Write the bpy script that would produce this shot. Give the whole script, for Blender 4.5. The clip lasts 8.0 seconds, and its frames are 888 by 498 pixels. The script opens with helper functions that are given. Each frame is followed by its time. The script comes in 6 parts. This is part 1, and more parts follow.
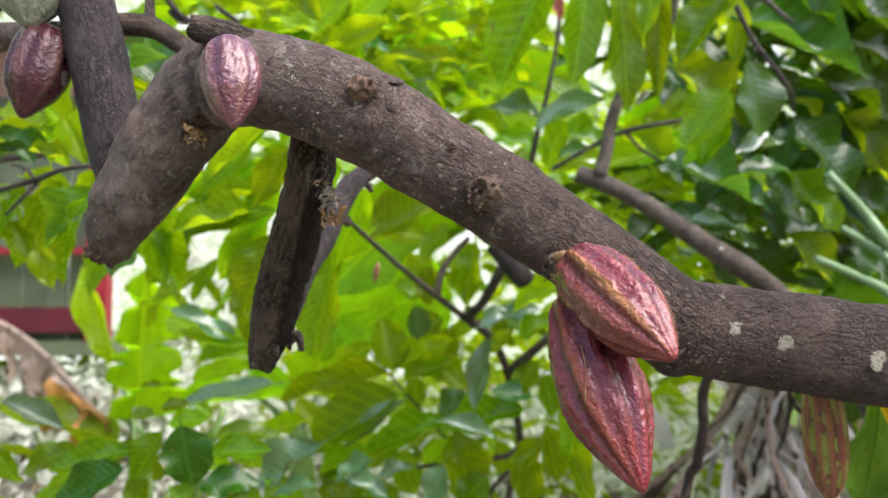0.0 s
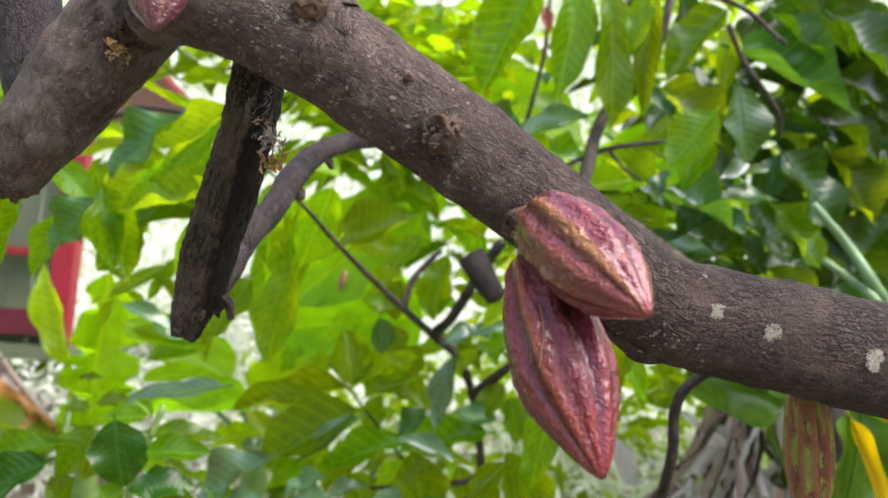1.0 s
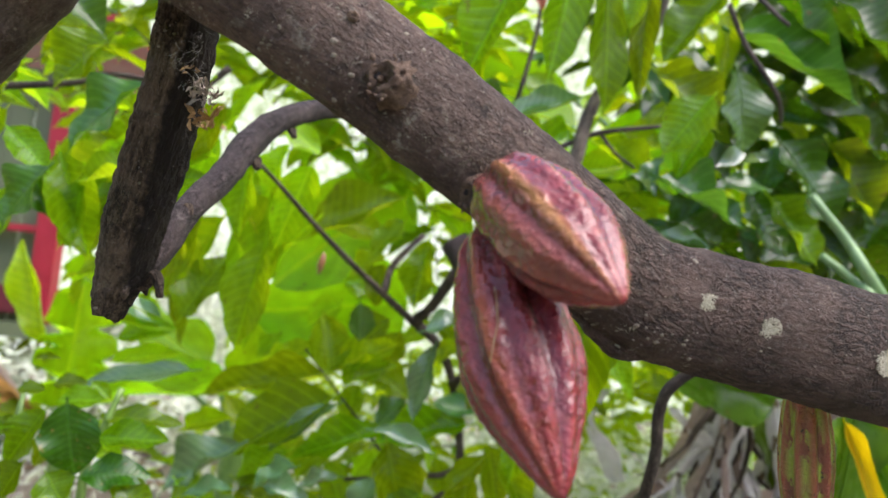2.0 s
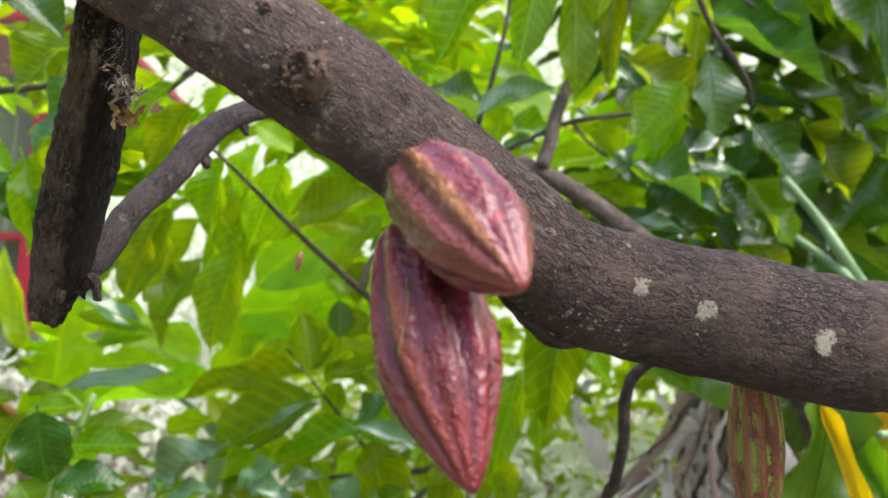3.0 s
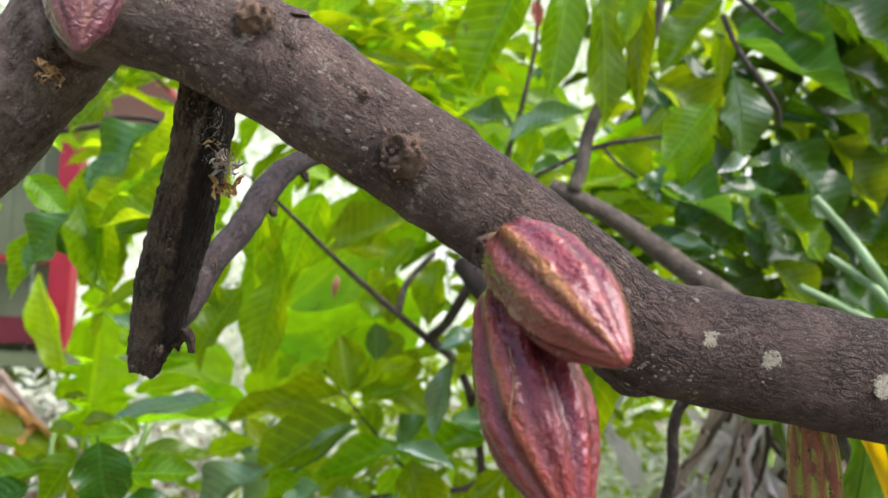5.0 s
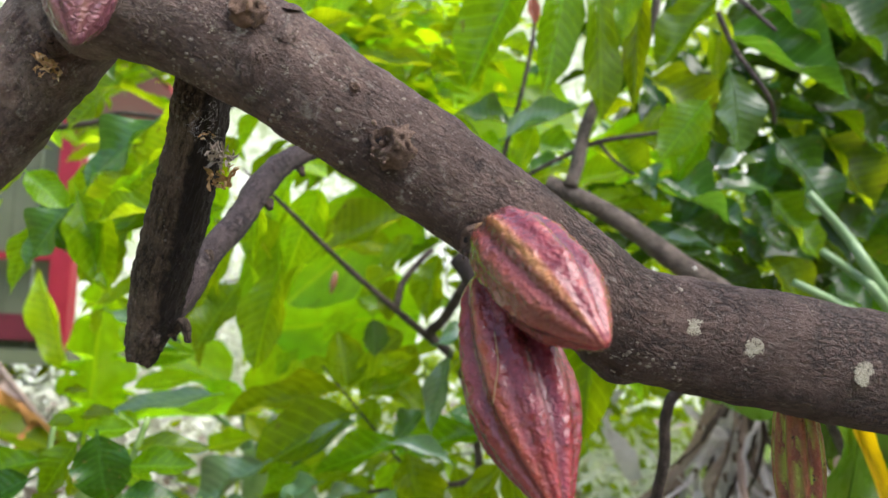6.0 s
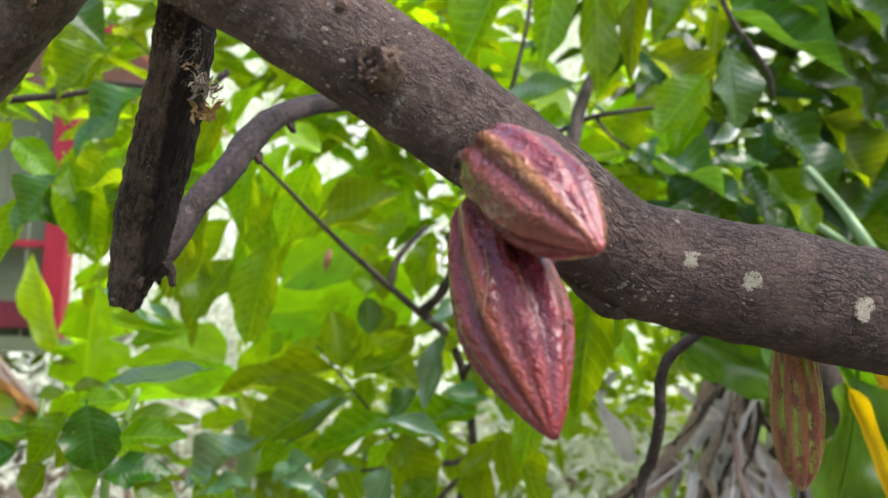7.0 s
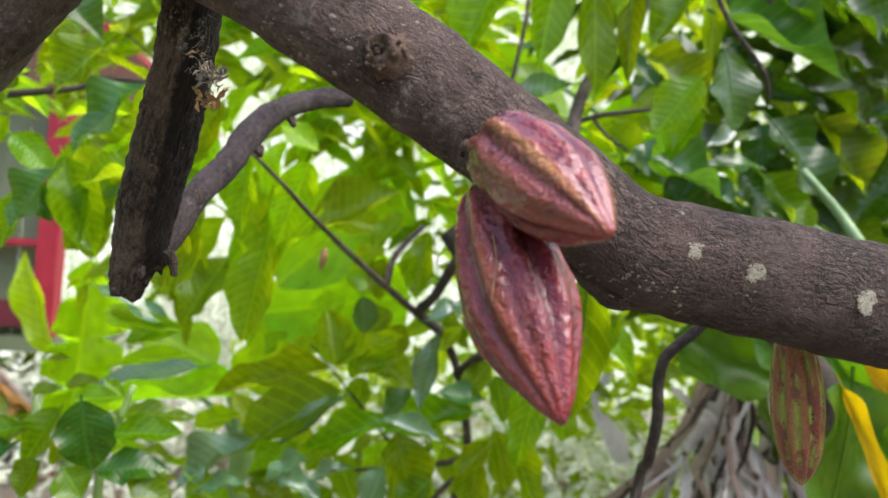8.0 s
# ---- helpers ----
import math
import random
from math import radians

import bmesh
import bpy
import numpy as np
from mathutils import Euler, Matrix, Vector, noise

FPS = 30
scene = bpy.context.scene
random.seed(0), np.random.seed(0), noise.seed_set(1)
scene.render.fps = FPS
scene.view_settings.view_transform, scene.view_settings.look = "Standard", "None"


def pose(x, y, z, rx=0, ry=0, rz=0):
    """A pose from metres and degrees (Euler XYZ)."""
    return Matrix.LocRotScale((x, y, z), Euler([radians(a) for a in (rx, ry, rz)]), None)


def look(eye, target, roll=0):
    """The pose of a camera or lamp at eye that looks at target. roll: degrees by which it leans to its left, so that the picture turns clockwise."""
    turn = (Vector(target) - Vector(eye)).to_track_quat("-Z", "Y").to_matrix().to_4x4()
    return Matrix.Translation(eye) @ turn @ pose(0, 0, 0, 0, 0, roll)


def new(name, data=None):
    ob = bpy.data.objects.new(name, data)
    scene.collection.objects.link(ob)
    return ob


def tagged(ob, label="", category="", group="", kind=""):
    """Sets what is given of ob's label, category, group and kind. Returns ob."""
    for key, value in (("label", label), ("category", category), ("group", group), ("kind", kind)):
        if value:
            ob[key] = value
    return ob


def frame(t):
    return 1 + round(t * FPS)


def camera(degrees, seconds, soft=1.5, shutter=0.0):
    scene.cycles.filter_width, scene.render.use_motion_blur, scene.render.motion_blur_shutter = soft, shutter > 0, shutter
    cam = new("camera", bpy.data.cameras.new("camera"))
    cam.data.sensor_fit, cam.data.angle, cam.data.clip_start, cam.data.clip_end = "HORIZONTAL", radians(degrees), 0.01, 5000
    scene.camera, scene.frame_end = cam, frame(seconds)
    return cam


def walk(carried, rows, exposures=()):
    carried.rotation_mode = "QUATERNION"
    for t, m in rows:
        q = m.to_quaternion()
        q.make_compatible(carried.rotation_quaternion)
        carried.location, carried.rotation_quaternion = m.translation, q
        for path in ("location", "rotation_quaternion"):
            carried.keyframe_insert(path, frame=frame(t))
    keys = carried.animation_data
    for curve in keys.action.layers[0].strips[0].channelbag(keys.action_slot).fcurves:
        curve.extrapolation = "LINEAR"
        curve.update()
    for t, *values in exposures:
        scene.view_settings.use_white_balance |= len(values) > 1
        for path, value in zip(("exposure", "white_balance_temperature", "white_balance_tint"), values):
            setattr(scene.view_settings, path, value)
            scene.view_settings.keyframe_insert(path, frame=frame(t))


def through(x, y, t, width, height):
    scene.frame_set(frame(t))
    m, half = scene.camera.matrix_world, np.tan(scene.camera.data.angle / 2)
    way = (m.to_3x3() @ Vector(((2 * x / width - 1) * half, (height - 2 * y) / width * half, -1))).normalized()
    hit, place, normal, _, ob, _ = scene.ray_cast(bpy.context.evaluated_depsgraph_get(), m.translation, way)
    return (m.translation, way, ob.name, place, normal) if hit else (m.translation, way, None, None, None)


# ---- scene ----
cam = camera(58.2, 8.0, soft=1.5)
METRES, EYE, TILT, LEAN, TURN = 0.5, 1.5, 4.0, 0.0, 0.0
ROWS = [
    (0.0, 0.0, 0.0, 0.0, 0.0, 0.0, -0.0),
    (0.5, -0.0174, 0.0219, -0.0823, -1.29, 1.8, -1.66),
    (1.0, 0.0552, 0.1815, -0.1299, -1.55, 2.55, -3.77),
    (1.5, 0.0799, 0.3239, -0.1382, -1.83, 2.18, -5.68),
    (3.0, 0.2115, 0.3732, -0.136, -2.5, 1.43, -3.41),
    (3.5, 0.1861, 0.3731, -0.1412, -2.02, 1.53, -2.7),
    (4.0, 0.1573, 0.3558, -0.119, -1.58, 1.72, -2.38),
    (4.5, 0.103, 0.3171, -0.069, -1.32, 2.07, -2.26),
    (6.0, 0.1247, 0.2571, -0.0822, -1.25, 1.93, -2.28),
    (6.5, 0.0987, 0.2713, -0.1046, -1.38, 1.6, -2.43),
    (7.0, 0.1385, 0.2943, -0.1744, -1.52, 1.49, -2.41),
    (7.5, 0.1509, 0.2887, -0.1907, -1.77, 1.46, -2.48),
    (8.0, 0.1221, 0.2955, -0.1956, -2.03, 1.75, -2.87),
]
walk(cam, [(t, pose(0, 0, EYE, TILT, LEAN, TURN) @ pose(METRES * x, METRES * y, METRES * z, 90 + pitch, roll, yaw)) for t, x, y, z, yaw, pitch, roll in ROWS], exposures=[(0.0, 0.97, 6350, 17.0)])
cam.data.dof.use_dof = True
cam.data.dof.focus_distance = 0.66
cam.data.dof.aperture_fstop = 6.2

# ---- world and sun: bright hazy day, sun veiled by thin cloud, high over the garden ----
SUN_ELEVATION, SUN_AZIMUTH = 57.0, 126.0
world = bpy.data.worlds.new("sky")
scene.world = world
world.use_nodes = True
wn = world.node_tree.nodes
sky = wn.new("ShaderNodeTexSky")
sky.sky_type = "NISHITA"
sky.sun_disc = False
sky.sun_elevation, sky.sun_rotation = radians(SUN_ELEVATION), radians(SUN_AZIMUTH)
sky.air_density, sky.dust_density = 1.0, 3.0
wn["Background"].inputs["Strength"].default_value = 0.15
world.node_tree.links.new(sky.outputs["Color"], wn["Background"].inputs["Color"])

sun_data = bpy.data.lights.new("sun", "SUN")
sun_data.energy, sun_data.angle, sun_data.color = 2.5, radians(58.0), (1.0, 0.97, 0.92)
sun = new("sun", sun_data)
e, a = radians(SUN_ELEVATION), radians(SUN_AZIMUTH)
sun.matrix_basis = look((0, 0, 12), Vector((0, 0, 12)) - Vector((math.sin(a) * math.cos(e), math.cos(a) * math.cos(e), math.sin(e))))


# ---- node helpers ----
class Nodes:
    """Short hand for building a node material."""

    def __init__(self, name):
        self.mat = bpy.data.materials.new(name)
        self.mat.use_nodes = True
        self.tree = self.mat.node_tree
        self.out = self.tree.nodes["Material Output"]
        self.bsdf = self.tree.nodes["Principled BSDF"]

    def add(self, kind, **values):
        node = self.tree.nodes.new("ShaderNode" + kind)
        for key, value in values.items():
            if isinstance(value, bpy.types.NodeSocket):
                self.tree.links.new(value, node.inputs[key])
            else:
                node.inputs[key].default_value = value
        return node

    def link(self, a, b):
        self.tree.links.new(a, b)

    def coords(self):
        return self.tree.nodes.new("ShaderNodeTexCoord").outputs["Object"]

    def scaled(self, vector, scale):
        node = self.add("Mapping", Vector=vector)
        node.inputs["Scale"].default_value = scale
        return node.outputs["Vector"]

    def noise(self, vector, scale, detail=4.0, rough=0.55, distortion=0.0):
        return self.add("TexNoise", Vector=vector, Scale=scale, Detail=detail, Roughness=rough, Distortion=distortion).outputs["Fac"]

    def math(self, op, a, b=0.0, c=0.0):
        node = self.tree.nodes.new("ShaderNodeMath")
        node.operation = op
        for k, v in enumerate((a, b, c)):
            if isinstance(v, bpy.types.NodeSocket):
                self.tree.links.new(v, node.inputs[k])
            else:
                node.inputs[k].default_value = v
        return node.outputs[0]

    def ramp(self, fac, *stops):
        node = self.add("ValToRGB", Fac=fac)
        el = node.color_ramp.elements
        while len(el) < len(stops):
            el.new(0.5)
        for k, (pos, col) in enumerate(stops):
            el[k].position = pos
            el[k].color = (*col, 1) if not isinstance(col, (int, float)) else (col, col, col, 1)
        return node.outputs["Color"]

    def mix(self, fac, a, b):
        node = self.tree.nodes.new("ShaderNodeMix")
        node.data_type = "RGBA"
        for sock, v in ((node.inputs[0], fac), (node.inputs[6], a), (node.inputs[7], b)):
            if isinstance(v, bpy.types.NodeSocket):
                self.tree.links.new(v, sock)
            elif isinstance(v, (int, float)):
                sock.default_value = v
            else:
                sock.default_value = (*v, 1)
        return node.outputs[2]

    def bump(self, height, strength, distance):
        return self.add("Bump", Height=height, Strength=strength, Distance=distance).outputs["Normal"]

    def finish(self, color, rough, normal=None, **more):
        for key, value in (("Base Color", color), ("Roughness", rough), ("Normal", normal), *more.items()):
            if value is None:
                continue
            if isinstance(value, bpy.types.NodeSocket):
                self.link(value, self.bsdf.inputs[key])
            else:
                self.bsdf.inputs[key].default_value = (*value, 1) if isinstance(value, tuple) else value
        return self.mat


def leaf_material(name, dark, light, through_colour, through, rough=0.38, veins=11.0, slope=0.42, vein_tint=0.5, blemish=(0.18, 0.13, 0.04), spots=0.0, wax=0.15):
    """A living leaf: feather veins, blotches, light passing through it. x is across, y along, both 0 to 1 in the mesh."""
    n = Nodes(name)
    at = n.coords()
    sep = n.add("SeparateXYZ", Vector=at)
    x, y = sep.outputs["X"], sep.outputs["Y"]
    ax = n.math("ABSOLUTE", x)
    rnd = n.add("ObjectInfo").outputs["Random"]
    wob = n.noise(at, 3.0, 2.0)
    reach = n.math("MULTIPLY", ax, n.math("MULTIPLY_ADD", ax, 1.0, 0.5))
    along = n.math("MULTIPLY_ADD", y, veins, n.math("MULTIPLY", reach, -slope * veins))
    along = n.math("ADD", along, n.math("MULTIPLY", wob, 0.12))
    saw = n.math("PINGPONG", along, 0.5)
    vein = n.ramp(saw, (0.0, 1.0), (0.05, 0.8), (0.11, 0.0))
    rib = n.ramp(ax, (0.0, 1.0), (0.012, 1.0), (0.035, 0.0))
    lines = n.math("MAXIMUM", n.math("MULTIPLY", vein, 0.6), rib)
    swell = n.math("SINE", n.math("MULTIPLY", saw, 3.1416))
    blotch = n.noise(at, 4.5, 5.0, 0.6, 0.4)
    col = n.mix(blotch, dark, light)
    col = n.mix(n.math("MULTIPLY", lines, vein_tint * 0.7), col, tuple(min(1.0, v * 1.6 + 0.03) for v in light))
    fine = n.noise(n.scaled(at, (9, 26, 9)), 6.0, 4.0, 0.7)
    col = n.mix(n.math("MULTIPLY", n.ramp(fine, (0.45, 0.0), (0.8, 1.0)), 0.25), col, tuple(v * 0.6 for v in dark))
    spot = n.ramp(n.noise(at, 13.0, 2.0, 0.5), (0.70 - spots * 0.06, 0.0), (0.73 - spots * 0.06, 1.0))
    col = n.mix(spot, col, blemish)
    hue = n.add("HueSaturation", Color=col, Hue=n.math("MULTIPLY_ADD", rnd, 0.034, 0.486), Saturation=1.08, Value=n.math("MULTIPLY_ADD", rnd, 0.5, 0.75)).outputs["Color"]
    normal = n.bump(n.math("ADD", n.math("MULTIPLY", swell, 0.6), n.math("MULTIPLY", fine, 0.16)), 0.2, 0.006)
    n.finish(hue, n.math("MULTIPLY_ADD", blotch, 0.22, rough - 0.15), normal)
    n.bsdf.inputs["Specular IOR Level"].default_value = 0.5
    n.bsdf.inputs["Coat Weight"].default_value = wax
    n.bsdf.inputs["Coat IOR"].default_value = 1.5 + 0.4 * wax
    n.bsdf.inputs["Coat Roughness"].default_value = 0.22
    tcol = n.mix(n.math("MULTIPLY", lines, 0.8), n.mix(n.ramp(blotch, (0.3, 0.0), (0.7, 1.0)), tuple(v * 0.55 for v in through_colour), through_colour), tuple(min(1.0, v * 1.5 + 0.03) for v in through_colour))
    tcol = n.mix(spot, tcol, blemish)
    thue = n.add("HueSaturation", Color=tcol, Hue=n.math("MULTIPLY_ADD", rnd, 0.034, 0.484), Saturation=1.1, Value=n.math("MULTIPLY_ADD", rnd, 0.4, 0.8)).outputs["Color"]
    tr = n.add("BsdfTranslucent", Color=thue, Normal=normal).outputs[0]
    ms = n.add("MixShader", Fac=through)
    n.link(n.bsdf.outputs[0], ms.inputs[1])
    n.link(tr, ms.inputs[2])
    n.link(ms.outputs[0], n.out.inputs["Surface"])
    return n.mat


LEAF = {
    "lime": leaf_material("lime leaf", (0.19, 0.37, 0.012), (0.33, 0.52, 0.022), (0.64, 0.90, 0.04), 0.66, 0.38),
    "mid": leaf_material("green leaf", (0.085, 0.20, 0.010), (0.165, 0.30, 0.016), (0.52, 0.72, 0.022), 0.60, 0.32),
    "dark": leaf_material("dark green leaf", (0.018, 0.052, 0.005), (0.040, 0.095, 0.008), (0.12, 0.25, 0.008), 0.34, 0.30, spots=0.6),
    "shrub": leaf_material("broad shrub leaf", (0.056, 0.135, 0.008), (0.12, 0.225, 0.014), (0.40, 0.60, 0.018), 0.52, 0.26, veins=8.0, vein_tint=0.3, wax=0.3),
    "teal": leaf_material("glossy green leaf", (0.042, 0.12, 0.026), (0.085, 0.185, 0.045), (0.22, 0.42, 0.05), 0.34, 0.24, wax=0.5),
    "olive": leaf_material("young olive green leaf", (0.10, 0.19, 0.008), (0.17, 0.27, 0.012), (0.42, 0.60, 0.015), 0.58, 0.34, vein_tint=0.6, spots=0.5),
    "sheen": leaf_material("waxy leaf catching the sky", (0.07, 0.15, 0.06), (0.13, 0.23, 0.11), (0.28, 0.46, 0.12), 0.25, 0.24, wax=1.0),
    "yellow": leaf_material("yellow green leaf", (0.22, 0.31, 0.012), (0.33, 0.40, 0.02), (0.62, 0.74, 0.03), 0.58, 0.40, spots=1.0),
    "banana": leaf_material("banana leaf", (0.15, 0.31, 0.015), (0.24, 0.42, 0.02), (0.60, 0.94, 0.05), 0.74, 0.36, veins=60.0, slope=0.08, vein_tint=0.16),
    "deep": leaf_material("deep green banana leaf", (0.048, 0.115, 0.016), (0.09, 0.175, 0.026), (0.22, 0.40, 0.035), 0.42, 0.32, veins=60.0, slope=0.08, vein_tint=0.16),
    # Near-white colour stands for strong light on the far hedge leaves.
    "pale": leaf_material("leaf with sunlight in its colour", (0.50, 0.55, 0.42), (0.82, 0.83, 0.76), (0.88, 0.9, 0.78), 0.45, 0.4),
    "litter": leaf_material("fallen brown leaf", (0.16, 0.095, 0.05), (0.34, 0.22, 0.13), (0.3, 0.2, 0.1), 0.2, 0.7),
    "golden": leaf_material("ageing banana leaf", (0.50, 0.29, 0.02), (0.70, 0.42, 0.03), (0.95, 0.62, 0.04), 0.55, 0.45, veins=60.0, slope=0.08, vein_tint=0.2),
}


def bark_material(name, dark, light, pale, fissure=1.0, tick=0.5, lichen=0.5, stretch=0.35, stain=0.0, smooth_to=None, depth=0.005, dark_side=False):
    """Bark laid along the limb by its "skin" attribute: fissures run along it, short wrinkles across it."""
    n = Nodes(name)
    skin = n.add("Attribute")
    skin.attribute_name = "skin"
    skin = skin.outputs["Vector"]
    at = n.coords()
    big = n.noise(at, 8.0, 5.0, 0.6, 0.5)
    patchy = n.noise(at, 38.0, 5.0, 0.65, 0.6)
    long_grain = n.noise(n.scaled(skin, (1, 1, stretch)), 260.0, 7.0, 0.74, 0.7)
    cross = n.noise(n.scaled(skin, (0.45, 0.45, 1.25)), 420.0, 3.0, 0.6, 0.7)
    fine = n.noise(at, 900.0, 3.0, 0.7)
    col = n.mix(n.ramp(long_grain, (0.34, 0.0), (0.64, 1.0)), dark, light)
    col = n.mix(n.math("MULTIPLY", n.ramp(patchy, (0.42, 0.0), (0.66, 1.0)), 0.65), col, pale)
    col = n.mix(n.math("MULTIPLY", n.ramp(big, (0.44, 0.0), (0.66, 1.0)), 0.35), col, pale)
    crack = n.ramp(long_grain, (0.33, 1.0), (0.45, 0.0))
    zone = 1.0
    if smooth_to is not None:
        zone = n.ramp(n.math("MULTIPLY_ADD", n.add("SeparateXYZ", Vector=at).outputs["X"], 3.2, -3.2 * smooth_to), (0.0, 0.5), (1.0, 1.0))
        crack = n.math("MULTIPLY", crack, zone)
    col = n.mix(n.math("MULTIPLY", crack, 0.28 + 0.2 * fissure), col, tuple(v * 0.30 for v in dark))
    ticks = n.ramp(cross, (0.60, 0.0), (0.70, 1.0))
    col = n.mix(n.math("MULTIPLY", ticks, tick), col, tuple(min(1, v * 1.5 + 0.03) for v in light))
    specks = n.ramp(n.noise(at, 330.0, 3.0, 0.65), (0.61, 0.0), (0.67, 1.0))
    col = n.mix(n.math("MULTIPLY", specks, 0.75 * lichen), col, (0.46, 0.40, 0.33))
    flecks = n.math("MULTIPLY", n.ramp(n.noise(at, 62.0, 6.0, 0.75, 0.8), (0.56, 0.0), (0.66, 1.0)), n.ramp(n.noise(at, 9.0, 2.0), (0.46, 0.0), (0.60, 1.0)))
    col = n.mix(n.math("MULTIPLY", flecks, lichen), col, (0.50, 0.48, 0.40))
    # Near-black blotches scattered by noise.
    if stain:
        dark_patches = n.ramp(n.noise(at, 17.0, 4.0, 0.6, 0.6), (0.44, 0.0), (0.56, 1.0))
        col = n.mix(n.math("MULTIPLY", dark_patches, stain), col, (0.012, 0.008, 0.007))
    # Blackens the stub's right side: rot plus shade put into the colour.
    if dark_side:
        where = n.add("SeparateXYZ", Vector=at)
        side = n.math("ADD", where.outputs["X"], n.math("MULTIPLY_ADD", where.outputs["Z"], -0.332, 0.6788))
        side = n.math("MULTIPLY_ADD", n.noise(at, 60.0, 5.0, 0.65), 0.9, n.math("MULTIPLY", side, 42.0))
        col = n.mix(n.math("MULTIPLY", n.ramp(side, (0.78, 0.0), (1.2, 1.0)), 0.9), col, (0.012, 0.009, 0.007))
    if smooth_to is not None:
        dusty = n.ramp(n.math("MULTIPLY_ADD", n.add("SeparateXYZ", Vector=at).outputs["X"], -6.5, -0.25), (0.0, 0.0), (1.0, 1.0))
        dusty = n.math("MULTIPLY", dusty, n.ramp(n.noise(at, 24.0, 6.0, 0.7, 0.6), (0.40, 0.0), (0.60, 1.0)))
        col = n.mix(n.math("MULTIPLY", dusty, 0.55), col, (0.34, 0.285, 0.235))
        # Bark grows darker towards the right.
        darker_end = n.math("MULTIPLY_ADD", zone, 0.7, -0.35)
        col = n.mix(darker_end, col, tuple(v * 1.3 for v in dark))
    bent = n.add("VectorMath", **{"Vector": n.scaled(skin, (1, 1, 0.42))})
    bent.inputs[1].default_value = (0, 0, 0)
    warp = n.add("TexNoise", Vector=skin, Scale=120.0, Detail=4.0, Roughness=0.65).outputs["Color"]
    shift = n.add("VectorMath")
    shift.operation = "MULTIPLY_ADD"
    n.link(warp, shift.inputs[0])
    shift.inputs[1].default_value = (0.012, 0.012, 0.012)
    n.link(bent.outputs[0], shift.inputs[2])
    cell = n.add("TexVoronoi", Vector=shift.outputs[0], Scale=150.0)
    cell.feature = "DISTANCE_TO_EDGE"
    seam = n.math("MULTIPLY", n.ramp(cell.outputs["Distance"], (0.0, 1.0), (0.22, 0.0)), n.ramp(n.noise(at, 22.0, 4.0, 0.6), (0.42, 0.12), (0.58, 1.0)))
    seam = n.math("MULTIPLY", seam, zone)
    pimple = n.add("TexVoronoi", Vector=at, Scale=330.0, Randomness=1.0).outputs["Distance"]
    pimple = n.math("MULTIPLY", n.ramp(pimple, (0.0, 1.0), (0.36, 0.0)), n.ramp(n.noise(at, 120.0, 2.0), (0.45, 0.0), (0.6, 1.0)))
    col = n.mix(n.math("MULTIPLY", pimple, 0.6), col, tuple(v * 0.4 for v in dark))
    col = n.mix(n.math("MULTIPLY", seam, 0.8), col, tuple(v * 0.35 for v in dark))
    long_grain = n.math("MULTIPLY_ADD", seam, -0.6, long_grain)
    grain = n.math("MULTIPLY", long_grain, n.math("MULTIPLY", zone, fissure))
    height = n.math("ADD", grain, n.math("MULTIPLY_ADD", fine, 0.2, n.math("MULTIPLY", cross, 0.5 * tick)))
    height = n.math("MULTIPLY_ADD", pimple, 0.55, height)
    height = n.math("ADD", height, n.math("MULTIPLY", crack, -0.5 * fissure))
    n.bsdf.inputs["Specular IOR Level"].default_value = 0.36
    return n.finish(col, n.math("MULTIPLY_ADD", patchy, 0.3, 0.48), n.bump(height, 1.0, depth))


BARK = bark_material("branch bark", (0.044, 0.026, 0.019), (0.160, 0.100, 0.074), (0.250, 0.176, 0.141), 1.3, 0.3, 0.8, 0.5, 0.26, -0.08)
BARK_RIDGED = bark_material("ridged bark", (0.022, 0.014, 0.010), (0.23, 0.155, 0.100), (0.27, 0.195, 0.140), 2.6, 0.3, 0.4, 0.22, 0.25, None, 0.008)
BARK_DARK_SIDE = bark_material("ridged bark, rot and painted shade down one side", (0.034, 0.022, 0.015), (0.34, 0.24, 0.155), (0.36, 0.265, 0.19), 1.5, 0.4, 0.6, 0.22, 0.1, None, 0.012, True)
BARK_GREY = bark_material("grey bark", (0.024, 0.016, 0.015), (0.070, 0.049, 0.046), (0.09, 0.067, 0.063), 0.9, 0.5, 0.2, 0.6)
BARK_PALE = bark_material("pale grey brown bark", (0.05, 0.036, 0.028), (0.15, 0.115, 0.088), (0.24, 0.195, 0.155), 0.7, 0.4, 0.5, 0.5)
BARK_TWIG = bark_material("twig bark", (0.035, 0.024, 0.02), (0.11, 0.08, 0.065), (0.15, 0.12, 0.10), 0.8, 0.3, 0.2, 0.5)


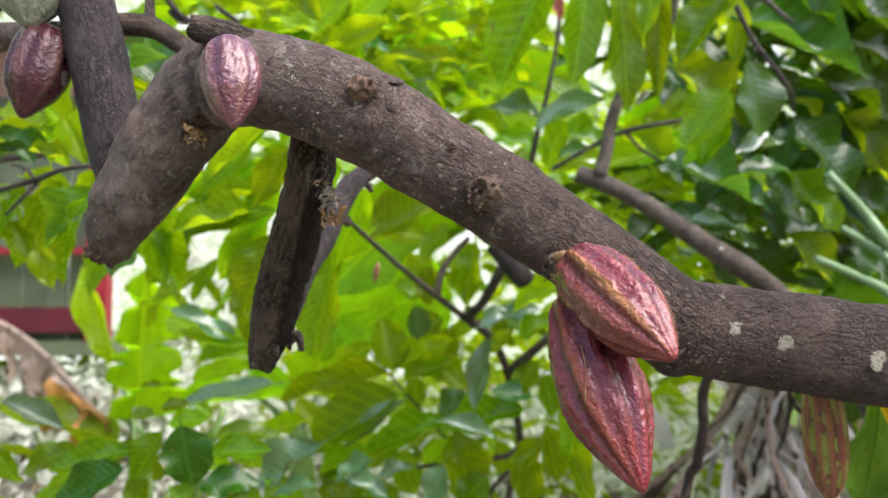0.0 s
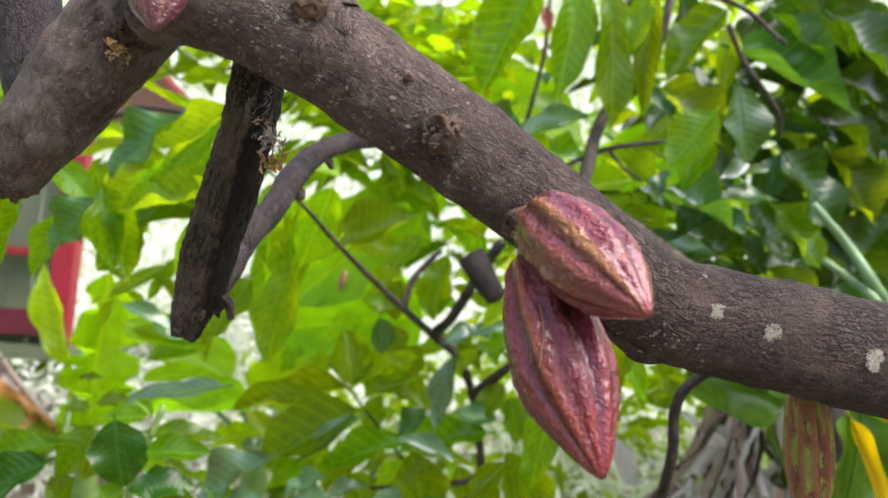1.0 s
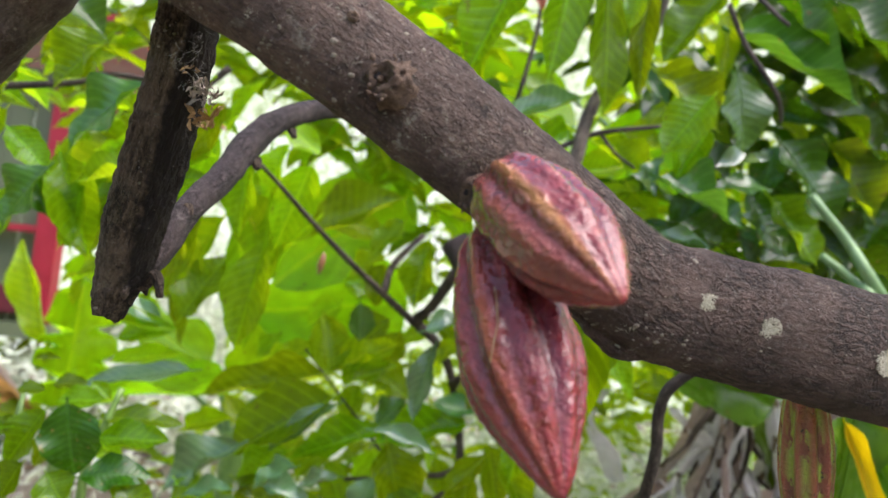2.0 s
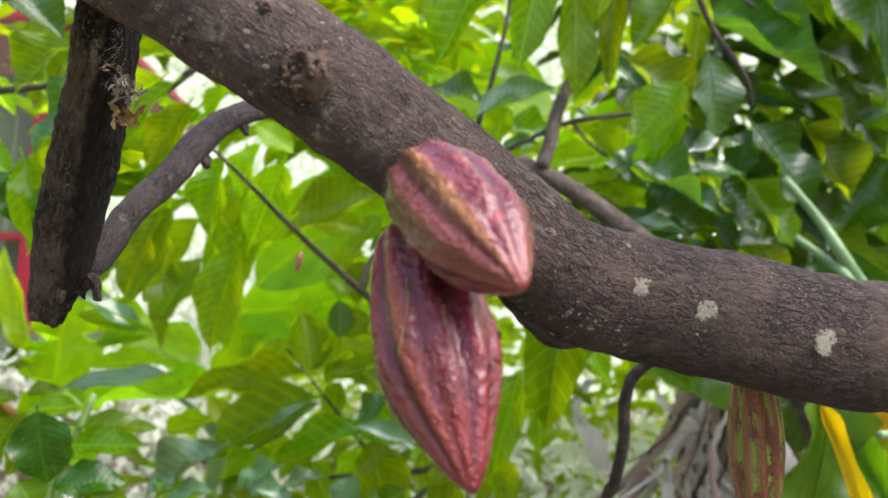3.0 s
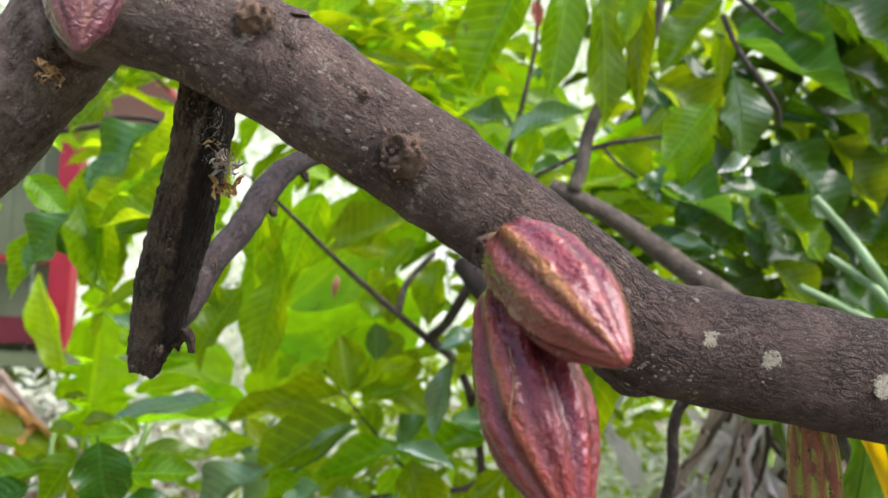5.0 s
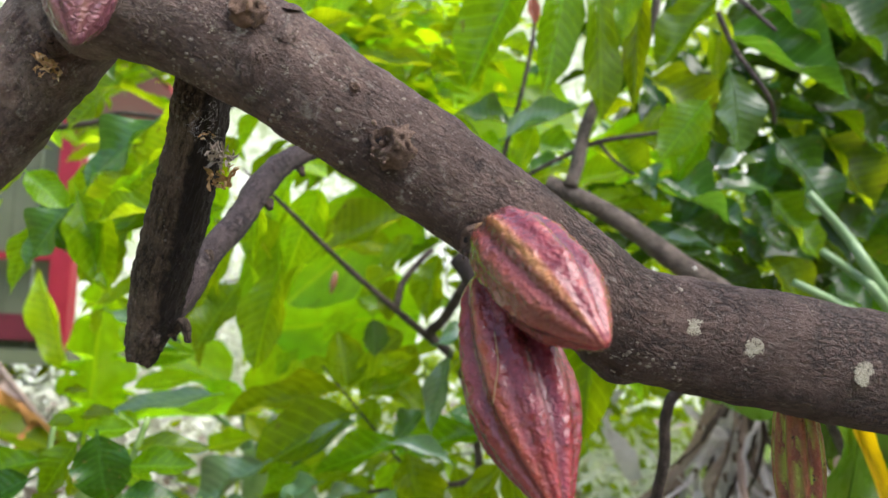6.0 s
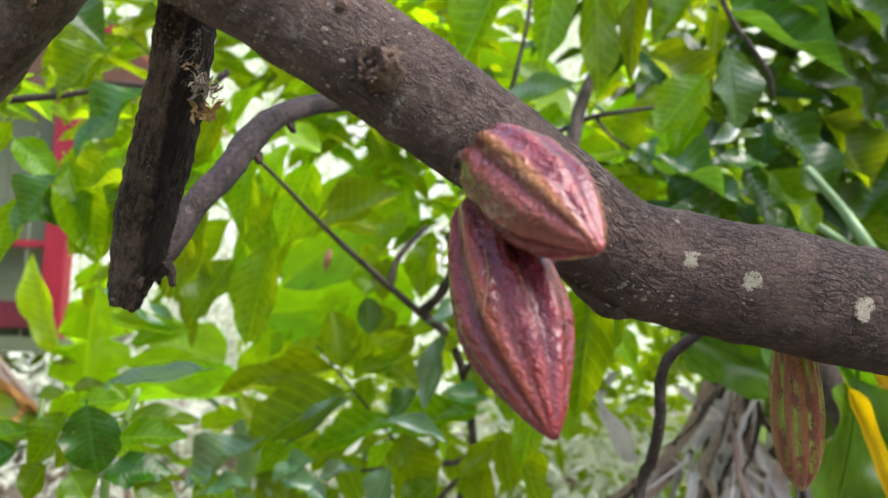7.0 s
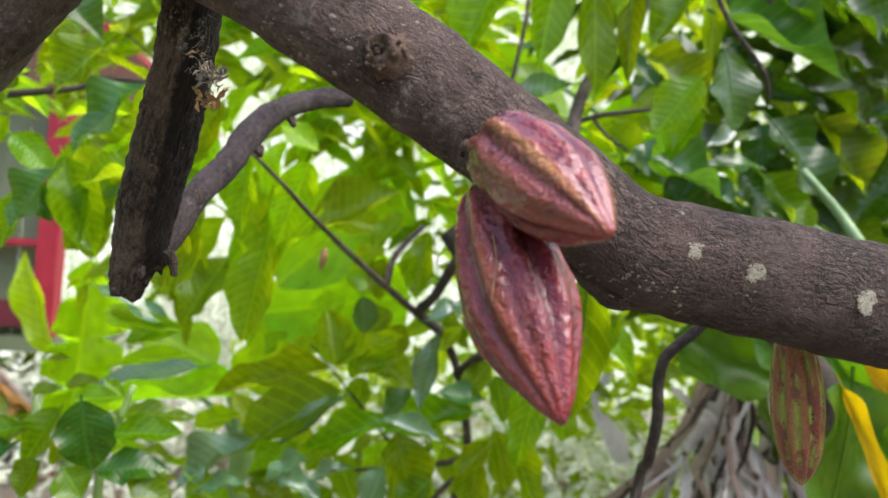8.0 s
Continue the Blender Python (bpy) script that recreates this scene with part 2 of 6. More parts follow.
def pod_material(name, deep, red, orange, pale, warm, gloss=0.32, green=0.0, relief=0.85, blush=0.0):
    """Cacao husk: waxy red with mottled blotches, orange along some ridges. The ridge stripes follow the painted attribute."""
    n = Nodes(name)
    at = n.coords()
    ridge = n.add("Attribute")
    ridge.attribute_name = "ridge"
    r = ridge.outputs["Fac"]
    blotch = n.noise(at, 30.0, 6.0, 0.62, 1.0)
    fine = n.noise(at, 260.0, 5.0, 0.7, 0.6)
    col = n.mix(n.ramp(blotch, (0.28, 0.0), (0.60, 1.0)), deep, red)
    col = n.mix(n.math("MULTIPLY", n.ramp(fine, (0.55, 0.0), (0.75, 1.0)), 0.22), col, pale)
    scribble = n.ramp(n.noise(at, 120.0, 4.0, 0.62, 2.2), (0.50, 0.0), (0.56, 1.0), (0.60, 1.0), (0.68, 0.0))
    col = n.mix(n.math("MULTIPLY", scribble, 0.38), col, deep)
    col = n.mix(n.math("MULTIPLY", r, warm), col, n.mix(blotch, orange, tuple(min(1, v * 1.25) for v in orange)))
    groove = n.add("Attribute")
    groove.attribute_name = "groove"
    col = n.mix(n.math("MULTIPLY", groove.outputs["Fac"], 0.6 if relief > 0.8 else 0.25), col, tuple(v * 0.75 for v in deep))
    flush = n.add("Attribute")
    flush.attribute_name = "flush"
    col = n.mix(n.math("MULTIPLY", n.math("MULTIPLY", flush.outputs["Fac"], n.ramp(blotch, (0.25, 0.45), (0.65, 1.0))), blush), col, n.mix(fine, tuple(v * 0.6 for v in orange), pale))
    if green:
        gm = n.ramp(n.noise(n.scaled(at, (1, 1, 0.4)), 62.0, 4.0, 0.6, 0.8), (0.44, 0.0), (0.52, 1.0))
        col = n.mix(n.math("MULTIPLY", gm, n.math("MULTIPLY_ADD", groove.outputs["Fac"], 1.3 * green, 0.10 * green)), col, (0.36, 0.42, 0.06))
        dots = n.ramp(n.noise(at, 150.0, 2.0, 0.5), (0.68, 0.0), (0.72, 1.0))
        col = n.mix(dots, col, (0.03, 0.02, 0.01))
    bloom = n.ramp(n.noise(at, 14.0, 3.0, 0.6), (0.45, 0.0), (0.8, 1.0))
    col = n.mix(n.math("MULTIPLY", bloom, 0.05), col, (0.45, 0.30, 0.28))
    height = n.math("ADD", n.noise(at, 210.0, 2.5, 0.5, 1.1), n.math("MULTIPLY", fine, 0.10))
    n.finish(col, n.math("MULTIPLY_ADD", fine, 0.20, gloss - 0.1), n.bump(height, relief, 0.0048))
    n.bsdf.inputs["Coat Weight"].default_value = 0.8 if relief > 0.5 else 0.3
    n.bsdf.inputs["Coat Roughness"].default_value = 0.10 if relief > 0.5 else 0.2
    n.bsdf.inputs["Specular IOR Level"].default_value = 0.32
    return n.mat


POD_RED = pod_material("ripening red husk", (0.085, 0.005, 0.014), (0.29, 0.020, 0.036), (0.52, 0.12, 0.04), (0.34, 0.075, 0.06), 0.60, 0.24, blush=0.35)
POD_PINK = pod_material("pale red husk", (0.135, 0.011, 0.019), (0.31, 0.045, 0.049), (0.62, 0.30, 0.08), (0.44, 0.17, 0.10), 0.72, 0.24, blush=0.22)
POD_MAUVE = pod_material("mauve husk", (0.085, 0.022, 0.040), (0.22, 0.078, 0.092), (0.36, 0.19, 0.15), (0.42, 0.24, 0.26), 0.5, 0.34, 0.0, 0.6)
POD_DARK = pod_material("dark purple husk", (0.035, 0.008, 0.012), (0.085, 0.020, 0.026), (0.18, 0.10, 0.08), (0.16, 0.075, 0.085), 0.4, 0.26, 0.0, 0.42)
POD_RUST = pod_material("rusty green husk", (0.20, 0.062, 0.036), (0.34, 0.13, 0.06), (0.34, 0.075, 0.045), (0.42, 0.17, 0.11), 0.85, 0.38, 0.95)
POD_PALE = pod_material("mildewed pale green husk", (0.22, 0.25, 0.16), (0.36, 0.38, 0.27), (0.45, 0.46, 0.36), (0.55, 0.55, 0.46), 0.4, 0.6)


def plain_material(name, a, b, scale, rough, bump=0.3, distance=0.002, metal=0.0, detail=5.0):
    n = Nodes(name)
    at = n.coords()
    f = n.noise(at, scale, detail, 0.6, 0.5)
    g = n.noise(at, scale * 7.0, 3.0, 0.7)
    col = n.mix(n.ramp(f, (0.3, 0.0), (0.7, 1.0)), a, b)
    col = n.mix(n.math("MULTIPLY", g, 0.3), col, tuple(v * 0.7 for v in a))
    n.finish(col, n.math("MULTIPLY_ADD", f, 0.2, rough - 0.1), n.bump(g, bump, distance))
    n.bsdf.inputs["Metallic"].default_value = metal
    return n.mat


STALK = plain_material("woody pod stalk", (0.30, 0.17, 0.07), (0.48, 0.31, 0.14), 90.0, 0.6)
GREEN_STALK = plain_material("green leaf stalk", (0.13, 0.24, 0.05), (0.24, 0.36, 0.10), 20.0, 0.4)
PALE_STALK = plain_material("pale green banana stalk", (0.16, 0.29, 0.12), (0.27, 0.41, 0.19), 12.0, 0.42)
LICHEN = plain_material("pale grey green lichen", (0.34, 0.32, 0.23), (0.60, 0.57, 0.45), 240.0, 0.9, 0.8)
FLECK = plain_material("dusty crust flecks", (0.20, 0.17, 0.13), (0.40, 0.36, 0.29), 240.0, 0.9, 0.8)
PIT_SHADE = plain_material("shade in a knot hollow", (0.012, 0.008, 0.006), (0.05, 0.03, 0.02), 140.0, 0.9, 0.8)
KNOT = plain_material("crumbled dark bark", (0.09, 0.055, 0.038), (0.34, 0.225, 0.155), 260.0, 0.9, 1.0, 0.003)
CUTWOOD = plain_material("weathered cut wood", (0.12, 0.07, 0.045), (0.30, 0.19, 0.12), 120.0, 0.85, 0.8)
FLOWER_DRY = plain_material("dried tan blossom", (0.36, 0.20, 0.07), (0.62, 0.42, 0.20), 200.0, 0.8)
FLOWER_GREY = plain_material("withered grey blossom", (0.26, 0.21, 0.17), (0.55, 0.48, 0.40), 200.0, 0.9)
COBWEB = plain_material("dusty cobweb fibre", (0.45, 0.43, 0.40), (0.62, 0.60, 0.56), 300.0, 0.9)
DRY_BROWN = leaf_material("withered brown leaf", (0.27, 0.19, 0.16), (0.52, 0.42, 0.37), (0.6, 0.46, 0.4), 0.45, 0.6, veins=40.0, slope=0.05, vein_tint=0.3, blemish=(0.10, 0.06, 0.04), spots=1.4)
DRY_LEAF = leaf_material("dry grey brown banana leaf", (0.58, 0.53, 0.54), (0.84, 0.81, 0.83), (0.92, 0.90, 0.92), 0.52, 0.6, veins=40.0, slope=0.05, vein_tint=0.2, blemish=(0.16, 0.11, 0.08), spots=1.2)
DRY_DARK = plain_material("rotted dark banana leaf", (0.035, 0.024, 0.018), (0.12, 0.085, 0.065), 18.0, 0.85, 0.6, 0.004)
DRY_ORANGE = plain_material("orange brown dying leaf", (0.36, 0.15, 0.03), (0.55, 0.28, 0.07), 9.0, 0.7, 0.5, 0.004)
# Darker copy of the red paint: the roof's shade is in the colour.
SHADED_RED_PAINT = plain_material("red painted steel with shade in its colour", (0.085, 0.006, 0.014), (0.14, 0.012, 0.024), 6.0, 0.5, 0.1)
RED_PAINT = plain_material("red painted steel", (0.26, 0.006, 0.02), (0.36, 0.016, 0.034), 6.0, 0.45, 0.1)
SHEET = plain_material("grey green metal sheet", (0.11, 0.135, 0.07), (0.16, 0.185, 0.105), 4.0, 0.5, 0.1)
SOIL = plain_material("pale dry leaf litter", (0.15, 0.12, 0.09), (0.46, 0.40, 0.33), 26.0, 0.95, 1.0, 0.02)
WHITE_FLOWER = plain_material("white petal", (0.75, 0.75, 0.66), (0.85, 0.85, 0.78), 60.0, 0.6)
YOUNG_RED = leaf_material("young red leaf", (0.30, 0.09, 0.06), (0.45, 0.16, 0.10), (0.75, 0.28, 0.18), 0.5, 0.4)


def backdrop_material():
    """Far woodland on a glowing sheet, sunlight and haze painted in its colours."""
    n = Nodes("glowing painted woodland")
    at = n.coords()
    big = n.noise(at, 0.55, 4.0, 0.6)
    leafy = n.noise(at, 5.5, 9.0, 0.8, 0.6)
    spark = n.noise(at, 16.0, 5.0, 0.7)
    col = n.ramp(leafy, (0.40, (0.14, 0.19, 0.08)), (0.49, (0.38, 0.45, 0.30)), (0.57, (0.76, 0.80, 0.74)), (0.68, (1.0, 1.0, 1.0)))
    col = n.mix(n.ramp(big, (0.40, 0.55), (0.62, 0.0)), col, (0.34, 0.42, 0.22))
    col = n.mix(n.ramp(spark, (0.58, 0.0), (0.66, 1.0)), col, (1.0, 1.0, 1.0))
    # The sheet emits light itself instead of being lit.
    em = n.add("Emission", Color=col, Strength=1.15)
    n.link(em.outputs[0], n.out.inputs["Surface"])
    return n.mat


# ---- mesh helpers ----
def attach(ob, parent):
    ob.parent = parent
    ob.matrix_parent_inverse = parent.matrix_basis.inverted()
    return ob


def smooth(me):
    me.polygons.foreach_set("use_smooth", [True] * len(me.polygons))


def part(name, bm, material, parent, label="", flat=False):
    me = bpy.data.meshes.new(name)
    bm.to_mesh(me)
    bm.free()
    if not flat:
        smooth(me)
    me.materials.append(material)
    ob = new(name, me)
    if parent is not None:
        attach(ob, parent)
    if label:
        ob["label"] = label
    return ob


def thing(name, base, label, category, group="", kind=""):
    ob = new(name)
    ob.empty_display_size = 0.05
    ob.location = base
    return tagged(ob, label, category, group, kind)


def spline(points, step):
    """Catmull-Rom through rows of numbers (x, y, z, radius), resampled about every step metres."""
    p = np.array(points, float)
    p = np.vstack([2 * p[0] - p[1], p, 2 * p[-1] - p[-2]])
    out = []
    for i in range(1, len(p) - 2):
        count = max(2, int(np.linalg.norm(p[i + 1, :3] - p[i, :3]) / step))
        for k in range(count):
            t = k / count
            out.append(0.5 * (2 * p[i] + (p[i + 1] - p[i - 1]) * t + (2 * p[i - 1] - 5 * p[i] + 4 * p[i + 1] - p[i + 2]) * t * t + (3 * p[i] - p[i - 1] - 3 * p[i + 1] + p[i + 2]) * t ** 3))
    out.append(p[-2])
    return np.array(out)


def tube(points, segs=24, step=0.004, lump=0.0, lump_scale=14.0, ridge=0.0, ridge_scale=60.0, round_start=False, round_end=False, ragged=0.0, wrinkle=0.0, flat=1.0):
    """A limb along control points with a radius each, its skin uneven."""
    s = spline(points, step)
    bm = bmesh.new()
    skin = bm.verts.layers.float_vector.new("skin")
    tangent = np.gradient(s[:, :3], axis=0)
    tangent /= np.linalg.norm(tangent, axis=1)[:, None] + 1e-9
    side = np.cross(tangent[0], (0.13, 0.3, 0.94))
    side /= np.linalg.norm(side)
    rings = []
    last = len(s) - 1
    for i, row in enumerate(s):
        side = side - tangent[i] * side.dot(tangent[i])
        side /= np.linalg.norm(side)
        other = np.cross(tangent[i], side)
        ring = []
        for k in range(segs):
            a = 2 * math.pi * k / segs
            d = (side * math.cos(a) + other * math.sin(a)) * (1.0, flat, 1.0)
            r = row[3]
            q = Vector(row[:3] + d * r)
            if lump:
                r *= 1 + lump * noise.noise(q * lump_scale) + 0.5 * lump * noise.noise(q * lump_scale * 2.7)
            if ridge:
                w = Vector((k / segs * 2 * math.pi * row[3] * ridge_scale, 0, i * step * ridge_scale * 0.24)) + Vector(row[:3]) * 2.0
                r += ridge * (abs(noise.noise(w)) - 0.25)
            if wrinkle:
                r += wrinkle * noise.noise(Vector((q.x * 90, q.y * 90, q.z * 90)))
            shift = 0.0
            if ragged and i in (0, last):
                shift = ragged * noise.noise(q * 120)
            v = bm.verts.new(row[:3] + d * r + tangent[i] * shift)
            v[skin] = Vector((math.cos(a) * row[3], math.sin(a) * row[3], i * step))
            ring.append(v)
        rings.append(ring)
    for a, b in zip(rings, rings[1:]):
        for k in range(segs):
            bm.faces.new((a[k], a[(k + 1) % segs], b[(k + 1) % segs], b[k]))
    for ring, i, sign, rnd in ((rings[0], 0, -1, round_start), (rings[-1], last, 1, round_end)):
        bulge = s[i, 3] * (0.45 if rnd else 0.06) * sign
        centre = s[i, :3] + tangent[i] * bulge
        inner = [bm.verts.new(centre * 0.45 + np.array(v.co) * 0.55 + tangent[i] * bulge * 0.35 + np.array(noise.noise_vector(v.co * 150)) * s[i, 3] * 0.08) for v in ring]
        mid = bm.verts.new(centre)
        for k in range(segs):
            m = (k + 1) % segs
            f = (ring[k], inner[k], inner[m], ring[m]) if sign < 0 else (ring[k], ring[m], inner[m], inner[k])
            bm.faces.new(f)
            bm.faces.new((inner[k], mid, inner[m]) if sign < 0 else (inner[k], inner[m], mid))
    bmesh.ops.recalc_face_normals(bm, faces=bm.faces)
    return bm


def leaf_mesh(name, seed, shape="cacao", rows=16, cols=4):
    """One leaf blade with its short stalk, 1 long along y and 1 wide, quilted between its side veins."""
    rng = random.Random(seed)
    bm = bmesh.new()
    droop, fold = rng.uniform(0.05, 0.26), rng.uniform(0.06, 0.42)
    wave, ph = rng.uniform(0.03, 0.12), rng.uniform(0, 6)
    sway = rng.uniform(-0.16, 0.16)
    curl = rng.uniform(-0.10, 0.14)
    broad = rng.uniform(0.84, 1.0)
    quilt = rng.uniform(0.002, 0.008)
    tears = [(rng.uniform(0.12, 0.9), rng.uniform(0.5, 0.92), rng.uniform(0.014, 0.040), side) for side in (-1, 1) for k in range(6)]
    grid = []
    for i in range(rows + 1):
        v = i / rows
        if shape in ("banana", "torn"):
            w = min(1.0, (v / 0.10)) ** 0.6 * (1 - max(0.0, (v - 0.55) / 0.45) ** 2.2) ** 0.7 if v < 1 else 0.0
        elif shape == "oval":
            w = math.sin(math.pi * v ** 0.9) ** 0.75
        else:
            body = v / 0.92
            w = max(0.0, 1 - abs(2 * body ** broad - 1) ** 2.1) ** 0.86 if body < 1 else 0.0
            w = max(w, 0.50 * (1 - v) if v > 0.75 else 0.0)
        w = max(w, 0.004) * 0.5
        line = []
        for j in range(-cols, cols + 1):
            u = j / cols
            edge = 1 + 0.03 * math.sin(v * 31 + ph) * abs(u) ** 3 + 0.04 * math.sin(v * 15 + ph * 2 + (2.0 if j < 0 else 0.0)) * abs(u)
            lift = 0.0
            if shape == "torn" and j:
                for at, deep, thin, side in tears:
                    if side * j > 0:
                        cut = math.exp(-((v - at - 0.10 * abs(u)) / thin) ** 2)
                        edge *= 1 - deep * cut * abs(u)
                lift = 0.05 * math.sin(v * 23 + ph + u) * abs(u)
            x = u * w * edge
            ax = abs(x)
            z = -droop * v * v + fold * abs(u) ** 1.7 * w * 1.3 + lift * w
            z += curl * max(0.0, v - 0.6) ** 2 * 2 + wave * math.sin(v * 11 + ph + (1.8 if j < 0 else 0)) * abs(u) ** 1.5 * w * 2
            if shape in ("cacao", "oval"):
                z -= (quilt if shape == "cacao" else 0.3 * quilt) * math.cos(2 * math.pi * 11.0 * (v - 0.42 * ax * (0.5 + ax))) * min(1.0, 5 * abs(u)) * (1 - abs(u) ** 3) * w * 2
            line.append(bm.verts.new((x + sway * v * (1 - v) * 0.6, v, z)))
        grid.append(line)
    for a, b in zip(grid, grid[1:]):
        for j in range(2 * cols):
            bm.faces.new((a[j], a[j + 1], b[j + 1], b[j]))
    # stalk and raised midrib
    prev = None
    for i in range(-2, 15):
        v = i / 15
        r = 0.012 * (1 - max(0.0, v)) + 0.003
        x0 = sway * max(0, v) * (1 - max(0, v)) * 0.6
        z0 = -droop * v * abs(v) + curl * max(0.0, v - 0.6) ** 2 * 2
        ring = [bm.verts.new((x0 + r * math.cos(a) * (1.6 if shape in ("cacao", "oval") else 1.2), v * (1.0 if v > 0 else 0.7), z0 + 0.8 * r * math.sin(a))) for a in (0.8, 2.4, 3.9, 5.5)]
        if prev:
            for k in range(4):
                bm.faces.new((prev[k], prev[(k + 1) % 4], ring[(k + 1) % 4], ring[k]))
        prev = ring
    me = bpy.data.meshes.new(name)
    bm.to_mesh(me)
    bm.free()
    smooth(me)
    return me


LEAF_SHAPES = {}
for kind_, count_ in (("cacao", 9), ("oval", 5), ("banana", 4), ("torn", 3)):
    for key_ in LEAF:
        if (kind_ in ("banana", "torn")) == (key_ in ("banana", "golden", "deep")) or (kind_ in ("banana", "torn") and key_ in ("yellow", "lime")):
            LEAF_SHAPES[kind_, key_] = []
            for s_ in range(count_):
                me_ = leaf_mesh("leaf", 31 * s_ + len(kind_), kind_, {"banana": 26, "torn": 110}.get(kind_, 42), 6)
                me_.materials.append(LEAF[key_])
                LEAF_SHAPES[kind_, key_].append(me_)

leaf_rng = random.Random(5)


def leaf(parent, base, tip, width, look_key="mid", turn=0.0, shape="cacao", face=(0, -1, 0.25)):
    """One leaf from its stalk to its tip. turn: degrees about its own length away from facing the path."""
    base, tip = Vector(base), Vector(tip)
    axis = tip - base
    length = axis.length
    y = axis.normalized()
    face = Vector(face)
    z = face - y * face.dot(y)
    z.normalize()
    z = Matrix.Rotation(radians(turn), 3, y) @ z
    x = y.cross(z)
    m = Matrix((x, y, z)).transposed().to_4x4()
    ob = new("leaf", leaf_rng.choice(LEAF_SHAPES[shape, look_key]))
    ob.matrix_basis = Matrix.Translation(base) @ m @ Matrix.Diagonal((width, length, min(length, width * 2.2), 1))
    return attach(ob, parent)


def spray(parent, start, way, length, count, size, keys, seed, hang=0.5, shape="cacao", twig=True, radius=0.004):
    """A leafy twig: leaves set alternately along it, drooping."""
    rng = random.Random(seed)
    start, way = Vector(start), Vector(way).normalized()
    bend = Vector((rng.uniform(-0.2, 0.2), rng.uniform(-0.2, 0.2), -0.25 * hang))
    at = [start + way * length * k / 4 + bend * length * (k / 4) ** 2 for k in range(5)]
    stem = parent
    if twig:
        stem = part("twig", tube([(*p, radius * (1 - 0.16 * k)) for k, p in enumerate(at)], 6, length / 12), BARK_TWIG, parent)
    for k in range(count):
        f = (k + 0.6) / count
        p = start + way * length * f + bend * length * f * f
        around = k * 2.4 + rng.uniform(-0.4, 0.4)
        side = Vector((math.cos(around), 0.55 * math.sin(around), rng.uniform(-0.2, 0.35)))
        d = (way * rng.uniform(0.25, 0.8) + side).normalized()
        d = (d + Vector((0, 0, -hang * rng.uniform(0.4, 1.5)))).normalized()
        ln = size * rng.uniform(0.65, 1.2)
        leaf(stem, p, p + d * ln, ln * rng.uniform(0.22, 0.33), rng.choice(keys), rng.uniform(-45, 45), shape, (rng.uniform(-0.5, 0.5), rng.uniform(-0.9, 0.1), 0.9))
    return stem


# ---- ground and distance ----
def ground_sheet():
    bm = bmesh.new()
    edge = [-300, -60, -20] + [v * 0.5 for v in range(-20, 41)] + [40, 90, 300]
    grid = [[bm.verts.new((x, y, 0.05 * noise.noise(Vector((x * 0.7, y * 0.7, 0))) if abs(x) < 12 and abs(y) < 22 else 0.0)) for x in edge] for y in edge]
    for a, b in zip(grid, grid[1:]):
        for k in range(len(edge) - 1):
            bm.faces.new((a[k], a[k + 1], b[k + 1], b[k]))
    return part("ground", bm, SOIL, None)


tagged(ground_sheet(), "pale soil strewn with dry leaf litter", "ground", kind="structure")


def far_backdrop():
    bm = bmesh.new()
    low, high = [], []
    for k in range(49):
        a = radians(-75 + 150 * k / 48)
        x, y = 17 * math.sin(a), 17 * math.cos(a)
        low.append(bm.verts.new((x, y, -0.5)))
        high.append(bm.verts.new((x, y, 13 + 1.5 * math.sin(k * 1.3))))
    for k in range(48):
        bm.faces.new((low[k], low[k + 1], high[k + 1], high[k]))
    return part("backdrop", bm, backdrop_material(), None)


tagged(far_backdrop(), "glowing sheet painted as bright hazy sunlit woodland far beyond the garden", "backdrop", kind="structure")


def far_foliage(name, label, boxes, seed, material_key, flat=False):
    """Uncounted leaves of the bushes beyond, in one mesh."""
    rng = random.Random(seed)
    verts, faces = [], []
    for (x0, x1), (y0, y1), (z0, z1), count, size in boxes:
        for k in range(count):
            c = Vector((rng.uniform(x0, x1), rng.uniform(y0, y1), rng.uniform(z0, z1)))
            d = Vector((rng.uniform(-1, 1), rng.uniform(-1, 1), rng.uniform(-0.9, 0.3))).normalized()
            if flat:
                d.z *= 0.12
            n = d.cross(Vector((0, 0, 1)) if flat else Vector((rng.uniform(-1, 1), rng.uniform(-1, 1), rng.uniform(-1, 1)))).normalized()
            ln = size * rng.uniform(0.6, 1.3)
            wd = ln * rng.uniform(0.16, 0.24)
            up = d.cross(n) * ln * 0.08
            b = len(verts)
            verts += [c, c + d * ln * 0.3 + n * wd - up, c + d * ln * 0.7 + n * wd * 0.8 - up, c + d * ln, c + d * ln * 0.7 - n * wd * 0.8 - up, c + d * ln * 0.3 - n * wd - up, c + d * ln * 0.35 + up, c + d * ln * 0.7 + up]
            faces += [(b, b + 1, b + 6), (b + 1, b + 2, b + 7, b + 6), (b + 2, b + 3, b + 7), (b, b + 6, b + 5), (b + 6, b + 7, b + 4, b + 5), (b + 7, b + 3, b + 4)]
    me = bpy.data.meshes.new(name)
    me.from_pydata([tuple(v) for v in verts], [], faces)
    me.materials.append(LEAF[material_key])
    return tagged(new(name, me), label, "leaf litter" if flat else "foliage", kind="stuff")


far_foliage("far_foliage", "loose sunlit leaves of distant bushes", [((-1.5, 6), (6, 9), (0.0, 1.3), 900, 0.22), ((0.5, 5), (5, 8), (1.2, 3.0), 1100, 0.24)], 3, "lime")
far_foliage("far_foliage", "darker green leaves of distant bushes", [((-1.2, 6), (5, 8), (0.0, 1.0), 900, 0.2), ((1.5, 5), (4, 6), (1.0, 3.4), 900, 0.25)], 4, "mid")


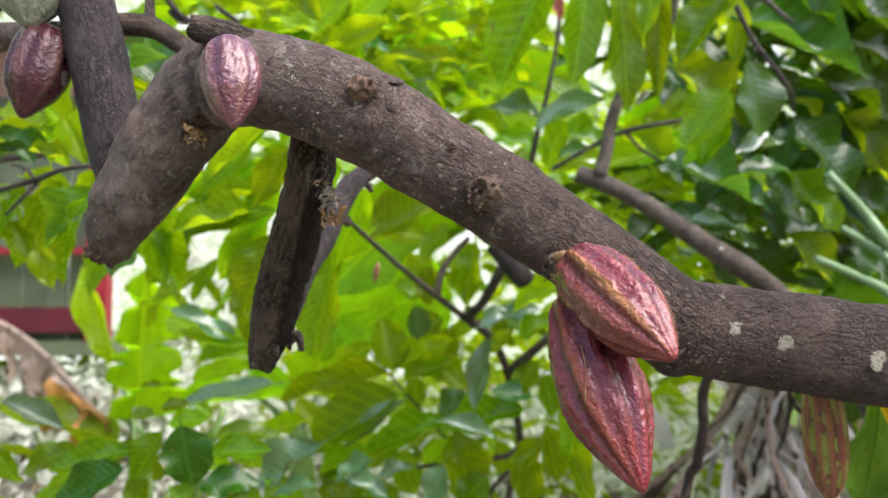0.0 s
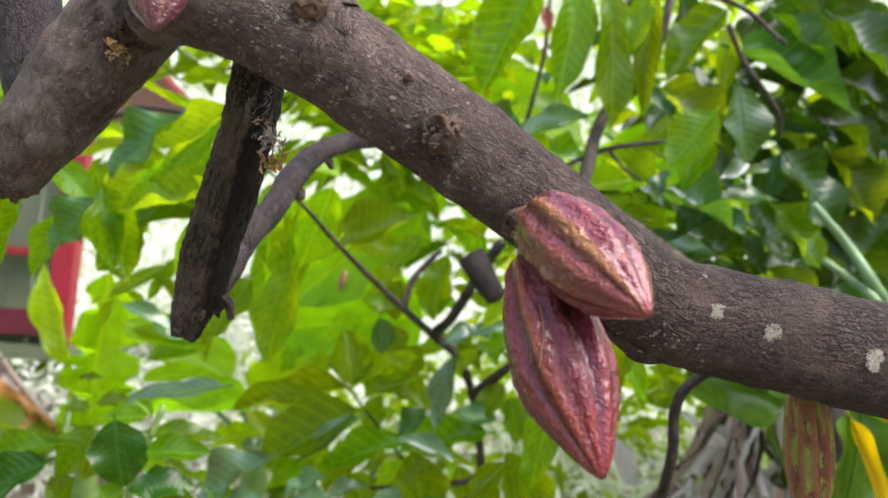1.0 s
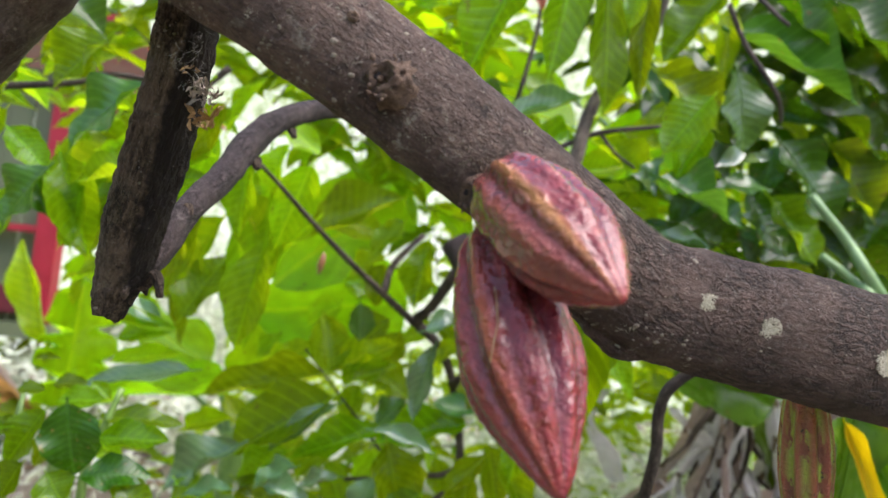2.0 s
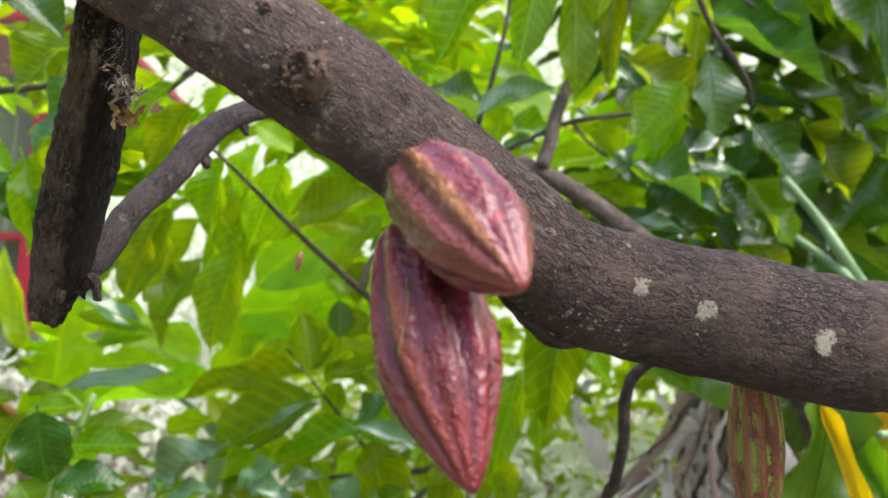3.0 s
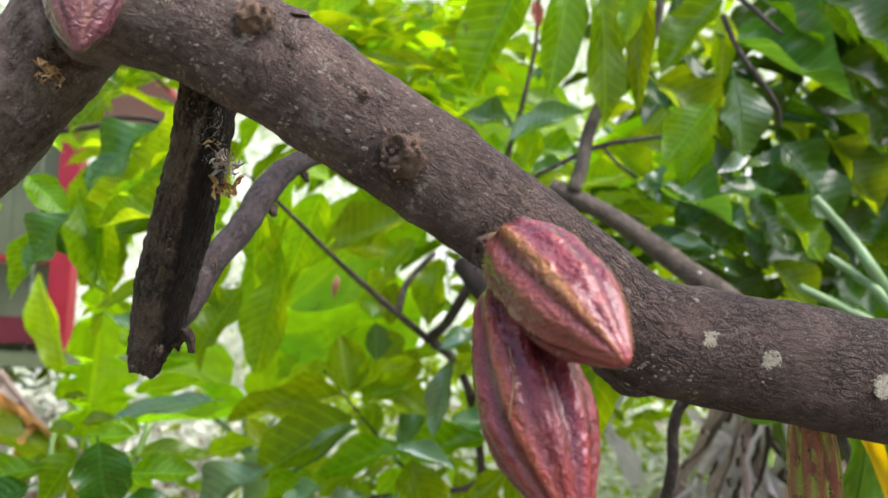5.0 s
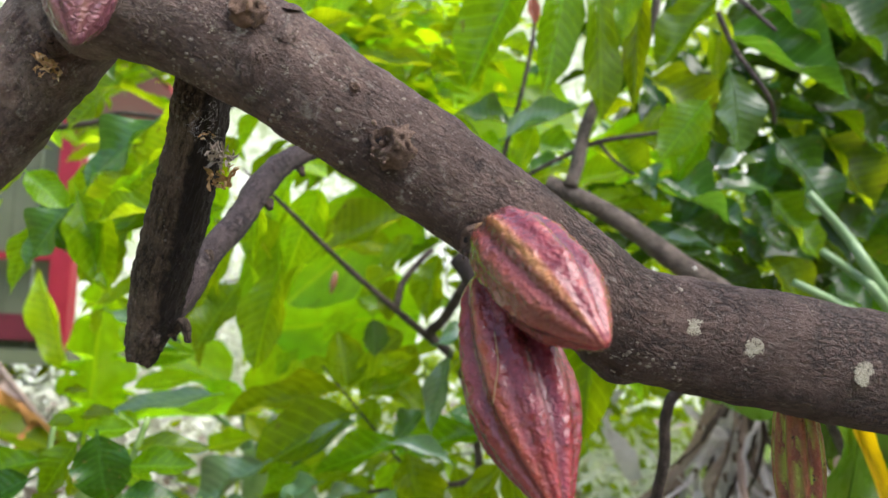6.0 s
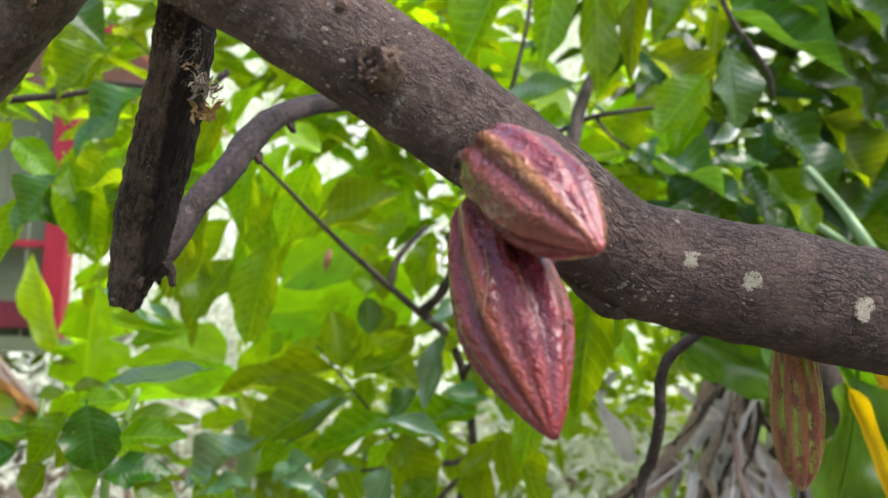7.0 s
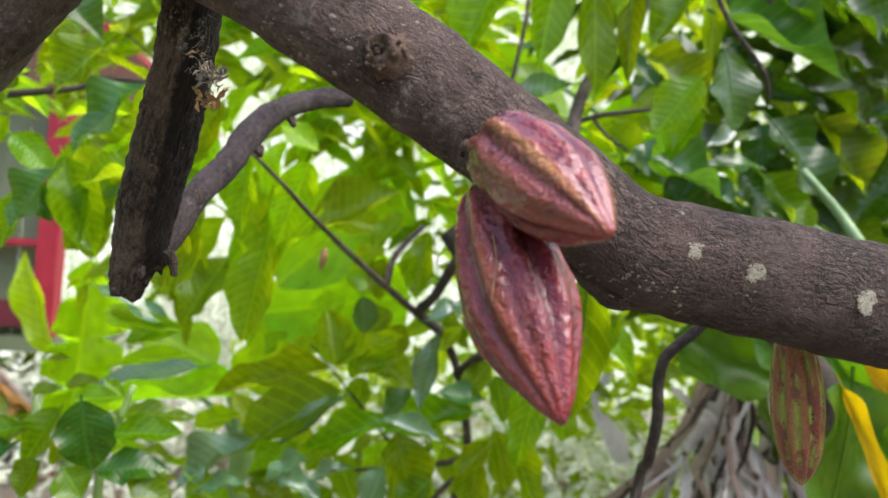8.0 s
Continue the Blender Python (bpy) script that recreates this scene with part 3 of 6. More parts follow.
# Unseen leaves behind and beside the camera, added to hold back sky light.
far_foliage("surrounding_foliage", "unseen green foliage added round the camera to block sky light", [((-7, 7), (-7.0, -4.5), (0.0, 1.5), 1500, 0.42), ((-7.5, -4.5), (-4, 3), (0.0, 2.8), 1500, 0.42), ((4.5, 7.5), (-4, 4), (0.0, 2.8), 1600, 0.42)], 8, "mid")


far_foliage("far_foliage", "leaves of a far hedge, bright sunlight painted into their colour", [((-7, -0.8), (5.4, 9.5), (0.0, 0.95), 4500, 0.13), ((-2.55, -0.8), (7.0, 9.5), (0.9, 2.1), 1800, 0.13), ((-0.8, 3), (5.0, 8.5), (0.0, 0.80), 2600, 0.14)], 21, "pale")
far_foliage("leaf_litter", "dry brown fallen leaves lying on the soil", [((-5, 5), (-4, 8), (0.03, 0.07), 2600, 0.16)], 31, "litter", True)
far_foliage("far_foliage", "green leaves of a far hedge", [((-7, 0.5), (6.2, 10), (0.0, 1.2), 550, 0.16)], 22, "mid")


# ---- the cacao tree of the foreground ----
cacao_tree = thing("cacao_tree", (1.15, 0.95, 0), "leaning brown cacao tree with mottled bark and pruned stubs", "tree")
main_branch = part("main_branch", tube([(1.15, 0.95, -0.05, 0.085), (1.13, 0.94, 0.5, 0.075), (1.05, 0.92, 1.05, 0.066), (0.86, 0.86, 1.33, 0.058), (0.566, 0.824, 1.433, 0.0534), (0.438, 0.792, 1.45, 0.0503), (0.365, 0.777, 1.459, 0.0493), (0.285, 0.766, 1.471, 0.0471), (0.223, 0.75, 1.483, 0.0419), (0.162, 0.732, 1.523, 0.04), (0.099, 0.719, 1.565, 0.0395), (0.033, 0.711, 1.606, 0.0407), (-0.043, 0.703, 1.653, 0.042), (-0.113, 0.701, 1.687, 0.0435), (-0.165, 0.705, 1.703, 0.0438), (-0.204, 0.719, 1.706, 0.0426)], 72, 0.005, lump=0.07, lump_scale=16, wrinkle=0.0012, flat=0.76, round_end=True), BARK, cacao_tree)
left_limb = part("limb", tube([(-0.192, 0.739, 1.721, 0.0385), (-0.222, 0.75, 1.707, 0.0433), (-0.254, 0.763, 1.677, 0.0428), (-0.281, 0.77, 1.642, 0.0409), (-0.307, 0.778, 1.605, 0.0367), (-0.323, 0.785, 1.575, 0.0291), (-0.333, 0.791, 1.555, 0.0203)], 56, 0.004, lump=0.09, lump_scale=20, wrinkle=0.0014, ridge=0.003, ridge_scale=70, round_end=True, ragged=0.006), BARK, cacao_tree, "blunt pruned limb with rough brown bark")
upright_limb = part("limb", tube([(-0.315, 0.784, 1.617, 0.0258), (-0.329, 0.791, 1.663, 0.0284), (-0.349, 0.801, 1.73, 0.0289), (-0.371, 0.811, 1.805, 0.0283), (-0.389, 0.821, 1.876, 0.0282), (-0.416, 0.839, 1.98, 0.0272)], 48, 0.005, lump=0.05, lump_scale=14, wrinkle=0.0008), BARK_GREY, cacao_tree, "smooth grey upright limb")
dark_stub = part("stub", tube([(-0.12, 0.764, 1.683, 0.0242), (-0.127, 0.776, 1.66, 0.0234), (-0.136, 0.793, 1.624, 0.0239), (-0.153, 0.822, 1.575, 0.0252), (-0.171, 0.85, 1.529, 0.0253), (-0.188, 0.879, 1.482, 0.0240), (-0.1985, 0.891, 1.452, 0.0185), (-0.204, 0.897, 1.429, 0.0125)], 120, 0.0025, lump=0.07, lump_scale=26, ridge=0.0036, ridge_scale=330, ragged=0.008), BARK_DARK_SIDE, cacao_tree, "dead dark stub with deeply ridged bark")
splinter_rng = random.Random(19)
for k in range(9):
    p_ = Vector((-0.188, 0.886, 1.459)) + Vector((splinter_rng.uniform(-0.018, 0.016), splinter_rng.uniform(-0.016, 0.006), splinter_rng.uniform(-0.012, 0.006)))
    q_ = p_ + Vector((splinter_rng.uniform(-0.004, 0.006), splinter_rng.uniform(-0.003, 0.003), -splinter_rng.uniform(0.006, 0.016)))
    part("splinter", tube([(*p_, 0.0045), (*((p_ + q_) / 2), 0.0035), (*q_, 0.0012)], 8, 0.002, lump=0.4, lump_scale=150), BARK_RIDGED, dark_stub)
part("spur", tube([(-0.185, 0.89, 1.461, 0.0063), (-0.172, 0.885, 1.459, 0.0056), (-0.163, 0.881, 1.468, 0.005), (-0.159, 0.881, 1.462, 0.0044), (-0.156, 0.882, 1.449, 0.0031)], 14, 0.002, lump=0.25, lump_scale=90, ragged=0.002), BARK_RIDGED, dark_stub)
curved_branch = part("side_branch", tube([(-0.197, 0.942, 1.469, 0.0127), (-0.184, 0.959, 1.496, 0.0136), (-0.175, 0.994, 1.538, 0.0143), (-0.161, 1.05, 1.582, 0.0153), (-0.15, 1.114, 1.635, 0.0165), (-0.135, 1.17, 1.678, 0.0161), (-0.11, 1.236, 1.714, 0.0148), (-0.081, 1.283, 1.736, 0.0147), (-0.056, 1.321, 1.75, 0.0152)], 32, 0.005, lump=0.10, lump_scale=24, wrinkle=0.0008, ragged=0.004), BARK_GREY, cacao_tree, "curved grey side branch cut off short")
for p, r in (((-0.138, 1.116, 1.621), 0.007), ((-0.172, 0.984, 1.543), 0.006), ((-0.114, 1.199, 1.681), 0.006)):
    part("bud_scar", tube([(*p, r), (p[0] + 0.004, p[1] - 0.004, p[2] - 0.010, r * 0.6)], 12, 0.002, lump=0.3, lump_scale=120, round_end=True), BARK_RIDGED, curved_branch)
part("stub", tube([(-0.22, 0.685, 1.742, 0.0119), (-0.205, 0.685, 1.739, 0.0124), (-0.184, 0.688, 1.735, 0.012), (-0.158, 0.696, 1.729, 0.0081)], 28, 0.003, lump=0.12, lump_scale=40, ridge=0.002, ridge_scale=90, ragged=0.004), BARK_RIDGED, cacao_tree, "short sawn-off stub")
back_branch = part("side_branch", tube([(-0.448, 0.929, 1.829, 0.0148), (-0.387, 0.929, 1.833, 0.0135), (-0.348, 0.929, 1.829, 0.0135), (-0.315, 0.921, 1.809, 0.012), (-0.28, 0.912, 1.786, 0.0132)], 24, 0.006, lump=0.1, lump_scale=22), BARK_RIDGED, cacao_tree)
part("spur", tube([(-0.352, 0.929, 1.83, 0.0074), (-0.354, 0.937, 1.859, 0.0061), (-0.359, 0.945, 1.897, 0.0055)], 12, 0.006, lump=0.1), BARK_RIDGED, back_branch)
part("side_branch", tube([(-0.61, 0.911, 1.799, 0.0198), (-0.538, 0.901, 1.804, 0.0183), (-0.468, 0.891, 1.807, 0.0155), (-0.392, 0.852, 1.795, 0.0136)], 24, 0.006, lump=0.08, lump_scale=20), BARK, cacao_tree)
part("sucker", tube([(0.456, 1.192, 1.461, 0.0075), (0.439, 1.206, 1.429, 0.0075), (0.408, 1.23, 1.394, 0.0077), (0.403, 1.254, 1.358, 0.0078), (0.41, 1.28, 1.302, 0.008), (0.41, 1.316, 1.242, 0.0082), (0.406, 1.375, 1.157, 0.0085), (0.30, 1.22, 0.7, 0.012), (0.33, 1.24, -0.03, 0.015)], 18, 0.008, lump=0.16, lump_scale=40), BARK_TWIG, cacao_tree, "thin crooked sucker stem flecked with lichen")


def swelling(parent, at, q, radius):
    """A low healed bulge in the bark, folded at its rim."""
    bm = bmesh.new()
    skin = bm.verts.layers.float_vector.new("skin")
    rows = []
    for j in range(7):
        rr = 1.9 * (1 - j / 6.2)
        h = 0.42 * math.cos(min(1.0, rr / 1.7) * math.pi / 2) - (0.35 if j == 0 else 0.06)
        rows.append([])
        for k in range(24):
            a = 2 * math.pi * k / 24
            v = Vector((rr * math.cos(a), rr * math.sin(a) * 1.2, h)) * radius
            v *= 1 + 0.18 * noise.noise(v * 110 + at * 40)
            v += noise.noise_vector(v * 260 + at * 9) * radius * 0.07
            rows[-1].append(bm.verts.new(at + q @ v))
            rows[-1][-1][skin] = at + q @ v
    for a, b in zip(rows, rows[1:]):
        for k in range(24):
            bm.faces.new((a[k], a[(k + 1) % 24], b[(k + 1) % 24], b[k]))
    bm.faces.new(rows[-1])
    return part("knot", bm, BARK, parent)


def knot(parent, at, out, radius, cup=True):
    """A healed twig scar: a crumbling collar, the shade inside it painted dark."""
    at, out = Vector(at), Vector(out).normalized()
    q = out.to_track_quat("Z", "Y").to_matrix()
    if not cup:
        return swelling(parent, at, q, radius)
    bm = bmesh.new()
    rows = []
    for j, (rr, h) in enumerate(((1.75, -0.45), (1.3, 0.12), (1.05, 0.72), (0.88, 1.02), (0.62, 0.84), (0.34, 0.60), (0.05, 0.5))):
        row = []
        for k in range(26):
            a = 2 * math.pi * k / 26
            v = Vector((rr * math.cos(a), rr * math.sin(a), h if cup else max(h, 0.35 - 0.2 * rr))) * radius
            v *= 1 + 0.40 * noise.noise(v * 170 + at * 40)
            v += noise.noise_vector(v * 420 + at * 9) * radius * 0.16
            row.append(bm.verts.new(at + q @ v))
        rows.append(row)
    for a, b in zip(rows, rows[1:]):
        for k in range(26):
            bm.faces.new((a[k], a[(k + 1) % 26], b[(k + 1) % 26], b[k]))
    bm.faces.new(rows[-1])
    collar = part("knot", bm, KNOT, parent)
    if cup:
        # Near-black lens stands for the shade inside the hollow.
        pit = bmesh.new()
        bmesh.ops.create_uvsphere(pit, u_segments=12, v_segments=8, radius=radius * 0.34, matrix=Matrix.Translation(at + q @ Vector((-0.45, 0.1, 0.80)) * radius) @ q.to_4x4() @ Matrix.Diagonal((1, 0.8, 0.3, 1)))
        part("pit", pit, PIT_SHADE, collar)
        crumbs = bmesh.new()
        rng = random.Random(int(radius * 1e5))
        for k in range(44):
            a, f = rng.uniform(-2.6, 2.6), rng.uniform(0.1, 1.6)
            c = at + q @ Vector((f * math.cos(a), f * math.sin(a), rng.uniform(0.05, 1.05))) * radius
            bmesh.ops.create_icosphere(crumbs, subdivisions=1, radius=radius * rng.uniform(0.10, 0.24), matrix=Matrix.Translation(c) @ Euler((rng.uniform(0, 3), rng.uniform(0, 3), 0)).to_matrix().to_4x4() @ Matrix.Diagonal((1, 0.6, 1.4, 1)))
        part("crumb", crumbs, KNOT, collar)
    return collar


part("twig_scar", tube([(*(Vector((-0.0717, 0.6711, 1.6829)) - Vector((0.17, -0.98, 0.09)) * 0.006), 0.0105), (*(Vector((-0.0717, 0.6711, 1.6829)) + Vector((-0.001, -0.005, 0.002))), 0.0085), (*(Vector((-0.0717, 0.6711, 1.6829)) + Vector((-0.002, -0.010, 0.004))), 0.0080)], 28, 0.0015, lump=0.45, lump_scale=110, ragged=0.007, wrinkle=0.0016), CUTWOOD, main_branch, "broken tan twig stump")
knot(main_branch, (-0.0650, 0.6690, 1.6850), (0.35, -0.9, 0.2), 0.0060)
knot(main_branch, (0.0331, 0.6814, 1.5975), (-0.45, -0.9, 0.05), 0.0105)
knot(main_branch, (-0.041, 0.6759, 1.6782), (0.25, -0.86, 0.45), 0.0065, False)
knot(main_branch, (0.0063, 0.6772, 1.6361), (0.26, -0.97, 0.05), 0.0026)
knot(main_branch, (-0.0437, 0.6876, 1.6975), (0.1, -0.5, 1), 0.0045, False)
knot(main_branch, (-0.0624, 0.6728, 1.6514), (0.09, -0.97, -0.22), 0.0085, False)
knot(left_limb, (-0.2236, 0.7189, 1.6733), (0.36, -0.79, -0.51), 0.0070)
knot(left_limb, (-0.3345, 0.7885, 1.5535), (-0.45, -0.25, -0.86), 0.0125)
knot(left_limb, (-0.2961, 0.7517, 1.5821), (0.44, -0.77, -0.46), 0.0060, False)
knot(upright_limb, (-0.3864, 0.803, 1.7306), (0.97, -0.12, -0.19), 0.0040, False)


def lichen_patch(parent, at, out, w, h, seed):
    """A broken crust of small uneven flakes."""
    rng = random.Random(int(seed * 100))
    at, out = Vector(at), Vector(out).normalized()
    q = out.to_track_quat("Z", "Y").to_matrix()
    bm = bmesh.new()
    dense = w > 0.0078
    for c in range(260 if dense else 46):
        f, t = rng.random() ** 0.55 * (1.0 if dense else 1.5), rng.uniform(0, 6.28)
        mid = Vector((w * f * math.cos(t), h * f * math.sin(t), 0))
        size = min(w, h) * rng.uniform(0.05, 0.22) * max(0.35, 1.15 - 0.7 * f)
        rings = []
        for scale, z in ((1.0, -0.0012), (0.9, 0.00005), (0.45, 0.00022)):
            rings.append([bm.verts.new(at + q @ (mid + Vector((size * scale * math.cos(a) * (1 + 0.8 * noise.noise(Vector((a * 1.3, c * 3.7, seed)))), size * scale * math.sin(a), z)))) for a in (k * 0.6981 for k in range(9))])
        for a, b in zip(rings, rings[1:]):
            for k in range(9):
                bm.faces.new((a[k], a[(k + 1) % 9], b[(k + 1) % 9], b[k]))
        bm.faces.new(rings[-1])
    return part("lichen_patch", bm, LICHEN, parent)


part("bark_fold", tube([(0.1686, 0.7420, 1.4683, 0.002), (0.1840, 0.7440, 1.4568, 0.0045), (0.2020, 0.7470, 1.4435, 0.006), (0.2183, 0.7480, 1.4387, 0.0055), (0.2388, 0.7500, 1.4372, 0.002)], 20, 0.002, lump=0.25, lump_scale=70, wrinkle=0.0012), BARK, main_branch, "folded lip of bark along the underside")
for at_, out_, w_, h_ in (((0.2642, 0.7274, 1.4787), (0.14, -0.99, -0.01), 0.0095, 0.0065), ((0.3118, 0.7326, 1.4641), (0.1, -0.98, -0.19), 0.0080, 0.0085), ((0.4031, 0.7452, 1.4479), (0.28, -0.95, -0.12), 0.0095, 0.0100), ((0.2108, 0.7277, 1.4556), (-0.11, -0.83, -0.55), 0.0060, 0.0035), ((0.2071, 0.7503, 1.4427), (-0.41, 0.03, -0.91), 0.0120, 0.0040), ((-0.1299, 0.6681, 1.6929), (-0.03, -1.0, 0.03), 0.0060, 0.0050), ((0.089, 0.6909, 1.5523), (-0.11, -0.93, -0.35), 0.0070, 0.0030), ((0.1278, 0.6993, 1.5779), (0.48, -0.81, 0.34), 0.0065, 0.0030), ((-0.0594, 0.6783, 1.6314), (-0.18, -0.89, -0.42), 0.0040, 0.0030), ((0.0595, 0.6895, 1.5655), (-0.1, -0.86, -0.49), 0.0050, 0.0025), ((-0.0935, 0.6683, 1.6713), (-0.09, -0.99, -0.14), 0.0035, 0.0040), ((-0.0405, 0.6714, 1.6437), (-0.14, -0.99, -0.08), 0.0030, 0.0040)):
    lichen_patch(main_branch, at_, out_, w_, h_, w_ * 1000)
for at_, out_, w_, h_ in (((-0.2752, 0.7242, 1.6471), (0.15, -0.98, -0.16), 0.0022, 0.0030), ((-0.2564, 0.7207, 1.6753), (-0.24, -0.96, -0.17), 0.0025, 0.0020), ((-0.2489, 0.7402, 1.6316), (0.59, -0.6, -0.54), 0.0022, 0.0018)):
    lichen_patch(left_limb, at_, out_, w_, h_, w_ * 1700)


def lichen_flecks(parent, count, seed, x0, x1, lean):
    """A dusting of pale crust flecks, each a few millimetres wide, thicker on the sides that lean names."""
    rng = random.Random(seed)
    lean = Vector(lean).normalized()
    skin = [v for v in parent.data.vertices if x0 < v.co.x < x1 and v.normal.y < 0.25]
    bm = bmesh.new()
    made = 0
    while made < count:
        v = rng.choice(skin)
        if rng.random() > max(0.0, v.normal.dot(lean)) ** 2 + 0.06 or noise.noise(v.co * 34) < rng.uniform(-0.25, 0.35):
            continue
        made += 1
        q = v.normal.to_track_quat("Z", "Y").to_matrix()
        size = rng.uniform(0.0005, 0.0015) * rng.choice((0.4, 0.6, 1, 1.7))
        flat = rng.uniform(0.35, 1.0)
        rings = []
        for scale, z in ((1.0, -0.0006), (0.9, 0.0002), (0.4, 0.0005)):
            rings.append([bm.verts.new(v.co + q @ Vector((size * scale * math.cos(k * 0.785) * (1 + 0.9 * noise.noise(Vector((k * 1.1, made * 2.3, seed)))), size * flat * scale * math.sin(k * 0.785), z))) for k in range(8)])
        for a, b in zip(rings, rings[1:]):
            for k in range(8):
                bm.faces.new((a[k], a[(k + 1) % 8], b[(k + 1) % 8], b[k]))
        bm.faces.new(rings[-1])
    return tagged(part("lichen_dust", bm, FLECK, parent), "", "", kind="stuff")


lichen_flecks(main_branch, 190, 3, -0.2, 0.16, (-0.4, -0.5, -0.75))
lichen_flecks(main_branch, 110, 8, -0.22, 0.0, (-0.2, -0.8, -0.5))
lichen_flecks(main_branch, 60, 4, -0.2, 0.55, (0.2, -0.9, 0.3))
lichen_flecks(main_branch, 150, 6, 0.165, 0.26, (-0.55, -0.35, -0.8))
lichen_flecks(left_limb, 40, 5, -0.4, -0.18, (0, -1, 0))
lichen_flecks(dark_stub, 60, 7, -0.25, -0.1, (-0.3, -1, 0))


def blossom(parent, at, out, size, material, count, seed, drop=0.0):
    """A withered flower cluster: crumpled narrow petals on thread-like stalks."""
    rng = random.Random(seed)
    at, out = Vector(at), Vector(out).normalized()
    bm = bmesh.new()
    for k in range(count):
        d = (out * rng.uniform(0.3, 1.0) + Vector((rng.uniform(-1, 1), rng.uniform(-0.5, 0.3), rng.uniform(-1, 1)))).normalized()
        root = at + Vector((rng.uniform(-1, 1), rng.uniform(-0.6, 0.2), rng.uniform(-1, 1) * 0.6 - drop * rng.random())) * size * 0.55
        ln = size * rng.uniform(0.35, 0.8)
        side = d.cross(Vector((rng.uniform(-1, 1), rng.uniform(-1, 1), rng.uniform(-1, 1)))).normalized() * ln * 0.16
        lift = d.cross(side).normalized() * ln * 0.12
        v = [bm.verts.new(root + d * ln * f + side * w + lift * z) for f, w, z in ((0, 0.2, 0), (0, -0.2, 0), (0.5, 1, 1), (0.5, -1, 1), (0.9, 0.5, -0.6), (0.9, -0.5, -0.6), (0.5, 0, 0.2), (1.0, 0, -1.4))]
        for f in ((0, 1, 6), (0, 6, 2), (1, 3, 6), (2, 6, 4), (6, 3, 5), (4, 6, 7), (6, 5, 7)):
            bm.faces.new([v[q] for q in f])
    return part("dried_flower", bm, material, parent)


blossom(left_limb, Vector((-0.2294, 0.7303, 1.6547)) + Vector((0.001, -0.006, -0.001)), (0, -1, 0), 0.016, FLOWER_DRY, 34, 1)
blossom(dark_stub, Vector((-0.1213, 0.785, 1.6053)) + Vector((0.010, -0.003, 0)), (0.5, -1, 0), 0.016, FLOWER_GREY, 44, 2, 0.5)
blossom(dark_stub, Vector((-0.1239, 0.7908, 1.5952)) + Vector((0.012, -0.003, -0.006)), (0.5, -1, 0), 0.016, FLOWER_DRY, 40, 3, 0.8)
blossom(dark_stub, (-0.1202, 0.7733, 1.62), (0.21, -0.89, -0.4), 0.008, FLOWER_DRY, 12, 4, 0.3)
part("flower_stalk", tube([(*(-0.1198, 0.7813, 1.6112), 0.0012), (*(Vector((-0.1213, 0.785, 1.6053)) + Vector((0.010, -0.003, 0))), 0.001), (*(Vector((-0.1239, 0.7908, 1.5952)) + Vector((0.012, -0.003, -0.010))), 0.0008)], 6, 0.003), FLOWER_GREY, dark_stub)


def cobweb(parent, at, size, count, seed):
    """Dusty spider threads clinging to the bark."""
    rng = random.Random(seed)
    bm = bmesh.new()
    at = Vector(at)
    for k in range(count):
        a = at + Vector((rng.uniform(-1, 1) * 0.6, rng.uniform(-0.25, 0.1), rng.uniform(-1, 1))) * size
        b = a + Vector((rng.uniform(-1, 1), rng.uniform(-0.3, 0.2), rng.uniform(-1, 1))) * size * rng.uniform(0.2, 0.6)
        mid = (a + b) / 2 + Vector((0, 0, -size * 0.06))
        n = (b - a).cross(Vector((0, 1, 0.2))).normalized() * rng.uniform(0.00004, 0.00010)
        r = [bm.verts.new(q) for q in (a - n, a + n, mid - n, mid + n, b - n, b + n)]
        bm.faces.new((r[0], r[1], r[3], r[2]))
        bm.faces.new((r[2], r[3], r[5], r[4]))
    return part("cobweb", bm, COBWEB, parent)


cobweb(dark_stub, (-0.1222, 0.764, 1.6325), 0.018, 90, 5)
cobweb(dark_stub, (-0.1192, 0.7772, 1.6168), 0.012, 60, 6)

# ---- cacao pods ----
def profile(u, rows):
    us, rs = zip(*rows)
    k = max(i for i in range(len(us)) if us[i] <= u + 1e-9)
    k = min(k, len(us) - 2)
    f = (u - us[k]) / (us[k + 1] - us[k])
    m0 = (rs[k + 1] - rs[max(k - 1, 0)]) / (us[k + 1] - us[max(k - 1, 0)]) * (us[k + 1] - us[k])
    m1 = (rs[min(k + 2, len(us) - 1)] - rs[k]) / (us[min(k + 2, len(us) - 1)] - us[k]) * (us[k + 1] - us[k])
    return (2 * f ** 3 - 3 * f * f + 1) * rs[k] + (f ** 3 - 2 * f * f + f) * m0 + (3 * f * f - 2 * f ** 3) * rs[k + 1] + (f ** 3 - f * f) * m1


POD_SHAPE = ((0, 0.12), (0.03, 0.42), (0.10, 0.70), (0.22, 0.90), (0.36, 1.0), (0.50, 0.99), (0.64, 0.88), (0.78, 0.70), (0.88, 0.47), (0.95, 0.27), (1.0, 0.06))
POD_FULL = ((0, 0.12), (0.03, 0.31), (0.10, 0.56), (0.23, 0.78), (0.36, 0.92), (0.50, 0.99), (0.57, 1.0), (0.68, 0.88), (0.78, 0.69), (0.88, 0.44), (0.95, 0.25), (1.0, 0.06))
POD_BLUNT = ((0, 0.15), (0.03, 0.48), (0.10, 0.76), (0.22, 0.95), (0.38, 1.0), (0.55, 0.98), (0.70, 0.84), (0.83, 0.57), (0.92, 0.33), (0.97, 0.20), (1.0, 0.06))


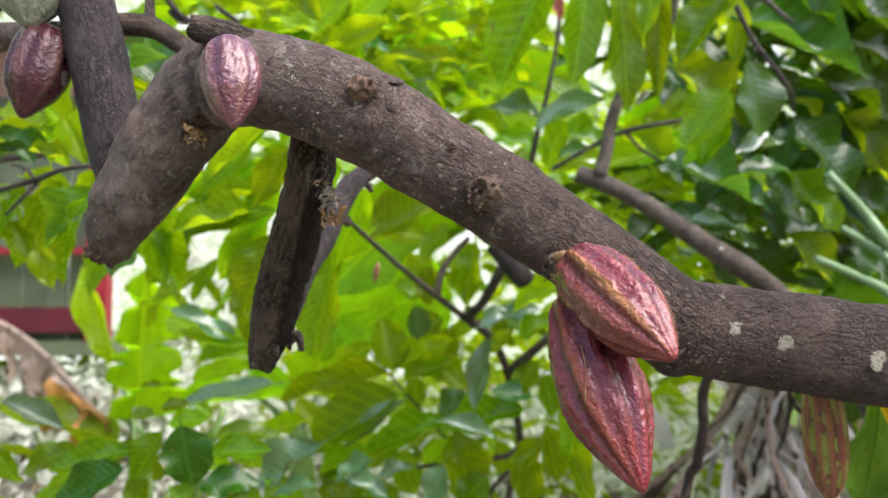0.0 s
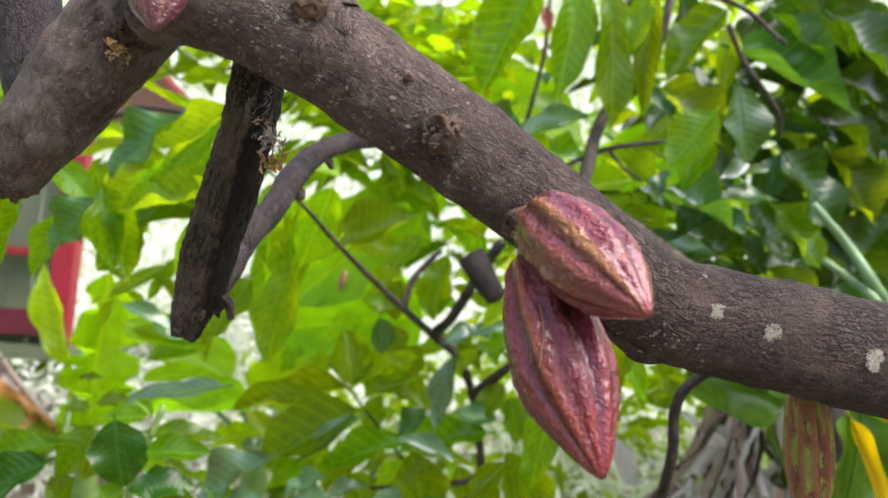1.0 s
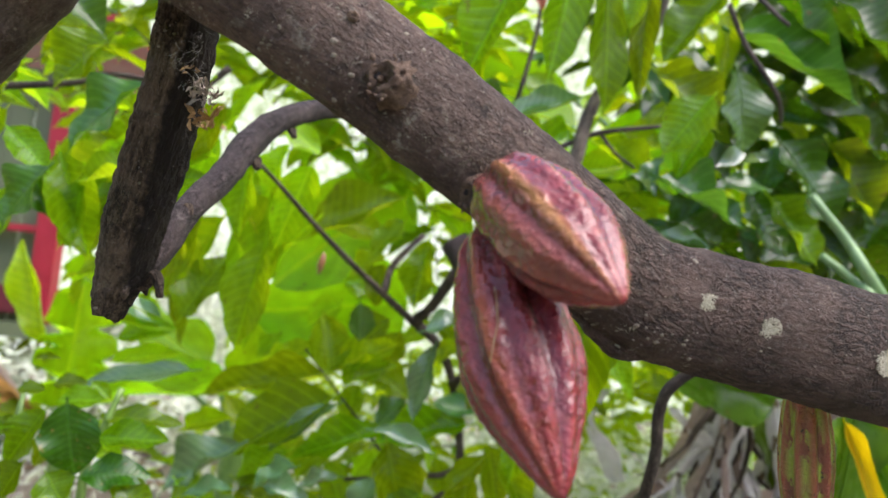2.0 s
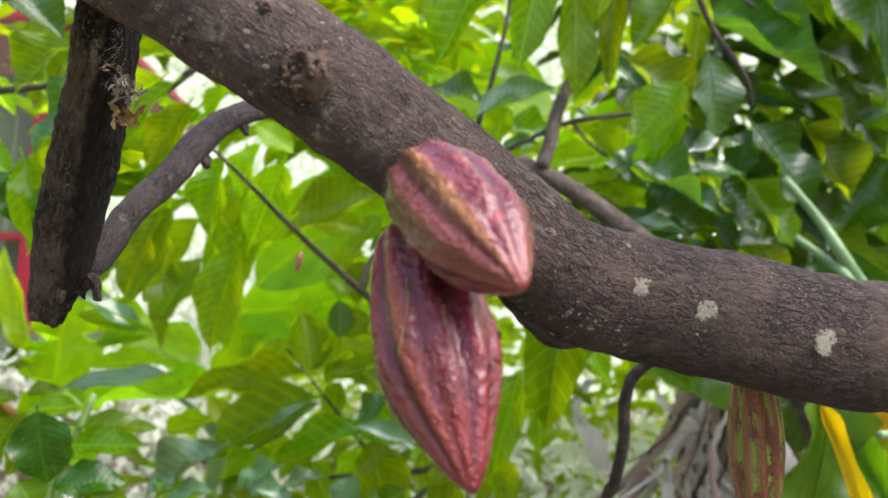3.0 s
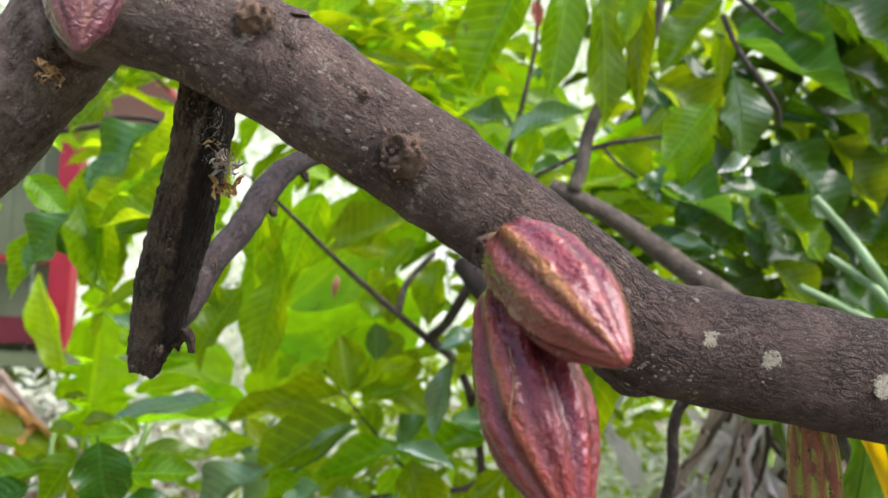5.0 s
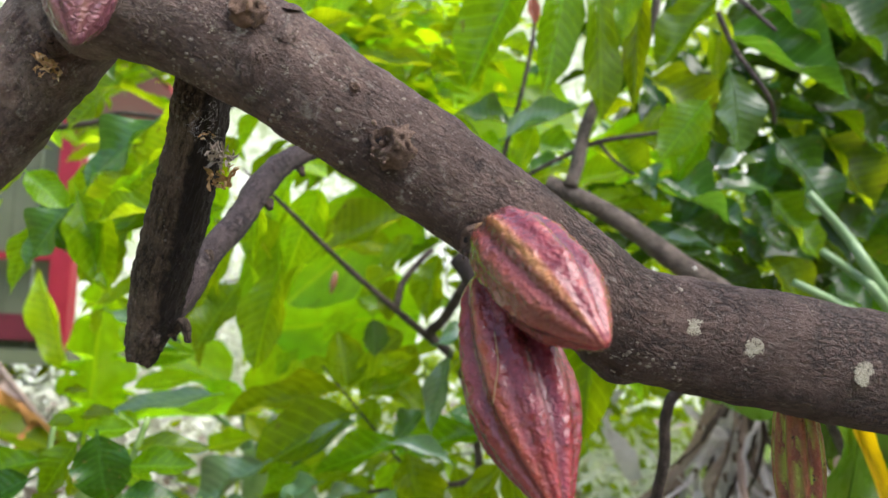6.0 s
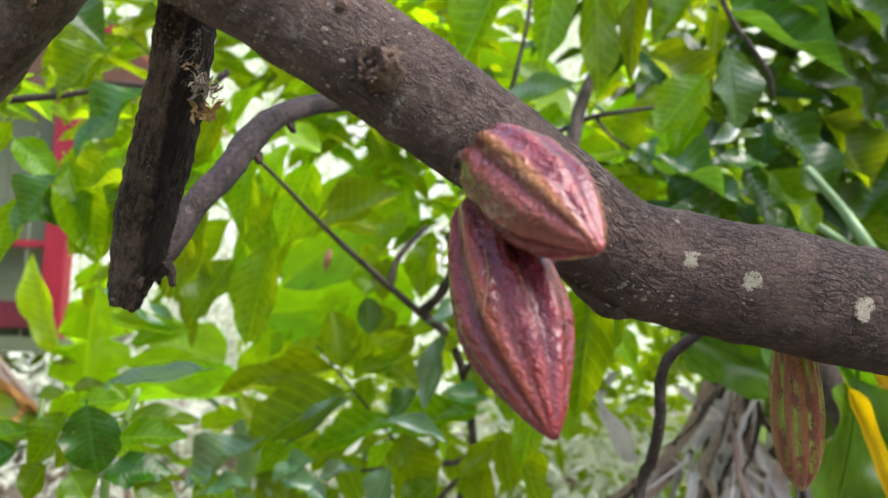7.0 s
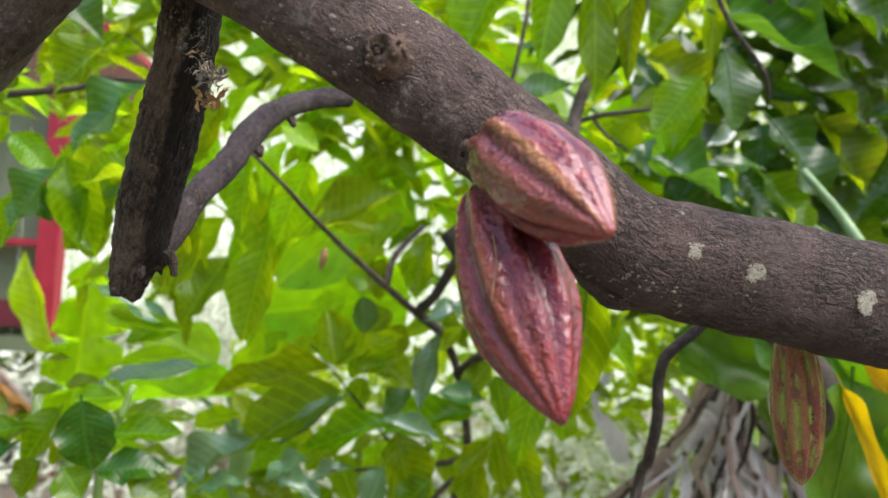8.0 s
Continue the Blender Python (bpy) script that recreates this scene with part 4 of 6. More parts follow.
POD_LONG = ((0, 0.55), (0.05, 0.72), (0.2, 0.9), (0.4, 1.0), (0.6, 0.98), (0.75, 0.86), (0.87, 0.62), (0.95, 0.33), (1.0, 0.05))


def cacao_pod(label, stem_end, tip, radius, material, spin=0.0, shape=POD_SHAPE, furrow=0.11, wart=0.07, stalk_from=None, bow=0.0, stripes=(0, 2), stalk_radius=0.006, narrow=2.3, blush=0.0):
    """A ribbed pod: ten ridges in pairs, warty skin, pointed tip."""
    stem_end, tip = Vector(stem_end), Vector(tip)
    pod = thing("cacao_pod", stem_end, label, "cacao pod", "cacao pods on the tree")
    axis = tip - stem_end
    length = axis.length
    z = axis.normalized()
    x = Vector((1, 0, 0)) - z * z.x
    x.normalize()
    x = Matrix.Rotation(radians(spin), 3, z) @ x
    y = z.cross(x)
    segs, rows = (200, 150) if radius > 0.03 else (140, 100)
    bm = bmesh.new()
    layer = bm.verts.layers.float.new("ridge")
    furrows = bm.verts.layers.float.new("groove")
    warm_side = bm.verts.layers.float.new("flush")
    grid = []
    for i in range(rows + 1):
        u = (i / rows)
        r0 = max(0.02, profile(u, shape)) * radius
        fade = min(1.0, u / 0.10) * min(1.0, (1 - u) / 0.06)
        ring = []
        for k in range(segs):
            a = 2 * math.pi * k / segs
            five = 0.5 + 0.5 * math.cos(5 * a)
            ten = 1 - max(five ** 4, 0.6 * (1 - five) ** 5)
            groove = -furrow * five ** 4 - 0.45 * furrow * (1 - five) ** 5
            wobble = 0.03 * noise.noise(Vector((math.cos(a), math.sin(a), u * 3 + spin)))
            p = Vector((math.cos(a) * r0, math.sin(a) * r0, u * length))
            q = Vector((p.x, p.y, p.z * 0.5))
            warts = wart * (0.8 * noise.noise(q * 100 + stem_end * 50) + 1.25 * (0.3 - abs(noise.noise(q * 230 + noise.noise_vector(p * 60) * 0.8 + stem_end * 50)))) * (0.35 + 0.65 * ten)
            r = r0 * (1 + fade * (groove + wobble + warts))
            c = Vector((math.cos(a) * r + bow * math.sin(math.pi * u) * length, math.sin(a) * r, u * length))
            v = bm.verts.new(stem_end + x * c.x + y * c.y + z * c.z)
            sector = int(a / (2 * math.pi) * 10) % 10
            near = max(0.0, 1 - abs(a / (2 * math.pi) * 10 - sector - 0.5) * narrow + 0.22 * noise.noise(p * 40))
            v[layer] = min(1.0, near) * (1.0 if sector in stripes else 0.10) * (0.55 + 0.45 * math.sin(math.pi * min(1, u * 1.05)))
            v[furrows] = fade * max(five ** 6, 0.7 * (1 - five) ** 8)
            v[warm_side] = max(0.0, math.cos(a - radians(blush))) ** 1.5
            ring.append(v)
        grid.append(ring)
    for a, b in zip(grid, grid[1:]):
        for k in range(segs):
            bm.faces.new((a[k], a[(k + 1) % segs], b[(k + 1) % segs], b[k]))
    bm.faces.new(list(reversed(grid[0])))
    bm.faces.new(grid[-1])
    bmesh.ops.recalc_face_normals(bm, faces=bm.faces)
    part("husk", bm, material, pod)
    if stalk_from is not None:
        s = Vector(stalk_from)
        mid = (s + stem_end) / 2 + Vector((0.002, -0.004, 0.002))
        part("stalk", tube([(*s, stalk_radius * 1.2), (*mid, stalk_radius * 0.9), (*(stem_end + z * 0.004), stalk_radius)], 16, 0.002, lump=0.15, lump_scale=90), STALK, pod)
    return pod


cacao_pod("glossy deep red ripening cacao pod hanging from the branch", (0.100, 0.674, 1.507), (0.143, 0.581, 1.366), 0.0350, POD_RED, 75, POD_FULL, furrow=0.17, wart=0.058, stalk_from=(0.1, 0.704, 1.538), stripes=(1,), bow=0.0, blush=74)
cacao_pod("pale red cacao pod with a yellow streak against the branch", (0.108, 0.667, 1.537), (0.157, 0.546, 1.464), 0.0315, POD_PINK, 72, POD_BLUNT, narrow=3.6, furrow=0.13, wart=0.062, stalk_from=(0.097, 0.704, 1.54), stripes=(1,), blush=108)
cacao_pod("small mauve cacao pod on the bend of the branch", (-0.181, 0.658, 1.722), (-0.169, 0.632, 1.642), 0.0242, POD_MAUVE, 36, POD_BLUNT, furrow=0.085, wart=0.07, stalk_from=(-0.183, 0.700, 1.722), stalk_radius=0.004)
cacao_pod("dark purple cacao pod with a greying tip", (-0.408, 0.812, 1.787), (-0.424, 0.789, 1.687), 0.031, POD_DARK, 10, POD_BLUNT, furrow=0.08, wart=0.03, stalk_from=(-0.413, 0.831, 1.795), stalk_radius=0.004)
cacao_pod("pale mildewed green cacao pod", (-0.424, 0.797, 1.856), (-0.417, 0.783, 1.778), 0.034, POD_PALE, 0, POD_BLUNT, furrow=0.05, wart=0.03, stalk_from=(-0.428, 0.821, 1.879), stalk_radius=0.004)
cacao_pod("slender rusty cacao pod with green spotted furrows", (0.395, 0.846, 1.423), (0.416, 0.874, 1.289), 0.0228, POD_RUST, 8, POD_LONG, furrow=0.24, wart=0.03, stalk_from=(0.393, 0.844, 1.438), stripes=tuple(range(10)), narrow=2.4)


knot(main_branch, (0.0968, 0.6980, 1.5343), (-0.72, -0.55, -0.2), 0.0085)
for k in range(9):
    a_ = Vector((0.0983, 0.6900, 1.5227)) + Vector((random.uniform(-0.006, 0.006), -0.002, random.uniform(-0.006, 0.006)))
    b_ = a_ + Vector((random.uniform(-0.006, 0.012), random.uniform(-0.010, 0.0), random.uniform(-0.016, 0.004)))
    part("fibre", tube([(*a_, 0.0009), (*((a_ + b_) / 2 + Vector((0.003, -0.003, 0))), 0.0007), (*b_, 0.0004)], 6, 0.003), STALK, main_branch)
straw = part("straw", tube([(0.1045, 0.6125, 1.4690, 0.0004), (0.1060, 0.5990, 1.4515, 0.0004), (0.1042, 0.5925, 1.4380, 0.0004), (0.1030, 0.5890, 1.4290, 0.0003)], 6, 0.003), STALK, None)
tagged(straw, "thin pale straw stuck to the red pod", "straw")


# ---- building beyond ----
shed = thing("shed", (-3.6, 6.9, 0), "grey green metal shed with red painted steel frame", "shed")


def box(x0, x1, y0, y1, z0, z1, bevel=0.006):
    bm = bmesh.new()
    bmesh.ops.create_cube(bm, size=1, matrix=Matrix.Translation(((x0 + x1) / 2, (y0 + y1) / 2, (z0 + z1) / 2)) @ Matrix.Diagonal((x1 - x0, y1 - y0, z1 - z0, 1)))
    bmesh.ops.bevel(bm, geom=bm.edges[:], offset=bevel, segments=2, affect="EDGES")
    return bm


part("post", box(-2.97, -2.80, 6.60, 6.76, 1.2, 3.6), RED_PAINT, shed, "red painted steel corner post", True)
part("beam", box(-6.5, -2.97, 6.62, 6.76, 1.27, 1.48), SHADED_RED_PAINT, shed, "red painted beam darkened for the shade under the roof", True)
part("beam", box(-6.5, -2.97, 6.62, 6.76, 1.92, 1.975), RED_PAINT, shed, "", True)
for k in range(18):
    x = -6.60 + k * 0.2
    part("wall_panel", box(x, x + 0.192, 6.80 + 0.012 * (k % 2), 6.83 + 0.012 * (k % 2), 1.2, 3.3, 0.004), SHEET, shed, "", True)
part("floor_slab", box(-6.5, -2.76, 6.62, 9.6, 1.08, 1.198), SHEET, shed, "", True)
for x in (-6.3, -4.6, -2.9):
    part("leg", box(x, x + 0.2, 7.4, 7.6, 0.0, 1.08), SHEET, shed, "", True)
part("roof", box(-6.8, -2.4, 6.3, 9.8, 3.6, 3.68), RED_PAINT, shed, "red metal roof", True)



# ---- small tree whose leaves hang over the branch ----
hang_tree = thing("cacao_tree", (1.35, 2.05, 0), "young cacao tree with long drooping leaves", "tree")
hang_trunk = part("trunk", tube([(1.35, 2.05, -0.05, 0.05), (1.30, 2.05, 0.7, 0.044), (1.112, 2.121, 1.275, 0.0373), (0.993, 2.112, 1.409, 0.0343), (0.889, 2.104, 1.513, 0.0313), (0.799, 2.079, 1.583, 0.0295), (0.673, 2.074, 1.663, 0.0281), (0.561, 2.088, 1.745, 0.0253), (0.461, 2.104, 1.806, 0.0241), (0.36, 2.13, 1.854, 0.0244)], 22, 0.02, lump=0.08), BARK_PALE, hang_tree)
hang_twig = part("branch", tube([(0.412, 2.101, 1.84, 0.0196), (0.435, 2.117, 1.907, 0.0182), (0.457, 2.13, 2.01, 0.0169), (0.525, 2.16, 2.152, 0.0141), (0.618, 2.152, 2.261, 0.0125), (0.65, 2.14, 2.432, 0.0109)], 12, 0.02, lump=0.08), BARK_PALE, hang_tree)
hang_side = part("branch", tube([(0.298, 2.179, 1.872, 0.0055), (0.396, 2.155, 1.927, 0.0062), (0.492, 2.132, 1.969, 0.0069), (0.643, 2.12, 1.997, 0.0053)], 8, 0.02), BARK_TWIG, hang_tree)
part("twig", tube([(0.492, 2.133, 1.967, 0.0054), (0.528, 2.126, 1.921, 0.0046), (0.582, 2.128, 1.886, 0.0038)], 8, 0.02), BARK_TWIG, hang_side)
hang_thin = part("branch", tube([(0.247, 2.278, 1.888, 0.0082), (0.271, 2.27, 2.003, 0.0073), (0.3, 2.263, 2.117, 0.0065), (0.328, 2.251, 2.279, 0.0057), (0.333, 2.241, 2.426, 0.0049)], 8, 0.02), BARK_TWIG, hang_tree)
hang_top = part("branch", tube([(0.119, 2.139, 2.448, 0.0094), (0.33, 2.093, 2.396, 0.0092), (0.546, 2.044, 2.372, 0.0080), (0.696, 1.851, 2.265, 0.0062), (0.787, 1.76, 2.135, 0.0045)], 10, 0.02), BARK_TWIG, hang_tree)
hang_low = part("twig", tube([(0.696, 1.855, 2.211, 0.0067), (0.736, 1.861, 2.13, 0.0061), (0.817, 1.868, 2.023, 0.0054), (0.875, 1.97, 1.994, 0.005)], 8, 0.02), BARK_TWIG, hang_top)
leaf(hang_top, (0.278, 2.050, 2.386), (0.124, 2.050, 2.063), 0.161, "olive", 12)
leaf(hang_top, (0.387, 2.070, 2.387), (0.342, 2.070, 2.057), 0.115, "olive", -14)
leaf(hang_top, (0.460, 2.050, 2.370), (0.494, 2.050, 1.981), 0.109, "olive", -10)
leaf(hang_top, (0.577, 2.070, 2.379), (0.561, 2.070, 2.019), 0.071, "olive", 18)
leaf(hang_top, (0.545, 2.000, 2.342), (0.508, 2.000, 2.190), 0.067, "mid", 20)
leaf(hang_top, (0.746, 2.000, 2.312), (0.585, 2.000, 2.116), 0.113, "shrub", 25)
leaf(hang_top, (0.660, 2.100, 2.384), (0.695, 2.100, 2.227), 0.093, "dark", -15)
leaf(hang_twig, (0.867, 2.300, 2.408), (0.858, 2.300, 2.178), 0.067, "lime", 12)
leaf(hang_twig, (0.657, 2.250, 2.183), (0.855, 2.250, 2.039), 0.162, "olive", -10)
leaf(hang_low, (0.741, 2.050, 2.062), (0.618, 2.050, 1.903), 0.118, "mid", 15)
leaf(hang_low, (0.818, 2.100, 2.153), (0.872, 2.100, 1.937), 0.151, "teal", -18)
leaf(hang_low, (0.882, 2.300, 2.334), (1.284, 2.300, 2.191), 0.247, "teal", -22)
leaf(hang_low, (1.114, 2.350, 2.184), (1.398, 2.350, 2.072), 0.186, "dark", -20)
leaf(hang_low, (0.983, 2.200, 2.011), (1.181, 2.200, 1.804), 0.186, "dark", -15)
leaf(hang_low, (1.246, 2.450, 2.087), (1.413, 2.450, 1.865), 0.177, "olive", -10)
leaf(hang_low, (1.116, 2.200, 2.409), (1.317, 2.200, 2.246), 0.200, "dark", -20)
leaf(hang_low, (0.982, 2.300, 2.451), (1.196, 2.300, 2.331), 0.118, "dark", -15)
leaf(hang_low, (0.982, 2.400, 2.225), (1.086, 2.400, 2.101), 0.103, "dark", -25)
leaf(hang_low, (1.146, 2.600, 2.199), (1.266, 2.600, 2.123), 0.094, "lime", -10)
leaf(hang_low, (1.027, 2.600, 2.285), (1.062, 2.600, 2.190), 0.075, "lime", -10)
leaf(hang_side, (0.649, 2.150, 1.873), (0.897, 2.150, 1.767), 0.144, "teal", -34)
leaf(hang_side, (0.580, 2.140, 1.871), (0.656, 2.140, 1.831), 0.050, "sheen", -38)
leaf(hang_side, (0.661, 2.160, 1.928), (0.619, 2.160, 1.834), 0.049, "sheen", 35)
leaf(hang_side, (0.771, 2.150, 2.004), (0.687, 2.150, 1.867), 0.087, "mid", 18)
leaf(hang_side, (0.778, 2.100, 1.901), (0.918, 2.100, 1.942), 0.057, "sheen", -38)
leaf(hang_side, (0.787, 2.120, 1.854), (0.944, 2.120, 1.885), 0.092, "teal", -38)
leaf(hang_side, (1.004, 2.300, 1.882), (1.160, 2.300, 1.704), 0.168, "mid", -18)
leaf(hang_side, (0.923, 2.300, 1.826), (1.005, 2.300, 1.779), 0.046, "sheen", -38)
leaf(hang_side, (1.026, 2.350, 1.789), (1.099, 2.350, 1.728), 0.064, "sheen", -38)
leaf(hang_side, (1.073, 2.400, 1.694), (1.171, 2.400, 1.654), 0.074, "sheen", -38)
leaf(hang_side, (1.018, 2.350, 1.706), (1.164, 2.350, 1.564), 0.135, "mid", -15)
leaf(hang_side, (0.661, 2.200, 1.720), (0.822, 2.200, 1.725), 0.059, "sheen", -38)
leaf(hang_side, (0.703, 2.250, 1.719), (0.914, 2.250, 1.661), 0.085, "dark", -30)
leaf(hang_side, (0.774, 2.350, 1.791), (1.039, 2.350, 1.690), 0.140, "dark", -25)
leaf(hang_side, (0.865, 2.400, 1.694), (1.049, 2.400, 1.557), 0.141, "dark", -15)
leaf(hang_side, (0.982, 2.400, 1.909), (1.106, 2.400, 1.737), 0.139, "dark", -12)
leaf(hang_side, (0.830, 2.400, 2.040), (0.940, 2.400, 1.927), 0.109, "dark", -20)
leaf(hang_side, (1.019, 2.300, 2.026), (0.974, 2.300, 1.876), 0.097, "dark", 22)
leaf(hang_side, (1.245, 2.500, 1.872), (1.420, 2.500, 1.782), 0.132, "dark", -20)
leaf(hang_side, (1.325, 2.600, 1.682), (1.469, 2.600, 1.571), 0.157, "dark", -20)
leaf(hang_side, (0.907, 2.500, 1.926), (0.796, 2.500, 1.782), 0.113, "dark", 20)
leaf(hang_thin, (0.272, 2.250, 2.036), (0.117, 2.250, 2.084), 0.094, "teal", 24)
leaf(hang_thin, (0.259, 2.200, 1.987), (0.467, 2.200, 2.103), 0.087, "sheen", -30)
leaf(hang_thin, (0.339, 2.240, 2.025), (0.286, 2.240, 1.879), 0.075, "lime", 12)
leaf(hang_thin, (0.336, 2.500, 2.218), (0.452, 2.500, 2.126), 0.118, "mid", -15)
leaf(hang_thin, (0.181, 2.500, 2.026), (0.325, 2.500, 1.995), 0.106, "mid", -20)
leaf(hang_thin, (0.376, 2.600, 2.072), (0.562, 2.600, 2.023), 0.124, "shrub", -18)
leaf(hang_thin, (0.351, 2.500, 1.926), (0.506, 2.500, 1.995), 0.081, "lime", -15)
leaf(hang_thin, (0.353, 2.450, 1.953), (0.468, 2.450, 1.996), 0.061, "teal", -25)
leaf(hang_thin, (0.324, 2.300, 2.293), (0.377, 2.300, 2.252), 0.068, "sheen", -35)
leaf(hang_thin, (0.323, 2.300, 2.198), (0.366, 2.300, 2.222), 0.036, "teal", -25)
leaf(hang_thin, (0.301, 2.300, 2.237), (0.268, 2.300, 2.271), 0.040, "mid", 25)
leaf(hang_thin, (0.306, 2.300, 2.144), (0.256, 2.300, 2.127), 0.030, "lime", 10)
leaf(hang_thin, (0.488, 2.400, 2.140), (0.560, 2.400, 2.087), 0.083, "lime", -10)
leaf(hang_thin, (0.572, 2.600, 2.064), (0.790, 2.600, 1.962), 0.119, "mid", -15)
leaf(hang_thin, (0.507, 2.700, 1.957), (0.745, 2.700, 2.047), 0.106, "lime", -12)
leaf(hang_thin, (0.547, 2.600, 1.872), (0.719, 2.600, 1.932), 0.084, "lime", -15)
leaf(hang_thin, (0.597, 2.600, 1.846), (0.774, 2.600, 1.887), 0.079, "mid", -20)
leaf(hang_thin, (0.708, 2.700, 1.968), (0.845, 2.700, 1.828), 0.109, "lime", -10)
leaf(hang_thin, (0.799, 2.800, 2.181), (0.871, 2.800, 2.284), 0.101, "lime", -10)
leaf(hang_thin, (0.868, 2.900, 2.153), (0.723, 2.900, 2.195), 0.115, "lime", 10)
leaf(hang_thin, (0.831, 2.700, 1.824), (0.896, 2.700, 1.727), 0.099, "mid", -15)
leaf(hang_thin, (0.202, 2.900, 2.569), (0.118, 2.900, 2.472), 0.084, "lime", 10)
leaf(hang_low, (1.260, 2.700, 2.627), (1.682, 2.700, 2.516), 0.292, "dark", -10)
leaf(hang_low, (1.361, 2.750, 2.477), (1.749, 2.750, 2.283), 0.296, "dark", -8)
leaf(hang_low, (1.299, 2.700, 2.243), (1.601, 2.700, 2.108), 0.234, "dark", -10)
leaf(hang_low, (1.624, 2.800, 2.390), (1.739, 2.800, 2.041), 0.182, "shrub", -10)
leaf(hang_low, (1.445, 2.800, 2.104), (1.738, 2.800, 1.983), 0.224, "dark", -12)
leaf(hang_low, (1.207, 2.800, 2.648), (1.386, 2.800, 2.437), 0.202, "dark", -10)
leaf(hang_low, (1.230, 2.800, 2.210), (1.426, 2.800, 2.044), 0.182, "dark", -10)
leaf(hang_low, (1.423, 2.500, 2.467), (1.554, 2.500, 2.376), 0.108, "lime", -10)
leaf(hang_low, (1.696, 2.850, 2.741), (1.532, 2.850, 2.524), 0.247, "dark", 10)
leaf(hang_low, (1.770, 2.850, 1.993), (1.530, 2.850, 1.843), 0.185, "dark", 10)
leaf(hang_low, (1.372, 2.850, 1.972), (1.570, 2.850, 1.806), 0.185, "dark", -10)
leaf(hang_low, (1.242, 2.600, 2.555), (1.617, 2.600, 2.458), 0.242, "dark", -8)
leaf(hang_low, (1.187, 2.650, 2.516), (1.489, 2.650, 2.359), 0.209, "dark", -8)
leaf(hang_low, (1.298, 2.500, 2.347), (1.582, 2.500, 2.218), 0.215, "dark", -8)
leaf(hang_low, (1.282, 2.550, 2.214), (1.587, 2.550, 2.046), 0.238, "dark", -8)
leaf(hang_low, (1.189, 2.600, 2.076), (1.483, 2.600, 1.943), 0.205, "dark", -8)
leaf(hang_low, (1.599, 2.600, 2.038), (1.402, 2.600, 1.756), 0.205, "dark", 8)
leaf(hang_low, (1.428, 2.400, 2.510), (1.486, 2.400, 2.225), 0.207, "dark", -8)
young = leaf(hang_thin, (0.323, 2.243, 2.393), (0.333, 2.229, 2.313), 0.035, "mid", 10)
young.data = young.data.copy()
young.data.materials[0] = YOUNG_RED
for k in range(20):
    p = Vector((1.037, 2.427, 1.914)) + Vector((random.uniform(-0.32, 0.45), random.uniform(0.0, 0.6), random.uniform(-0.25, 0.45)))
    d = Vector((random.uniform(-1, 1), random.uniform(-0.4, 0.2), random.uniform(-0.9, 0.1))).normalized() * random.uniform(0.16, 0.26)
    leaf(hang_trunk, p, p + d, random.uniform(0.07, 0.11), random.choice(("dark", "dark", "dark", "teal")), random.uniform(-60, 60))
for k in range(5):
    q = Vector((0.812, 2.018, 1.598)) + Vector((random.uniform(-0.18, 0.04), random.uniform(-0.02, 0.02), random.uniform(-0.03, 0.10)))
    bm = bmesh.new()
    bmesh.ops.create_icosphere(bm, subdivisions=1, radius=0.005, matrix=Matrix.Translation(q) @ Matrix.Diagonal((1, 0.7, 0.8, 1)))
    part("blossom", bm, WHITE_FLOWER, hang_trunk)

# ---- bush in the middle ----
mid_bush = thing("cacao_bush", (0.35, 2.65, 0), "leafy young cacao bush with thin dark stems", "bush")
mid_stem = part("stem", tube([(0.35, 2.65, -0.03, 0.016), (0.33, 2.6, 0.6, 0.015), (0.21, 2.602, 0.847, 0.0127), (0.243, 2.588, 1.046, 0.0127), (0.219, 2.577, 1.208, 0.0127), (0.192, 2.569, 1.317, 0.0136), (0.138, 2.512, 1.409, 0.0142), (0.078, 2.509, 1.458, 0.016), (0.118, 2.456, 1.506, 0.0157), (0.167, 2.399, 1.596, 0.0153), (0.206, 2.394, 1.667, 0.017), (0.244, 2.34, 1.73, 0.015)], 12, 0.02, lump=0.15), BARK_TWIG, mid_bush)
mid_arm = part("branch", tube([(0.073, 2.509, 1.453, 0.0124), (-0.024, 2.404, 1.528, 0.0102), (-0.134, 2.247, 1.616, 0.008), (-0.215, 2.092, 1.688, 0.0067), (-0.244, 1.99, 1.717, 0.0057), (-0.305, 1.90, 1.772, 0.0042), (-0.345, 1.84, 1.802, 0.0022)], 10, 0.02, lump=0.1), BARK_TWIG, mid_bush)
part("twig", tube([(-0.02, 2.404, 1.528, 0.0102), (-0.007, 2.419, 1.6, 0.0103), (0.028, 2.435, 1.653, 0.0087), (0.077, 2.442, 1.706, 0.0078)], 8, 0.02, lump=0.15), BARK_TWIG, mid_arm)
part("twig", tube([(0.197, 2.572, 1.281, 0.0145), (0.25, 2.518, 1.329, 0.016), (0.306, 2.464, 1.385, 0.0139), (0.368, 2.411, 1.429, 0.0102)], 8, 0.02, lump=0.15), BARK_TWIG, mid_stem)
low_twig = part("twig", tube([(0.243, 2.588, 1.046, 0.0109), (0.188, 2.539, 1.026, 0.0089), (0.082, 2.54, 1.016, 0.0071), (-0.087, 2.542, 0.991, 0.0053)], 8, 0.02, lump=0.15), BARK_TWIG, mid_stem)
part("twig", tube([(0.117, 2.55, 0.878, 0.0089), (0.179, 2.544, 0.957, 0.0089), (0.252, 2.561, 1.007, 0.0072)], 8, 0.02), BARK_TWIG, mid_stem)
